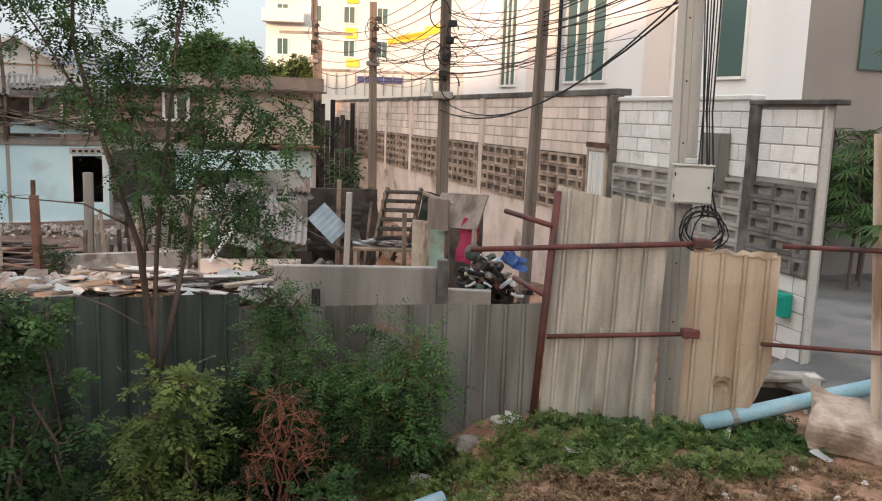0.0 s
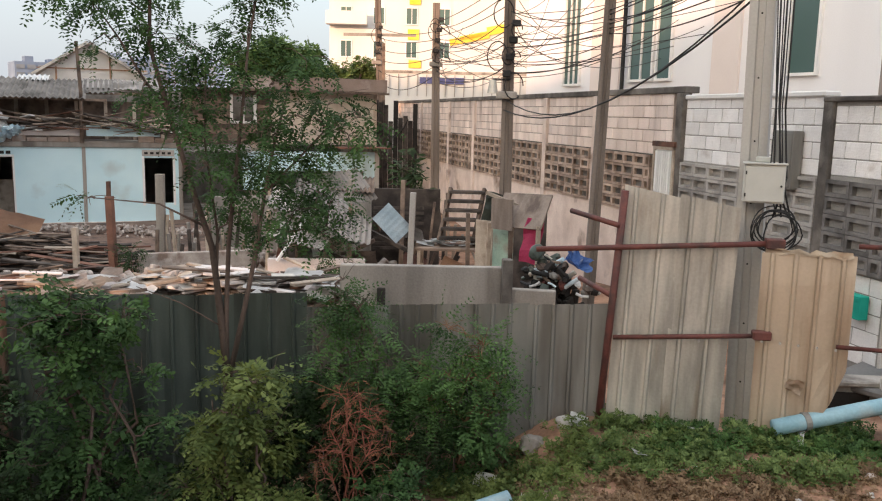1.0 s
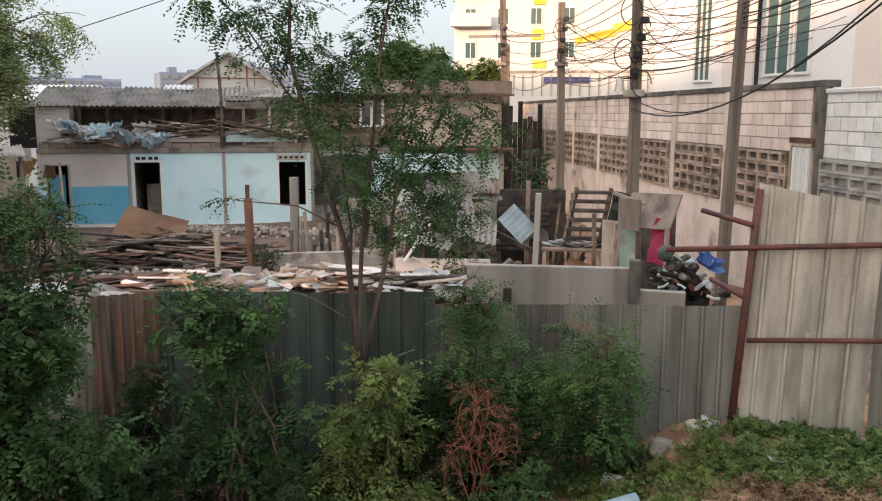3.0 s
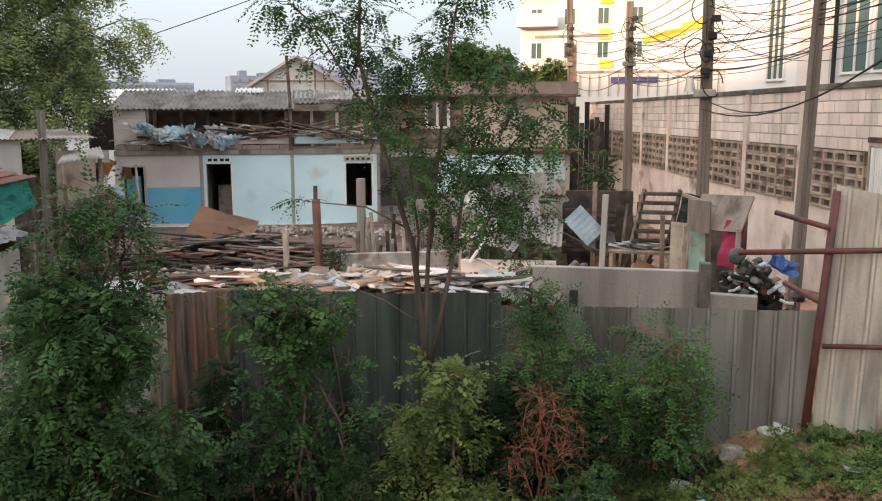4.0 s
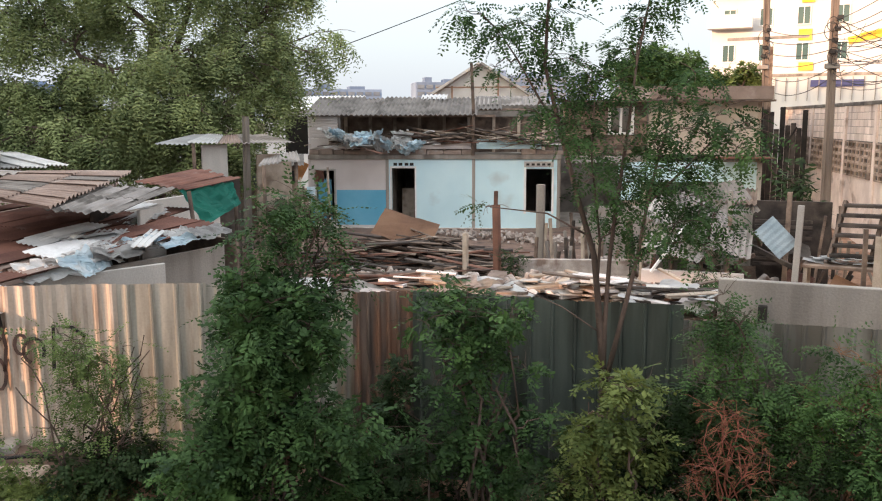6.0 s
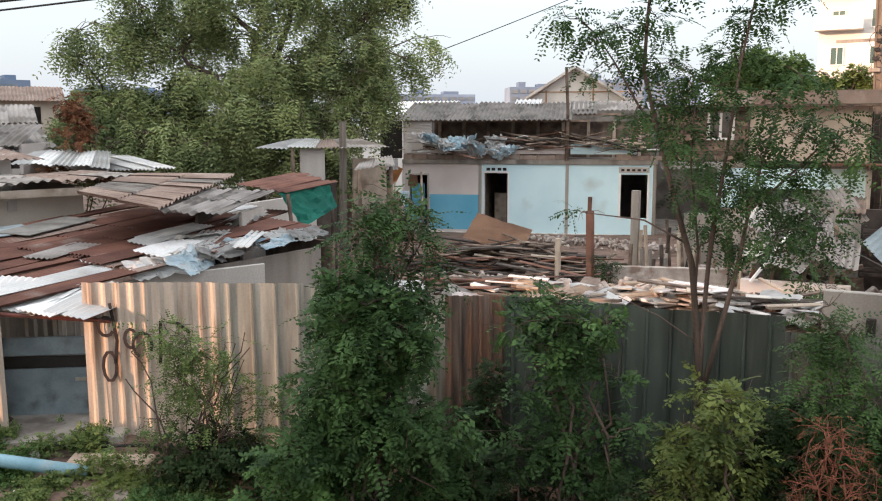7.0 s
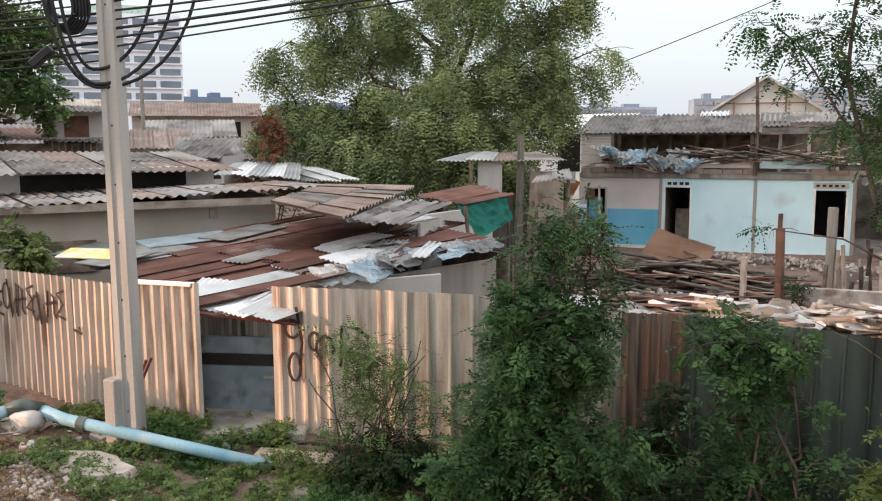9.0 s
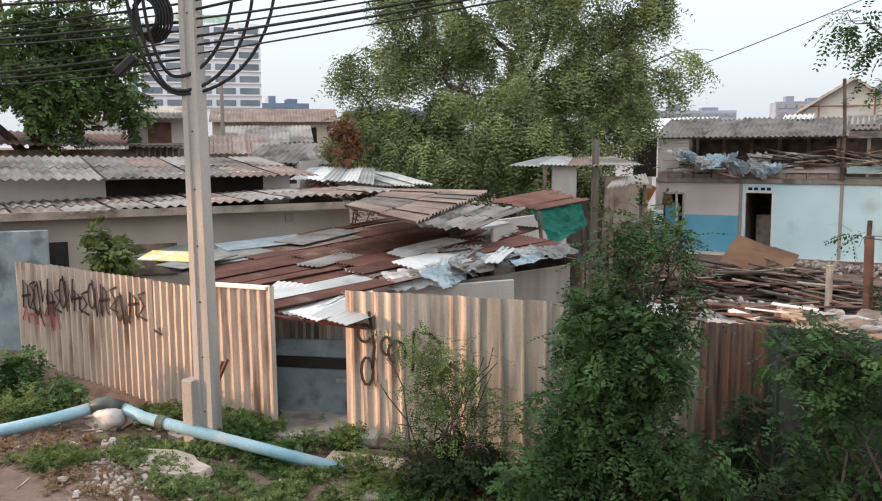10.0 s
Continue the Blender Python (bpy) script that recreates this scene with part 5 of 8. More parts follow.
shed = empty("lean_to_shed", Matrix.Identity(4), "small patched shed with a grey board roof", "shed")
part("roof", box(bmesh.new(), (0, 0, 0), (0.95, 0.62, 0.03), m=along((-0.2, 13.85), (0.55, 13.35), 1.0) @ Matrix.Rotation(radians(58), 4, "X") @ Matrix.Rotation(radians(-4), 4, "Y")), GBOARD, shed)
part("roof_edge", box(bmesh.new(), (0, 0, 0), (0.95, 0.05, 0.05), m=along((-0.35, 14.15), (0.4, 13.65), 1.5) @ Matrix.Rotation(radians(14), 4, "Y")), WOODP, shed)
part("side_board", box(bmesh.new(), (0, 0, 0), (0.4, 0.04, 1.75), m=along((-0.2, 14.1), (0.12, 13.85), -0.7)), MINT, shed)
part("side_board", box(bmesh.new(), (0, 0, 0), (0.35, 0.04, 1.75), m=along((-0.5, 14.3), (-0.2, 14.1), -0.7)), WOODP, shed)
part("back_board", box(bmesh.new(), (0, 0, 0), (0.9, 0.04, 2.0), m=along((-0.1, 15.2), (0.7, 14.8), -0.7)), WOODD, shed)
part("hanging_board", box(bmesh.new(), (0, -0.03, 0), (0.42, 0.0, 0.5), m=along((-0.22, 13.78), (0.12, 13.52), 0.98)), GBOARD, shed, "grey-brown weathered board")
for k, (xa, ya, zt) in enumerate(((-0.62, 14.35, 1.15), (-0.28, 13.9, 1.05), (0.1, 13.6, 1.0), (0.5, 13.3, 1.1))):
    part("prop", box(bmesh.new(), (-0.03, -0.03, -0.75), (0.03, 0.03, zt), m=pose(xa, ya, 0, 0, 2 * (k % 2) - 1, 20)), WOODP if k % 2 else WOOD, shed)
tagged(mesh("magenta_cloth", crumple(0.3, 0.7, 0.06, 8, 170, 0.05), PINK, m=pose(0.42, 13.4, 0.85, 80, 5, -20)), "magenta cloth hung beside the shed", "cloth")
rg = random.Random(33)
for i in range(80):
    a = rg.choice([BLACK, DARK, DARK, FDARK, BLACK, WOOD, FDARK, FGREY, GALV, TARPW, RED, TARPB])
    s = rg.uniform(0.03, 0.09)
    x = rg.gauss(0.55, 0.26)
    tagged(mesh("scrap_part", tube(bmesh.new(), [(-s * 1.5, 0, 0), (0, s * 0.3, s * 0.2), (s * 1.5, 0, s * 0.5)], s * 0.35, 7) if i % 3 == 0 else rock((s, s * rg.uniform(0.5, 1), s * rg.uniform(0.4, 0.9)), i, 1) if i % 3 == 1 else boxes(((-s, -s * 0.6, -s * 0.4), (s, s * 0.6, s * 0.5)), bevel=s * 0.15), a,
                m=pose(x, 11.1 + rg.gauss(0, 0.12), 0.5 + rg.uniform(0, 0.55) * max(0.2, 1 - abs(x - 0.6) / 0.7), rg.uniform(-60, 60), rg.uniform(-60, 60), rg.uniform(0, 180))),
           "small scrap machine part in a dark junk heap", "scrap", "scrap heap")
rubble((0.65, 11.35, -0.75), 0.7, 0.5, 260, 9, "dark junk under the scrap heap", 1.6, 0.05, 0.1, DARK)
tagged(mesh("blue_bag", crumple(0.32, 0.22, 0.12, 12, 33, 0.1, 5.0), mat("blue_plastic", (0.05, 0.12, 0.35), (0.10, 0.2, 0.45), (0.5, 0.5, 0.55), scale=5, rough=0.4), m=pose(0.95, 10.95, 0.98, 25, 20, 0)), "blue plastic bag on the scrap heap", "bag")
tagged(mesh("pot_lid", rock((0.1, 0.1, 0.1), 8, 3), FDARK, m=pose(0.42, 11.15, 1.02), smooth=True), "round grey pot on the scrap heap", "pot")

for i in range(46):
    r_ = random.Random(1300 + i)
    x, y = r_.uniform(-3.6, 0.2), r_.uniform(17.0, 24.0)
    h = r_.uniform(0.4, 1.9)
    stick((x, y, -0.8), (x + r_.uniform(-0.35, 0.35), y + r_.uniform(-0.2, 0.2), -0.8 + h), 0.035, r_.choice([WOOD, WOODD, WOODP, CONC, WOODR]), "bare timber stud among the gutted rooms", w=0.025)
for i in range(20):
    r_ = random.Random(1400 + i)
    x, y, z = r_.uniform(-4.6, -2.4), r_.uniform(16.0, 18.0), r_.uniform(-0.2, 1.1)
    stick((x, y, z), (x + r_.uniform(-1.2, 1.2), y + r_.uniform(-0.5, 0.5), z + r_.uniform(-0.5, 0.3)), 0.03, r_.choice([WOOD, WOODD, WOODP]), "broken rafter fallen among the ruins", "rafter", "rafter", w=0.04)
for i in range(14):
    r_ = random.Random(1500 + i)
    tagged(mesh("scrap_sheet", crumple(r_.uniform(0.4, 0.8), r_.uniform(0.3, 0.6), 0.05, 6, 1510 + i, 0.06), r_.choice([FIBROD, WOOD, RUST, TARPW, ZINC, WOODP]), m=pose(r_.uniform(-4.6, -1.6), r_.uniform(15.6, 18.2), r_.uniform(-0.5, 0.5), r_.uniform(20, 90), r_.uniform(-20, 20), r_.uniform(-40, 40))), "torn board leaning among the ruins", "board", "torn boards in the ruins")
for i in range(30):
    r_ = random.Random(1600 + i)
    x = r_.uniform(-7.6, -4.4)
    y = 17.5 + (x + 7.6) * 0.4 + r_.uniform(-1.0, 2.2)
    stick((x, y, -0.8), (x + r_.uniform(-0.2, 0.2), y, r_.uniform(-0.3, 0.7)), 0.04, r_.choice([WOOD, WOODD, CONC, WOODP]), "short stud still standing in the ruins", w=0.03)
rubble((-5.6, 18.6, -0.75), 2.4, 1.6, 300, 14, "grey rubble between the stud walls", 0.35, 0.04, 0.12)

tagged(mesh("orange_board", boxes(((-0.25, 0, -0.3), (0.25, 0.02, 0.3)), bevel=0.004), mat("orange_board", (0.40, 0.17, 0.06), (0.48, 0.23, 0.09), (0.3, 0.14, 0.06), scale=4), m=HM @ pose(-3.85, -0.2, 1.25, 0, 28, 10)), "worn orange board hung at the house corner", "board")
for i, (x, y, w, z, yaw) in enumerate(((-17.3, 20.2, 1.6, 1.5, 38), (-18.8, 19.4, 1.5, 1.75, 42), (-20.2, 21.5, 2.2, 2.3, 40))):
    sh = empty("alley_shack", pose(x, y, 0, 0, 0, yaw), "dark patched timber shack along the alley", "shack", "shacks along the alley")
    part("wall", wall_open(-w / 2, w / 2, -0.6, z, [(-w * 0.15, w * 0.3, 0.2, z - 0.35)], 0.0, 0.06), [WOOD, CONCW, WHITEP][i], sh)
    part("back_wall", boxes(((-w / 2, 1.2, -0.6), (w / 2, 1.25, z))), WOODP, sh)
    part("roof", wavy(w + 0.4, 1.6, 0.12, 0.015, 0.02, 900 + i), [FIBROD, FIBRO, FIBROB][i], sh, m=pose(-w / 2 - 0.2, -0.35, z + 0.0, 9, 0, 0))
    part("railing", boxes(((-w / 2, -0.3, 0.5), (w / 2, -0.26, 0.55))), WOODP, sh)
    for k in range(6):
        part("baluster", boxes(((-w / 2 + 0.1 + k * 0.25, -0.29, -0.4), (-w / 2 + 0.13 + k * 0.25, -0.27, 0.5))), WOODP, sh)

for i, (x, y, z, rx, ry, rz) in enumerate(((-3.9, 15.75, 1.05, 24, 18, 10), (-3.3, 15.6, 0.85, 30, 22, 4), (-3.0, 15.4, 0.75, 36, 14, 16), (-3.7, 15.3, 0.62, 28, 10, -8), (-3.5, 15.9, 1.2, 18, 26, 20))):
    tagged(mesh("fallen_roof_sheet", wavy(1.1, 0.75, 0.11, 0.026, 0.02, 2600 + i), FIBRO if i % 3 else CONCW, m=pose(x, y, z, rx, ry, rz) @ pose(-0.55, -0.38, 0)), "broken corrugated sheet slumped on the ruins", "roof sheet", "fallen roof sheets")
for i, (x, y) in enumerate(((-4.0, 15.9), (-2.95, 15.7), (-3.5, 16.1))):
    stick((x, y, -0.75), (x + 0.05, y, 1.1), 0.04, WOOD, "broken timber prop in the ruins")

# mound of broken plaster, boards and laths behind the dark fence
rubble((-5.0, 13.3, -0.75), 3.4, 1.3, 520, 77, "low mound of broken plaster and brick", 0.95, 0.04, 0.13)
for i in range(95):
    r_ = random.Random(2700 + i)
    u, v = r_.uniform(-0.85, 0.85), r_.uniform(-0.8, 0.6)
    x, y = -5.0 + 3.4 * u, 13.3 + 1.3 * v
    z = -0.75 + 0.95 * max(0.0, 1 - u * u - v * v) * 0.86 + 0.02
    l, w = r_.uniform(0.3, 1.3), r_.uniform(0.04, 0.2)
    tagged(mesh("broken_board", boxes(((-l / 2, -w / 2, 0), (l / 2, w / 2, r_.uniform(0.012, 0.035))), bevel=0.003), r_.choice([WOOD, WOODP, WOODD, PINKW, TARPW, WOODR, FIBRO, CONCW]), m=pose(x, y, z, r_.uniform(-14, 14), r_.uniform(-16, 16), r_.uniform(-70, 70))), "broken board lying on the demolition rubble", "board", "broken boards on the rubble")

# ---- shacks beside the alley ----
RUSTB = mat("brown_rust", (0.20, 0.105, 0.07), (0.30, 0.17, 0.12), (0.24, 0.21, 0.19), scale=3, rough=0.8)
def sheet_roof(name, corners, nx_, ny_, mats, label, pitch=0.09, depth=0.02, warp=0.01, seed=0, category="roof", overlap=0.06, jitter=1.0):
    """Rows of corrugated sheets between four corners a (low near), b (low far side), c (high far side), d (high near); waves run from a to d."""
    a, b, c, d = (Vector(p) for p in corners)
    root = empty(name, Matrix.Identity(4), label, category)
    r = random.Random(seed)
    up = (b - a).cross(d - a).normalized()
    up = up if up.z > 0 else -up
    for j in range(ny_):
        for i in range(nx_):
            u0, u1 = i / nx_ - 0.02 / nx_, (i + 1) / nx_ + overlap / nx_
            v0, v1 = j / ny_ - 0.05 / ny_ + r.uniform(-0.03, 0.03) * jitter / ny_, (j + 1) / ny_ + overlap / ny_ + r.uniform(-0.03, 0.03) * jitter / ny_
            wid = (a.lerp(b, u0) - a.lerp(b, u1)).length
            n, m_ = max(6, int(wid / pitch * 6)), 4
            lift, tw, ph = 0.014 * j + 0.01 * (i % 2) + r.uniform(0, 0.012), r.uniform(-0.02, 0.02) * jitter, r.uniform(0, 6)
            vs, fs = [], []
            for side in (0, 1):
                for q in range(m_ + 1):
                    for p in range(n + 1):
                        s, t = u0 + (u1 - u0) * p / n, v0 + (v1 - v0) * q / m_
                        pt = a.lerp(b, s).lerp(d.lerp(c, s), t)
                        vs.append(pt + up * (lift + tw * (p / n - 0.5) + depth * math.cos(p * math.tau / 6) + warp * math.sin(ph + 3 * p / n) * math.sin(ph + 2.5 * q / m_) - 0.005 * side))
            k0 = (n + 1) * (m_ + 1)
            for q in range(m_):
                for p in range(n):
                    e = q * (n + 1) + p
                    fs.append((e, e + 1, e + n + 2, e + n + 1))
                    fs.append((k0 + e, k0 + e + n + 1, k0 + e + n + 2, k0 + e + 1))
            for p in range(n):
                fs.append((p, k0 + p, k0 + p + 1, p + 1))
            raw("roof_sheet", vs, fs, r.choice(mats), root)
    return root


def shed_z(x, y):
    return 0.98 + 0.04 * (-8.75 - x) + 0.045 * (y - 4.3)


sheet_roof("shed_roof", ((-8.75, 4.3, 0.98), (-12.5, 4.2, 1.14), (-13.4, 9.0, 1.42), (-9.3, 9.6, 1.22)), 10, 3, [RUST, RUST, RUST, RUST, RUST, FIBROB, ZINC, RUST], "patched rusty corrugated roof of a low shed", 0.076, 0.013, 0.008, 1, jitter=1.6)
for i in range(15):
    r_ = random.Random(300 + i)
    x, y = r_.uniform(-12.4, -9.3), r_.uniform(4.7, 8.9)
    tagged(mesh("loose_roof_sheet", wavy(r_.uniform(0.35, 0.6), r_.uniform(0.8, 1.7), 0.076, 0.012, 0.012, seed=310 + i), r_.choice([ZINC, RUST, TARPW, RUST, FIBRO, FIBROB]), m=pose(x, y, shed_z(x, y) + 0.045 + 0.006 * (i % 4), 2.6, 2.3, 12 + r_.uniform(-12, 12))), "loose corrugated sheet patching the shed roof", "roof sheet", "loose sheets on the shed roof")
for i in range(12):
    r_ = random.Random(400 + i)
    x, y = r_.uniform(-10.7, -8.9), r_.uniform(6.6, 9.2)
    w, l = r_.uniform(0.2, 0.45), r_.uniform(0.7, 1.5)
    place = pose(x, y, shed_z(x, y) + 0.05 + 0.02 * (i % 4), 2.6 + r_.uniform(-3, 3), 2.3 + r_.uniform(-6, 6), 14 + r_.uniform(-25, 25))
    if i % 2:
        tagged(mesh("loose_roof_sheet", wavy(w, l, 0.076, 0.011, 0.03, seed=410 + i), ZINC if i % 4 == 1 else TARPW, m=place @ pose(-w / 2, -l / 2, 0)), "pale loose metal sheet on the shed roof", "roof sheet", "loose sheets on the shed roof")
    else:
        tagged(mesh("plastic_sheet", crumple(w, l, 0.05, 14, 410 + i, 0.06, 5.0), TARPW if i % 4 else TARPB, m=place), "crumpled white plastic sheet weighing down the roof", "plastic sheet", "plastic sheets on the shed roof")
for i in range(9):
    r_ = random.Random(460 + i)
    y = 6.4 + 0.32 * i
    x = -9.0 - 0.03 * i + r_.uniform(-0.15, 0.25)
    tagged(mesh("plastic_sheet", crumple(r_.uniform(0.2, 0.45), r_.uniform(0.5, 1.1), 0.05, 14, 470 + i, 0.07, 5.5), [TARPW, TARPB, ZINC, ZINC, FIBRO][i % 5], m=pose(x, y, shed_z(x, y) + 0.0 + 0.02 * (i % 3), 2.6 + r_.uniform(-4, 4), 16 + r_.uniform(-4, 22), 20 + r_.uniform(-30, 30))), "pale plastic sheet drooping over the roof edge", "plastic sheet", "plastic sheets on the shed roof")
for i in range(5):
    r_ = random.Random(430 + i)
    tagged(mesh("eave_sheet", wavy(0.55, 1.0, 0.076, 0.009, 0.05, seed=440 + i), TARPW if i % 2 else ZINC, m=pose(-9.6 + i * 0.32, 3.9 + i * 0.12, 0.95 + 0.02 * (i % 2), 6, 4, 20 + r_.uniform(-20, 20))), "bent white metal sheet over the doorway", "roof sheet", "bent sheets over the doorway")
# third wall near-black: the shed's unlit inside is put into its colour
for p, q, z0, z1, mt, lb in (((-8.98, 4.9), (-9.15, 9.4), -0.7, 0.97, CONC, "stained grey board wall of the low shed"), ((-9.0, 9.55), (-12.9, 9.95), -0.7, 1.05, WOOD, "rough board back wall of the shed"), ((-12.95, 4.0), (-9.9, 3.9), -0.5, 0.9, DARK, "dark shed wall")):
    slab("shed_wall", p, q, z0, z1, 0.05, mt, lb)
slab("shed_wall", (-9.05, 6.0), (-8.6, 7.7), -0.7, 0.98, 0.05, CONCW, "grey cement-board screen beside the shed")

for i, (x, y, rz, mt, w, l) in enumerate(((-12.1, 5.0, 12, FGREY, 0.9, 1.3), (-12.5, 5.9, -8, STEELB, 0.8, 1.4), (-12.3, 6.8, 20, FGREY, 0.6, 1.5), (-12.4, 4.4, 30, FDARK, 0.7, 1.0), (-11.5, 4.4, 25, FGREY, 0.5, 1.1))):
    tagged(mesh("flat_board", boxes(((-w / 2, -l / 2, 0), (w / 2, l / 2, 0.015)), bevel=0.003), mt, m=pose(x, y, shed_z(x, y) + 0.06 + 0.02 * i, 3, 2, rz)), "flat grey board thrown on the shed roof", "board", "boards on the shed roof")
tagged(mesh("sign_board", boxes(((-0.45, -0.2, 0), (0.45, 0.2, 0.015)), bevel=0.003), mat("yellow_board", (0.62, 0.50, 0.16), (0.72, 0.62, 0.30), (0.6, 0.58, 0.5), scale=4), m=pose(-11.8, 4.15, 1.28, 12, 0, 35)), "faded yellow board lying on the shed roof", "board")

# beige house with a long fibre-cement roof
bh = empty("beige_house", Matrix.Identity(4), "low beige rendered house under a long grey roof", "house")
part("wall", box(bmesh.new(), (0, 0, 0), (7.05, 0.12, 2.35), m=along((-14.7, 1.0), (-13.1, 7.9), -0.6)), BEIGE, bh)
part("wall", box(bmesh.new(), (0, 0, 0), (3.6, 0.12, 2.3), m=along((-18.3, 1.2), (-14.7, 1.0), -0.6)), CONCW, bh)
part("wall", box(bmesh.new(), (0, 0, 0), (3.7, 0.12, 2.45), m=along((-13.1, 7.9), (-16.8, 8.6), -0.6)), BEIGE, bh)
# flat near-black slab, the unlit room painted on the wall face
part("window_opening", box(bmesh.new(), (0, -0.03, 0), (0.4, 0.0, 0.8), m=along((-14.25, 3.0), (-14.15, 3.4), 0.55)), DARK, bh)
part("shutter", box(bmesh.new(), (0, -0.035, 0), (0.75, 0.0, 0.5), m=along((-13.95, 4.25), (-13.75, 5.0), 0.75)), WOOD, bh)
part("vent", box(bmesh.new(), (0, -0.03, 0), (0.14, 0.0, 0.16), m=along((-13.35, 6.75), (-13.32, 6.9), 1.5)), CONC, bh)
part("eave_beam", box(bmesh.new(), (0, 0, 0), (6.6, 0.06, 0.12), m=along((-14.2, 2.0), (-12.65, 8.45), 1.72)), WOODP, bh)
sheet_roof("long_roof", ((-14.3, 2.0, 1.76), (-12.6, 8.7, 2.0), (-15.4, 9.4, 1.93), (-17.0, 2.3, 1.82)), 10, 2, [FIBRO, FIBRO, FIBROB], "long weathered fibre-cement roof with wavy eave", 0.16, 0.02, 0.004, 2)
slab("blue_grey_wall", (-14.3, 1.3), (-13.55, 2.95), -0.3, 1.6, 0.1, STEELB, "blue-grey steel shutter of a neighbouring house")
# mid roofs
sheet_roof("patched_roof", ((-9.59, 6.72, 1.75), (-11.53, 9.74, 1.97), (-12.78, 8.8, 1.98), (-10.79, 6.39, 1.91)), 6, 2, [FIBROB, FIBROD, FIBROB], "brown patched corrugated roof with pale overlaps", 0.15, 0.024, 0.006, 3)
sheet_roof("grey_roof", ((-9.76, 6.84, 1.71), (-9.37, 7.65, 1.61), (-10.74, 10.01, 1.71), (-11.05, 8.76, 1.81)), 5, 2, [FIBROD, FIBROD, FIBRO], "grey corrugated lean-to roof", 0.1, 0.014, 0.012, 4, jitter=2)
sheet_roof("rusty_roof", ((-11.19, 9.67, 1.86), (-10.63, 10.12, 1.7), (-10.54, 11.32, 1.81), (-11.69, 11.32, 1.95)), 3, 1, [RUST, RUST, FIBROD], "rusty low roof over the alley shack", 0.1, 0.012, 0.01, 14, jitter=2)
slab("shack_wall", (-10.2, 8.75), (-10.6, 9.6), -0.6, 1.5, 0.06, CONCW, "pale rendered wall under the lean-to")
slab("shack_wall", (-10.8, 8.4), (-11.5, 9.6), -0.6, 1.66, 0.06, WOODD, "dark board wall below the patched roof")
slab("shack_wall", (-12.4, 10.4), (-13.2, 13.6), -0.6, 1.35, 0.06, CONCW, "whitewashed shack wall under the lean-to")
def patch(corners, sagging, n=14, seed=0, ripple=0.03):
    """A hung cloth between four corners, sagging in the middle."""
    a, b, c, d = (Vector(v) for v in corners)
    bm = bmesh.new()
    g = [[bm.verts.new(a.lerp(b, i / n).lerp(d.lerp(c, i / n), j / n) - Vector((0, 0, sagging * math.sin(math.pi * i / n) * math.sin(math.pi * j / n))) + Vector((ripple, 0, ripple)) * noise.noise(Vector((i * 0.5, j * 0.3, seed)))) for i in range(n + 1)] for j in range(n + 1)]
    for j in range(n):
        for i in range(n):
            bm.faces.new((g[j][i], g[j][i + 1], g[j + 1][i + 1], g[j + 1][i]))
    bmesh.ops.solidify(bm, geom=bm.faces[:], thickness=0.004)
    return bm


tagged(mesh("green_tarpaulin", patch(((-10.7, 10.02, 1.68), (-10.57, 11.15, 1.77), (-10.33, 11.1, 1.4), (-10.28, 10.19, 1.11)), 0.08, 14, 3, 0.05), TARPG), "dark green tarpaulin awning hung from the eave", "awning")
for p, q in (((-10.2, 10.06, -0.6), (-10.53, 10.08, 1.68)), ((-11.0, 11.7, -0.6), (-11.05, 11.75, 1.4)), ((-11.6, 10.0, -0.6), (-11.7, 10.1, 1.3)), ((-10.2, 9.75, -0.6), (-10.2, 9.75, 1.05))):
    stick(p, q, 0.035, WOOD, "thin timber prop under the awning")
sheet_roof("white_roof", ((-14.3, 13.0, 2.34), (-12.9, 15.8, 2.32), (-14.7, 16.9, 2.45), (-15.6, 15.3, 2.48)), 5, 1, [FIBRO, ZINC, FIBROB], "patchy grey roof of a pale shack", 0.1, 0.014, 0.01, 21, jitter=2)
slab("shack_wall", (-14.0, 13.95), (-13.75, 14.5), -0.6, 2.3, 0.06, CONCW, "whitewashed shack wall with stains")
slab("shack_wall", (-13.5, 15.2), (-13.2, 16.1), -0.6, 2.05, 0.06, WOODP, "pale board wall of an alley shack")
sheet_roof("small_roof", ((-11.9, 13.4, 1.9), (-11.55, 14.3, 1.98), (-12.5, 15.4, 2.1), (-13.05, 14.95, 2.0)), 2, 1, [FIBRO, ZINC], "small tilted sheet roof in the alley", 0.1, 0.012, 0.02, 22, jitter=2)
for p, q in (((-11.85, 13.5, -0.6), (-11.85, 13.5, 1.9)), ((-11.6, 14.25, -0.6), (-11.6, 14.25, 1.95)), ((-13.6, 13.3, -0.6), (-13.6, 13.3, 2.35))):
    stick(p, q, 0.04, WOOD, "dark timber post in the alley")
slab("shack_screen", (-14.05, 13.45), (-13.5, 14.6), -0.6, 1.55, 0.04, WOODD, "dark board screen below the shack wall")
sheet_roof("gabled_roof", ((-20.07, 9.03, 2.36), (-19.41, 10.32, 2.4), (-20.6, 11.6, 2.82), (-22.0, 10.7, 2.82)), 4, 1, [FIBROD, FIBRO], "grey tiled gable roof among the shacks", 0.14, 0.018, 0.008, 31)
slab("gable_wall", (-19.5, 10.45), (-20.9, 11.95), -0.5, 2.42, 0.08, PINKW, "pale gable wall of a small house")
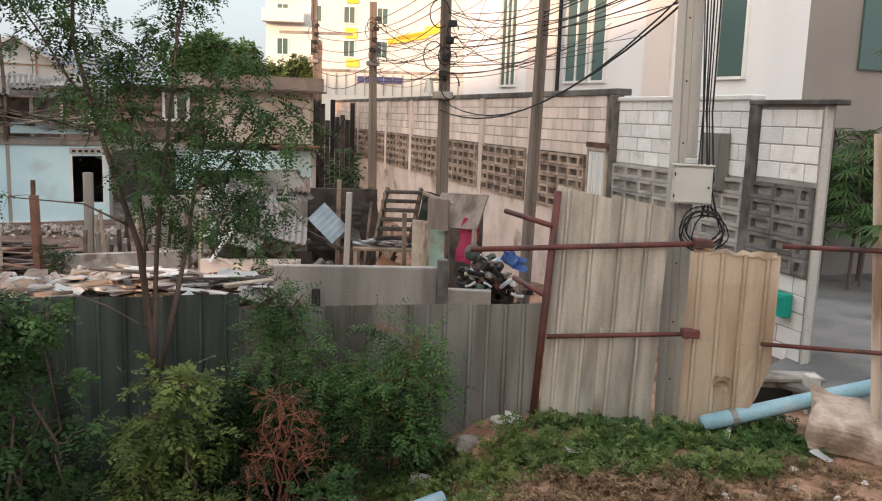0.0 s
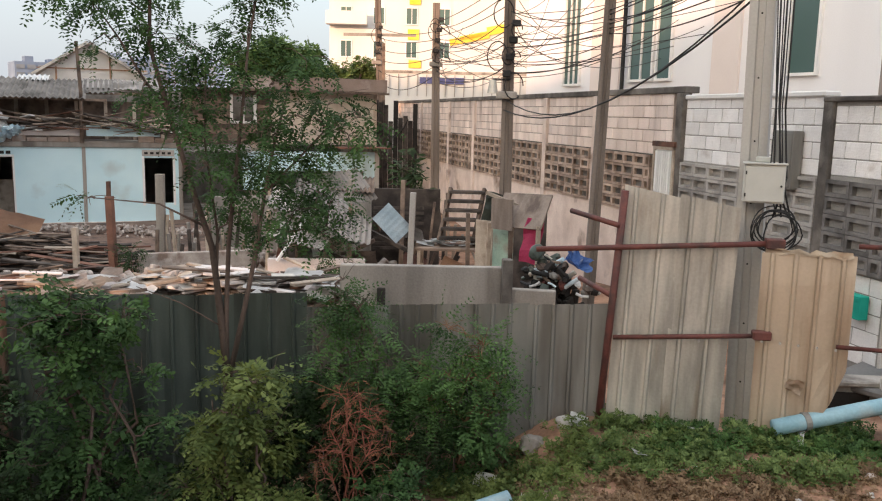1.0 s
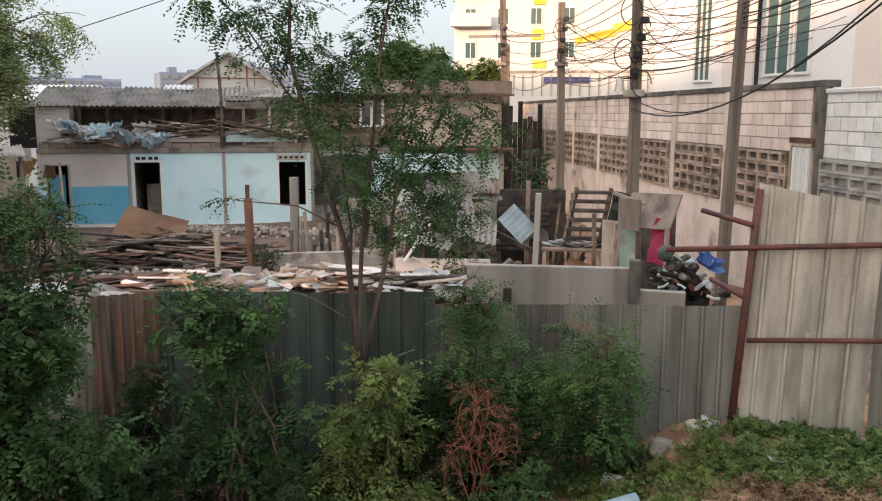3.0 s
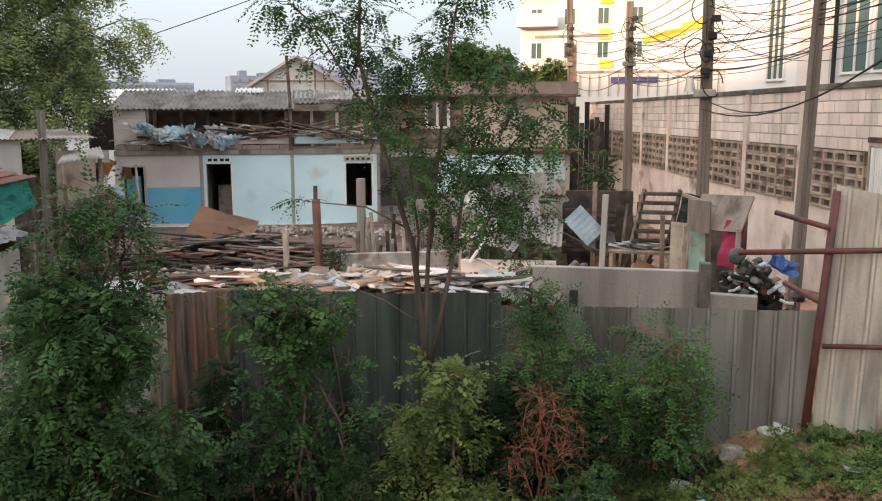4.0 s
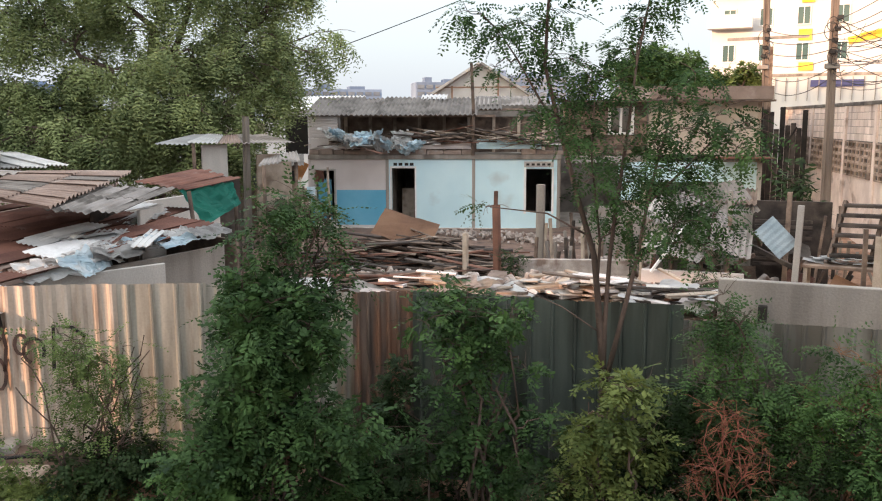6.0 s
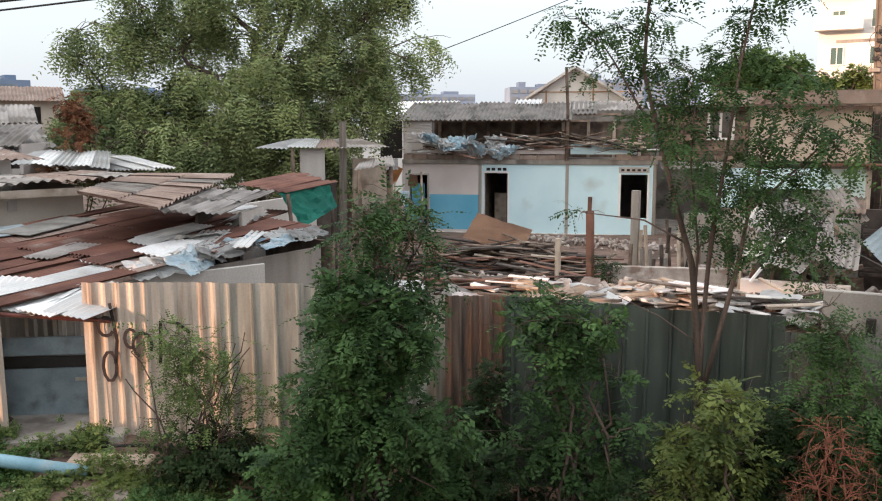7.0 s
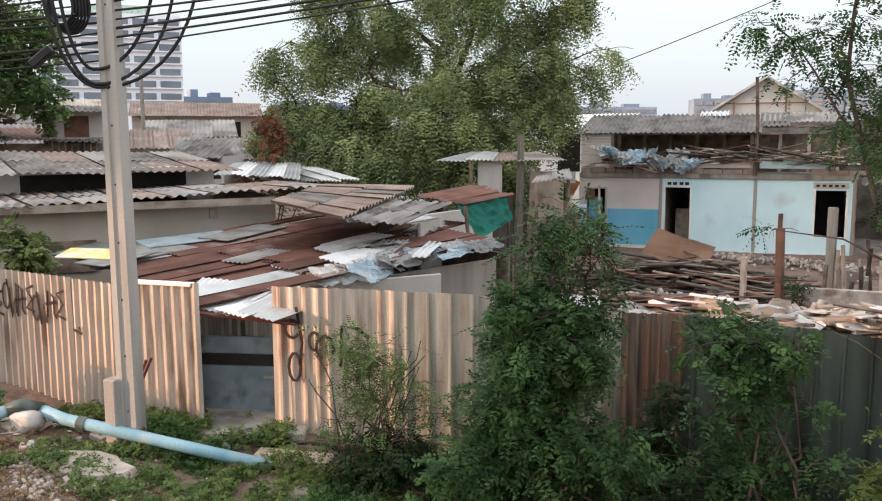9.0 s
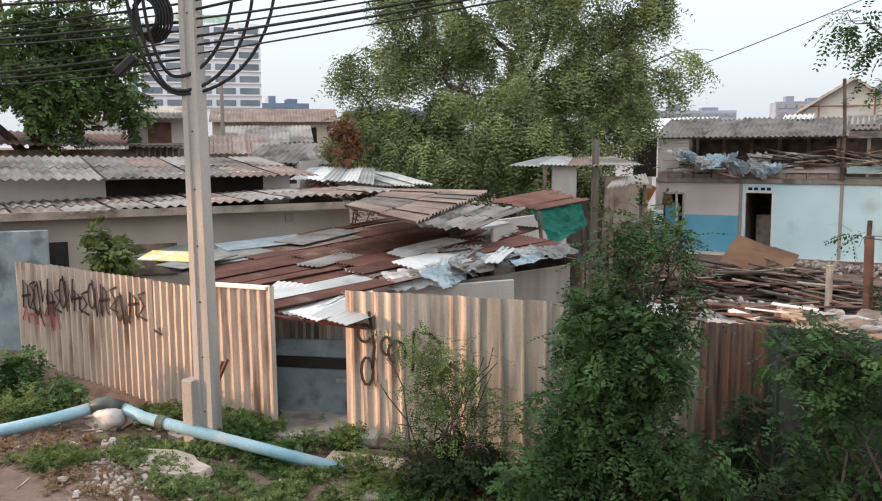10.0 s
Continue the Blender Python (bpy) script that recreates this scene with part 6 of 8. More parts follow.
sheet_roof("low_white_roof", ((-17.7, 9.25, 2.08), (-16.75, 10.85, 1.95), (-18.4, 12.0, 2.2), (-19.2, 10.6, 2.26)), 5, 1, [ZINC, TARPW, ZINC], "pale zinc roof beside the big tree", 0.1, 0.014, 0.01, 32, jitter=2)
up_h = empty("upper_house", along((-22.9, 7.3), (-22.4, 8.9), 0), "brown upper storey with a slatted railing", "house")
part("wall", box(bmesh.new(), (0, 0.3, -0.4), (1.7, 0.4, 3.6)), PINKW, up_h)
part("doorway", box(bmesh.new(), (0.5, 0.27, 2.6), (1.1, 0.3, 3.45)), WOODR, up_h)
part("railing", box(bmesh.new(), (0, -0.2, 2.85), (1.7, -0.16, 2.9)), CONC, up_h)
part("floor_edge", box(bmesh.new(), (0, -0.22, 2.35), (1.7, 0.3, 2.45)), WOODP, up_h)
for k in range(12):
    part("baluster", box(bmesh.new(), (0.02 + 0.15 * k, -0.19, 2.45), (0.06 + 0.15 * k, -0.17, 2.85)), CONC, up_h)
part("eave", wavy(2.1, 1.2, 0.14, 0.018, 0.01, 35), FIBROD, up_h, m=pose(-0.2, -0.5, 3.55, 8, 0, 0))
# roofs further back
sheet_roof("back_roof", ((-15.9, 2.0, 2.28), (-15.5, 8.6, 2.22), (-18.9, 9.0, 2.5), (-19.2, 2.6, 2.62)), 8, 2, [FIBROD, FIBROB, FIBRO], "old brown corrugated roof of a back house", 0.16, 0.02, 0.006, 5)
bk = empty("back_house", Matrix.Identity(4), "grey-blue back house with washing at the window", "house")
part("wall", box(bmesh.new(), (0, 0, 0), (6.4, 0.1, 2.8), m=along((-16.6, 2.0), (-16.2, 8.4), -0.5)), WHITEP, bk)
# openings are flat slabs with the inner shade in their colour
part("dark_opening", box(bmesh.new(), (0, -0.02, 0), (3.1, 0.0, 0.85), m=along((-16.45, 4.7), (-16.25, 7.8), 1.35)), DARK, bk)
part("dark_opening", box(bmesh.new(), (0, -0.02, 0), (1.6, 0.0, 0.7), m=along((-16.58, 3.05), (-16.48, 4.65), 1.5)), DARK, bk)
part("curtain", box(bmesh.new(), (0, -0.05, 0), (0.45, -0.02, 0.3), m=along((-16.56, 3.87), (-16.53, 4.3), 1.87)), mat("cyan_cloth", (0.08, 0.38, 0.46), (0.12, 0.46, 0.54), None, bump=0.1), bk)
part("shutter", box(bmesh.new(), (0, -0.02, 0), (0.5, 0.0, 0.9), m=along((-16.6, 2.5), (-16.57, 3.0), 1.3)), STEELB, bk)
sheet_roof("small_gable_roof", ((-20.9, 9.9, 2.3), (-20.6, 11.95, 2.32), (-22.2, 12.4, 2.85), (-22.4, 10.6, 2.85)), 4, 1, [FIBRO], "small grey gabled roof", 0.16, 0.02, 0.003, 6)
sg = empty("small_house", Matrix.Identity(4), "small house with a pale gable", "house")
bm = bmesh.new()
vs = [bm.verts.new(p) for p in ((-20.75, 12.0, 1.2), (-23.2, 12.9, 1.2), (-23.2, 12.9, 2.25), (-22.2, 12.5, 2.8), (-20.75, 12.0, 2.25))]
bm.faces.new(vs)
bmesh.ops.solidify(bm, geom=bm.faces[:], thickness=0.1)
part("gable_wall", bm, BEIGE, sg)
sheet_roof("metal_roof", ((-17.5, 10.6, 1.85), (-16.9, 12.6, 1.86), (-20.9, 13.4, 2.2), (-21.2, 11.0, 2.2)), 4, 1, [ZINC, TARPW], "pale metal sheet roof", 0.09, 0.02, 0.01, 7)
sheet_roof("rear_roof", ((-22.5, 3.0, 2.9), (-22.3, 8.5, 2.8), (-26, 9.5, 3.1), (-26.5, 3.0, 3.3)), 5, 1, [FIBROD, RUST], "dark rusty roof behind the alley", 0.16, 0.02, 0.01, 8)
slab("rear_wall", (-22.9, 2.8), (-22.6, 9.0), -0.4, 2.75, 0.1, WOOD, "dark timber wall of a rear shack")
for i, (x0, y0, w, z, h, mt, wm) in enumerate(((-30, 9.5, 2.6, 2.7, 0.7, FIBRO, BEIGE), (-28, 12.5, 2.4, 2.6, 0.6, FIBROB, WHITEP), (-33, 16.5, 3.5, 3.0, 0.7, FIBRO, CONCW), (-38, 13.5, 4, 3.6, 0.8, FIBROD, WHITEP), (-45, 23, 7, 4.2, 0.8, FIBROB, BEIGE), (-52, 17, 7, 4.4, 0.9, BEIGE, PEACH), (-25, 24, 3, 2.2, 0.5, ZINC, WHITEP), (-19.5, 19.0, 2.2, 1.75, 0.4, TARPW, WHITEP), (-31, 30, 6, 3.0, 0.9, FIBRO, WHITEP), (-26, 34, 5, 3.4, 0.7, TARPW, WHITEP))):
    yaw = math.degrees(math.atan2(y0, x0)) + 90
    hm = pose(x0, y0, 0, 0, 0, math.degrees(math.atan2(-x0, y0)) + 0)
    hs_ = empty("distant_house", hm, "low distant house with a weathered roof", "house", "distant low houses")
    part("wall", wall_open(-w / 2, w / 2, -0.5, z, [(-w * 0.3, -w * 0.08, 1.2, z - 0.35), (w * 0.12, w * 0.34, 1.2, z - 0.35)], 0.0, 0.1), wm, hs_)
    # near-black back wall puts the rooms' shade behind the windows
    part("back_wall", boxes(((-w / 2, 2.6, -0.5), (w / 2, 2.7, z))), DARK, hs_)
    for k in range(4):
        part("roof_sheet", wavy(w / 4 + 0.12, 2.4, 0.18, 0.03, 0.01, 600 + i * 4 + k), mt, hs_, m=pose(-w / 2 - 0.15 + k * (w / 4 + 0.04), -0.5, z - 0.05 + 0.01 * (k % 2), math.degrees(math.atan2(h, 2.2)), 0, 0))

# alley between the shacks and the house
slab("alley_wall", (-20.0, 19.3), (-18.0, 20.6), -0.6, 1.7, 0.1, CONCW, "pale wall at the head of the alley")
for i in range(16):
    r_ = random.Random(700 + i)
    x, y = -14.6 + r_.uniform(-0.9, 1.0), 17.5 + r_.uniform(-1.5, 2.0)
    stick((x, y, -0.6), (x + r_.uniform(-0.1, 0.1), y, r_.uniform(0.4, 1.7)), 0.03, r_.choice([WOOD, WOODP, CONC]), "thin post of a rickety alley fence")
for i in range(8):
    r_ = random.Random(720 + i)
    tagged(mesh("hung_laundry", crumple(0.24, 0.34, 0.05, 7, 730 + i, 0.05), [FDARK, PLY, WOOD, STEELB, DARK, WOODP, TARPB, RUST][i], m=pose(-15.4 + i * 0.14, 17.4 + i * 0.2, 0.9 + r_.uniform(-0.2, 0.5), 88, r_.uniform(-10, 10), 45)), "dull cloth hung along the alley", "cloth", "cloths along the alley")

# ---- distance ----
gh = empty("gabled_hall", Matrix.Translation((-20.1, 40.3, 0)) @ Matrix.Rotation(radians(26), 4, "Z"), "white gabled hall with a ribbed roof", "building")
bm = bmesh.new()
vs = [bm.verts.new(p) for p in ((-2.3, 0, 0), (2.6, 0, 0), (2.6, 0, 4.15), (0, 0, 5.7), (-2.3, 0, 4.15))]
bm.faces.new(vs)
bmesh.ops.solidify(bm, geom=bm.faces[:], thickness=0.2)
part("gable_wall", bm, WHITEP, gh)
for sg_, w in ((-1, 2.6), (1, 2.9)):
    bm = bmesh.new()
    ang = math.atan2(1.55, 2.45) * sg_
    box(bm, (0 if sg_ > 0 else -w - 0.3, -0.35, 0), (w + 0.3 if sg_ > 0 else 0, 9, 0.12), m=Matrix.Translation((0, 0, 5.72)) @ Matrix.Rotation(ang, 4, "Y"))
    part("roof", bm, CONCW, gh)
part("frame_line", boxes(((-2.3, -0.05, 4.5), (2.6, 0, 4.56)), ((-1.5, -0.06, 3), (-1.42, -0.01, 4.6)), ((0.9, -0.06, 3), (0.98, -0.01, 5.2))), PLY, gh)
hr = empty("tower_block", Matrix.Translation((-123.2, 42.2, 0)) @ Matrix.Rotation(math.atan2(58 - 42.2, -116.4 + 123.2), 4, "Z"), "white eight-storey tower block with dark window bands", "building")
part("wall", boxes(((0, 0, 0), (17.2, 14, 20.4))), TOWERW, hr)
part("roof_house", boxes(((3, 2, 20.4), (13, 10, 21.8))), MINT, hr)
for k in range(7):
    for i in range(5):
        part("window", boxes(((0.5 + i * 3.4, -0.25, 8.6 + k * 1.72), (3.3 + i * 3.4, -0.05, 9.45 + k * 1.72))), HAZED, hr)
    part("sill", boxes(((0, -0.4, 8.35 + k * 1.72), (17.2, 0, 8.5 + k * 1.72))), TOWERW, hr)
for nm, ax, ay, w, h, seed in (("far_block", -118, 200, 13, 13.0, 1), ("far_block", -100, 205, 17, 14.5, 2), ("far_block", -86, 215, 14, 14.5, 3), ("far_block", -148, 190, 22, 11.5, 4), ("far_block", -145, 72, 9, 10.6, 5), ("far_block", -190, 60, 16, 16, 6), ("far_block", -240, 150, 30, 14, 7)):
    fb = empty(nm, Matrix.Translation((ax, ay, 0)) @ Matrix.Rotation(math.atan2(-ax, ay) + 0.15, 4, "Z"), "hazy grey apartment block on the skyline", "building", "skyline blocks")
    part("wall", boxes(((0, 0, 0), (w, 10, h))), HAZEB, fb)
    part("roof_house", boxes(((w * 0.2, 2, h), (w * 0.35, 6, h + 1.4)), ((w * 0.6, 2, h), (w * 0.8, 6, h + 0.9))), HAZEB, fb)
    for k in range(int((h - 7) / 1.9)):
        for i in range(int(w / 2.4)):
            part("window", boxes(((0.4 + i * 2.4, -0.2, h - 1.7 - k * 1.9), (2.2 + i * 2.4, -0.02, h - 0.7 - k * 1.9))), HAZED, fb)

# ---- overhead cables ----
def cable(pts, r, label="black overhead cable between poles", group="overhead cables"):
    return tagged(mesh("overhead_cable", tube(bmesh.new(), pts, r, 5), BLACK, smooth=True), label, "cable", group)


rc = random.Random(77)
PA, PC, PD, PE, PF = Vector((2.2, 8.1, 0)), Vector((1.3, 12.1, 0)), Vector((-0.05, 16.1, 0)), Vector((-2.2, 26, 0)), Vector((-5.0, 32.7, 0))
for i in range(6):
    cable(sag(PA + Vector((0, 0, 3.95 + 0.12 * i)), PC + Vector((0, 0, 3.95 + 0.06 * i)), rc.uniform(0.02, 0.15)), 0.008)
for i in range(6):
    cable(sag(PC + Vector((0, 0, 3.7 + 0.12 * i)), PD + Vector((0, 0, 3.6 + 0.22 * i)), rc.uniform(0.02, 0.2)), 0.008)
for i in range(9):
    cable(sag(PD + Vector((0, 0, 3.5 + 0.22 * i)), PE + Vector((0, 0, 3.9 + 0.2 * i)), rc.uniform(0.05, 0.35)), 0.009)
for i in range(6):
    cable(sag(PE + Vector((0, 0, 4.0 + 0.25 * i)), PF + Vector((0, 0, 4.0 + 0.4 * i)), rc.uniform(0.1, 0.5)), 0.011)
for i in range(22):
    a = PD + Vector((0, 0, rc.uniform(3.4, 5.2)))
    b = Vector((rc.uniform(0.6, 5.0), rc.uniform(17, 25), rc.uniform(4.2, 6.2)))
    cable(sag(a, b, rc.uniform(0.05, 0.5)), 0.007)
for i in range(18):
    a = PE + Vector((0, 0, rc.uniform(3.6, 5.6)))
    b = Vector((rc.uniform(-3, 2.5), rc.uniform(30, 40), rc.uniform(4.0, 6.5)))
    cable(sag(a, b, rc.uniform(0.05, 0.6)), 0.010)
cable(sag((2.3, 8.0, 4.05), (-0.1, 16.0, 2.9), 0.55), 0.012)
cable(sag((2.3, 8.0, 4.15), (-0.1, 16.0, 3.1), 0.7), 0.010)
cable(sag((-5.1, 32.5, 3.2), (-3.2, 27.5, 2.6), 0.9), 0.02)
# wires over the shacks, gathered on the second pole
PB = Vector((-8.52, 3.2, 0))
for i in range(13):
    z = 3.72 + 0.085 * i
    cable(sag(PB + Vector((0.02, 0, z)), PA + Vector((0, 0, 4.9 + 0.14 * i)), 0.10 + 0.05 * (i % 5), 16), 0.009 + 0.003 * (i % 3))
for i in range(12):
    z = 3.6 + 0.09 * i
    cable(sag(PB + Vector((-0.02, 0, z)), Vector((-24.0, -6.0 + 0.5 * (i % 4), 3.9 + 0.22 * i)), 0.3 + 0.06 * (i % 4), 16), 0.009 + 0.004 * (i % 3))
cable(sag((-17.5, 20.46, 4.28), (-9.64, 28.26, 8.74), 0.12), 0.014)
lp = empty("cable_loops", Matrix.Translation(PB), "big black cable loops hanging on the pole", "cable coil")
for i, (w, lo) in enumerate(((0.6, 3.5), (0.78, 3.36), (0.98, 3.33))):
    pts = []
    for k in range(25):
        a = -0.15 + (math.pi + 0.1) * k / 24
        s = w * math.cos(a) if math.cos(a) > 0 else 0.5 * w * math.cos(a)
        pts.append((0.35 * s, 0.94 * s - 0.16 + 0.02 * i, 4.75 - (4.75 - lo) * math.sin(a) ** 0.9 if math.sin(a) > 0 else 4.75 + 0.5 * abs(a)))
    part("loop", tube(bmesh.new(), pts, 0.017, 7), BLACK, lp, smooth=True)
for i in range(6):
    r0 = 0.13 + 0.012 * i
    pts = [(-0.28 + r0 * math.cos(a * math.tau / 20) * 0.7, -0.35 + 0.02 * i + r0 * 0.7 * math.cos(a * math.tau / 20), 4.1 + r0 * 1.3 * math.sin(a * math.tau / 20)) for a in range(21)]
    part("coil_turn", tube(bmesh.new(), pts, 0.016, 6, cap=False), BLACK, lp, smooth=True)
part("splice_box", box(bmesh.new(), (-0.13, -0.05, -0.04), (0.13, 0.05, 0.05), m=pose(-0.42, -0.5, 3.62, 0, -40, 50), bevel=0.015), BLACK, lp)

# ---- blue water pipes ----
def water_pipe(pts, r, label):
    root = empty("water_pipe", Matrix.Identity(4), label, "pipe", "blue water pipes")
    part("pipe", tube(bmesh.new(), pts, r, 16), PIPEB, root, smooth=True)
    return root


wp = water_pipe([(-7.25, 4.1, -0.42), (-8.1, 3.35, -0.2), (-8.95, 2.7, -0.02), (-9.3, 2.55, 0.05)], 0.062, "faded blue plastic water pipe on the bank")
part("elbow", tube(bmesh.new(), [(-9.22, 2.58, 0.04), (-9.38, 2.45, 0.08), (-9.42, 2.3, 0.05)], 0.078, 14), FDARK, wp, "dark grey elbow", smooth=True)
part("collar", tube(bmesh.new(), [(-8.75, 2.85, -0.06), (-8.82, 2.8, -0.045)], 0.072, 14), FDARK, wp)
part("pipe", tube(bmesh.new(), [(-9.42, 2.32, 0.05), (-9.45, 1.9, 0.0), (-9.5, 0.8, -0.05)], 0.064, 14), PIPEB, wp, smooth=True)
wp2 = water_pipe([(2.42, 7.4, 0.12), (3.3, 7.55, 0.29), (4.3, 7.75, 0.46), (5.2, 7.9, 0.52)], 0.074, "blue plastic water pipe running out of the lane")
part("collar", tube(bmesh.new(), [(2.68, 7.445, 0.170), (2.73, 7.453, 0.180)], 0.085, 14), FGREY, wp2)
wp3 = water_pipe([(-1.6, 6.05, -0.62), (-0.8, 6.35, -0.55), (-0.3, 6.6, -0.5), (0.1, 6.75, -0.4)], 0.09, "half-buried blue plastic water pipe")
sup = tagged(mesh("pipe_bedding", rock((0.2, 0.17, 0.14), 12, 3), CONCW, m=Matrix.Translation((-9.28, 2.45, -0.06)), smooth=True), "pale cement lump under the pipe joint", "cement")

for foot, z0, sd in ((PD, 3.1, 1), (PE, 4.2, 2), (PF, 4.6, 3)):
    bn = empty("cable_bundle", Matrix.Translation(foot), "tangled black cables and clamps on a pole", "cables", "cable bundles")
    r_ = random.Random(sd)
    part("clamp", boxes(((-0.2, -0.2, z0), (0.18, 0.1, z0 + 0.14)), bevel=0.02), CONC, bn)
    for k in range(6):
        rr, ox, oz = r_.uniform(0.08, 0.22), r_.uniform(-0.2, 0.2), r_.uniform(0.1, 1.6)
        part("loop", tube(bmesh.new(), [(ox + rr * math.cos(t * math.tau / 14), -0.16 - 0.02 * k, z0 + oz + rr * 1.4 * math.sin(t * math.tau / 14)) for t in range(13)], 0.012, 5), BLACK, bn)
    for k in range(4):
        part("splice_box", boxes(((-0.1 + 0.05 * k, -0.22, z0 + 0.4 + 0.3 * k), (0.06 + 0.05 * k, -0.13, z0 + 0.52 + 0.3 * k)), bevel=0.015), BLACK, bn)
tagged(mesh("lamp_bucket", tube(bmesh.new(), [(0, 0, 0), (0, 0, 0.12), (0.0, 0, 0.24)], 0.1, 10, 0.06), GALV, m=pose(-0.32, 15.95, 3.2)), "grey metal lamp shade hanging on the pole", "lamp")
stick((-0.32, 15.95, 3.44), (0.0, 16.0, 3.46), 0.015, BLACK, "black lamp bracket on the pole", "lamp_bracket", "bracket")

# ---- plants ----
def spot(x, y, deg):
    """A frame at (x, y) turned so that its x runs across the view from the bank."""
    return np.array([x, y, 0.0]), np.array([math.cos(radians(deg)), math.sin(radians(deg)), 0]), np.array([-math.sin(radians(deg)), math.cos(radians(deg)), 0])


def shrub(name, x, y, deg, z0, wide, low, high, clumps, size, count, material, label, seed, stems=4, depth=0.6, off=0.0, leaf=(0.052, 0.019), rachis=0.2, pairs=6, cat="shrub", bark=None, top=0.75, twig=0.005, loose=0.22, thick=0.022):
    """A many-stemmed shrub: its foliage fills a band from low to high, narrower at the top."""
    count = int(count * 0.68)
    rng = np.random.default_rng(seed)
    base, ux, uy = spot(x, y, deg)
    st, cl = [], []
    for k in range(stems):
        tip = ux * (off + rng.uniform(-0.35, 0.35) * wide) + uy * rng.uniform(-0.2, 0.2) * depth + np.array([0, 0, high - z0 - rng.uniform(0.1, 0.5)])
        st.append((limb_path(rng, ux * rng.uniform(-0.08, 0.08), tip, 0.12, 6), thick, min(0.006, thick * 0.5)))
    for k in range(clumps):
        f = rng.uniform(0, 1)
        half = wide / 2 * (1 - (1 - top) * f) * (0.55 + 0.45 * math.sin(math.pi * min(1, f + 0.25)))
        u = off + rng.uniform(-1, 1) * half
        v = rng.uniform(-0.5, 0.5) * depth
        s = size * rng.uniform(0.6, 1.3)
        cl.append((tuple(ux * u + uy * v + np.array([0, 0, low - z0 + (high - low) * f])), (s, s, s * 0.7)))
    return plant(name, (x, y, z0), st, cl, count, material, label, cat, seed, bark, rachis, leaf, pairs, 0.3, "shrubs along the fence", twig, loose)


BIGLEAF = (0.078, 0.021)
FEATHER = dict(leaf=(0.055, 0.012), rachis=0.32, pairs=8, loose=0.12)
shrub("bush", -4.87, 5.32, 42.5, -1.0, 1.6, -0.85, 1.55, 70, 0.24, 4800, L_DEEP, "dense dark green bush in front of the fence", 11, 7, 0.9, 0.08, BIGLEAF)
shrub("bush_shoot", -4.95, 5.45, 42.5, -0.6, 1.2, 0.95, 2.2, 24, 0.16, 420, L_DEEP, "thin leafy shoots rising out of the bush", 12, 7, 0.5, 0.22, (0.06, 0.016), 0.3, 8, top=0.9, loose=0.14)
shrub("bush", -5.1, 5.0, 45, -0.9, 1.0, -0.75, 0.0, 16, 0.2, 950, L_FRESH, "bright green growth at the bush's foot", 13, 3, 0.5, -0.2, BIGLEAF)
shrub("wispy_shrub", -6.51, 4.67, 54.4, -0.62, 1.9, -0.25, 1.0, 46, 0.19, 900, L_WEED, "wispy olive shrub against the fence", 14, 12, 0.5, 0.12, (0.040, 0.012), 0.2, 7, thick=0.010, twig=0.003, loose=0.14)
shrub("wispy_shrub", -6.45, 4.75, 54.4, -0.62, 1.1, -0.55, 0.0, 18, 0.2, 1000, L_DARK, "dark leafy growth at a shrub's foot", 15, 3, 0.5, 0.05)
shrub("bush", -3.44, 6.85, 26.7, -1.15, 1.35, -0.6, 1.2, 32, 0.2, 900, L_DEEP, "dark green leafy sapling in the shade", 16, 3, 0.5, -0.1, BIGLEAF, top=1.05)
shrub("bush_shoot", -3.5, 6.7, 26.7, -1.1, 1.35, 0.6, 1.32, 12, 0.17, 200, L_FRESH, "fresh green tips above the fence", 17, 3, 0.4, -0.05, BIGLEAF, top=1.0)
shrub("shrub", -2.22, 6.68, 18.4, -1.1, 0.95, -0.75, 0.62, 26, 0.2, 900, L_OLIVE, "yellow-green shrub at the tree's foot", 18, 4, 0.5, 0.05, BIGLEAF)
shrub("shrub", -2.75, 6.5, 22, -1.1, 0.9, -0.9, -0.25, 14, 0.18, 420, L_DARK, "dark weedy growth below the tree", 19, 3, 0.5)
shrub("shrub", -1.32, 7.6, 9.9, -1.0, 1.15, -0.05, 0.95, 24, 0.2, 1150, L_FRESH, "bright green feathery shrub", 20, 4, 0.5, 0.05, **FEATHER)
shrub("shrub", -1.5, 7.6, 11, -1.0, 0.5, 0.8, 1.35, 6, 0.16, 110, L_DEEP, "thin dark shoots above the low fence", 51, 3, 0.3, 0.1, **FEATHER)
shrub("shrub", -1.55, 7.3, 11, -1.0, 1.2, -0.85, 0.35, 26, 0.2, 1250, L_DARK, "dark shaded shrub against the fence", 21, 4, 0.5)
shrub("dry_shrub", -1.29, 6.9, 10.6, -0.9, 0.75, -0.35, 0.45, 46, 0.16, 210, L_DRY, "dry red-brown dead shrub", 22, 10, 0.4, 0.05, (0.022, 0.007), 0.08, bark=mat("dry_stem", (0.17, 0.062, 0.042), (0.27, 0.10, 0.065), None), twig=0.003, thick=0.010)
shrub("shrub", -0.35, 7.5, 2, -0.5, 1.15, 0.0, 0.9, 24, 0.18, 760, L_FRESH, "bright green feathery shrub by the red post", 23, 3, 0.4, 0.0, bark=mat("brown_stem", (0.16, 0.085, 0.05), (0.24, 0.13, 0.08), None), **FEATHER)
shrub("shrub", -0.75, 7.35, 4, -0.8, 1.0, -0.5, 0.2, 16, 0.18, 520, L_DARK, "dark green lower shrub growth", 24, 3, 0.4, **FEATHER)
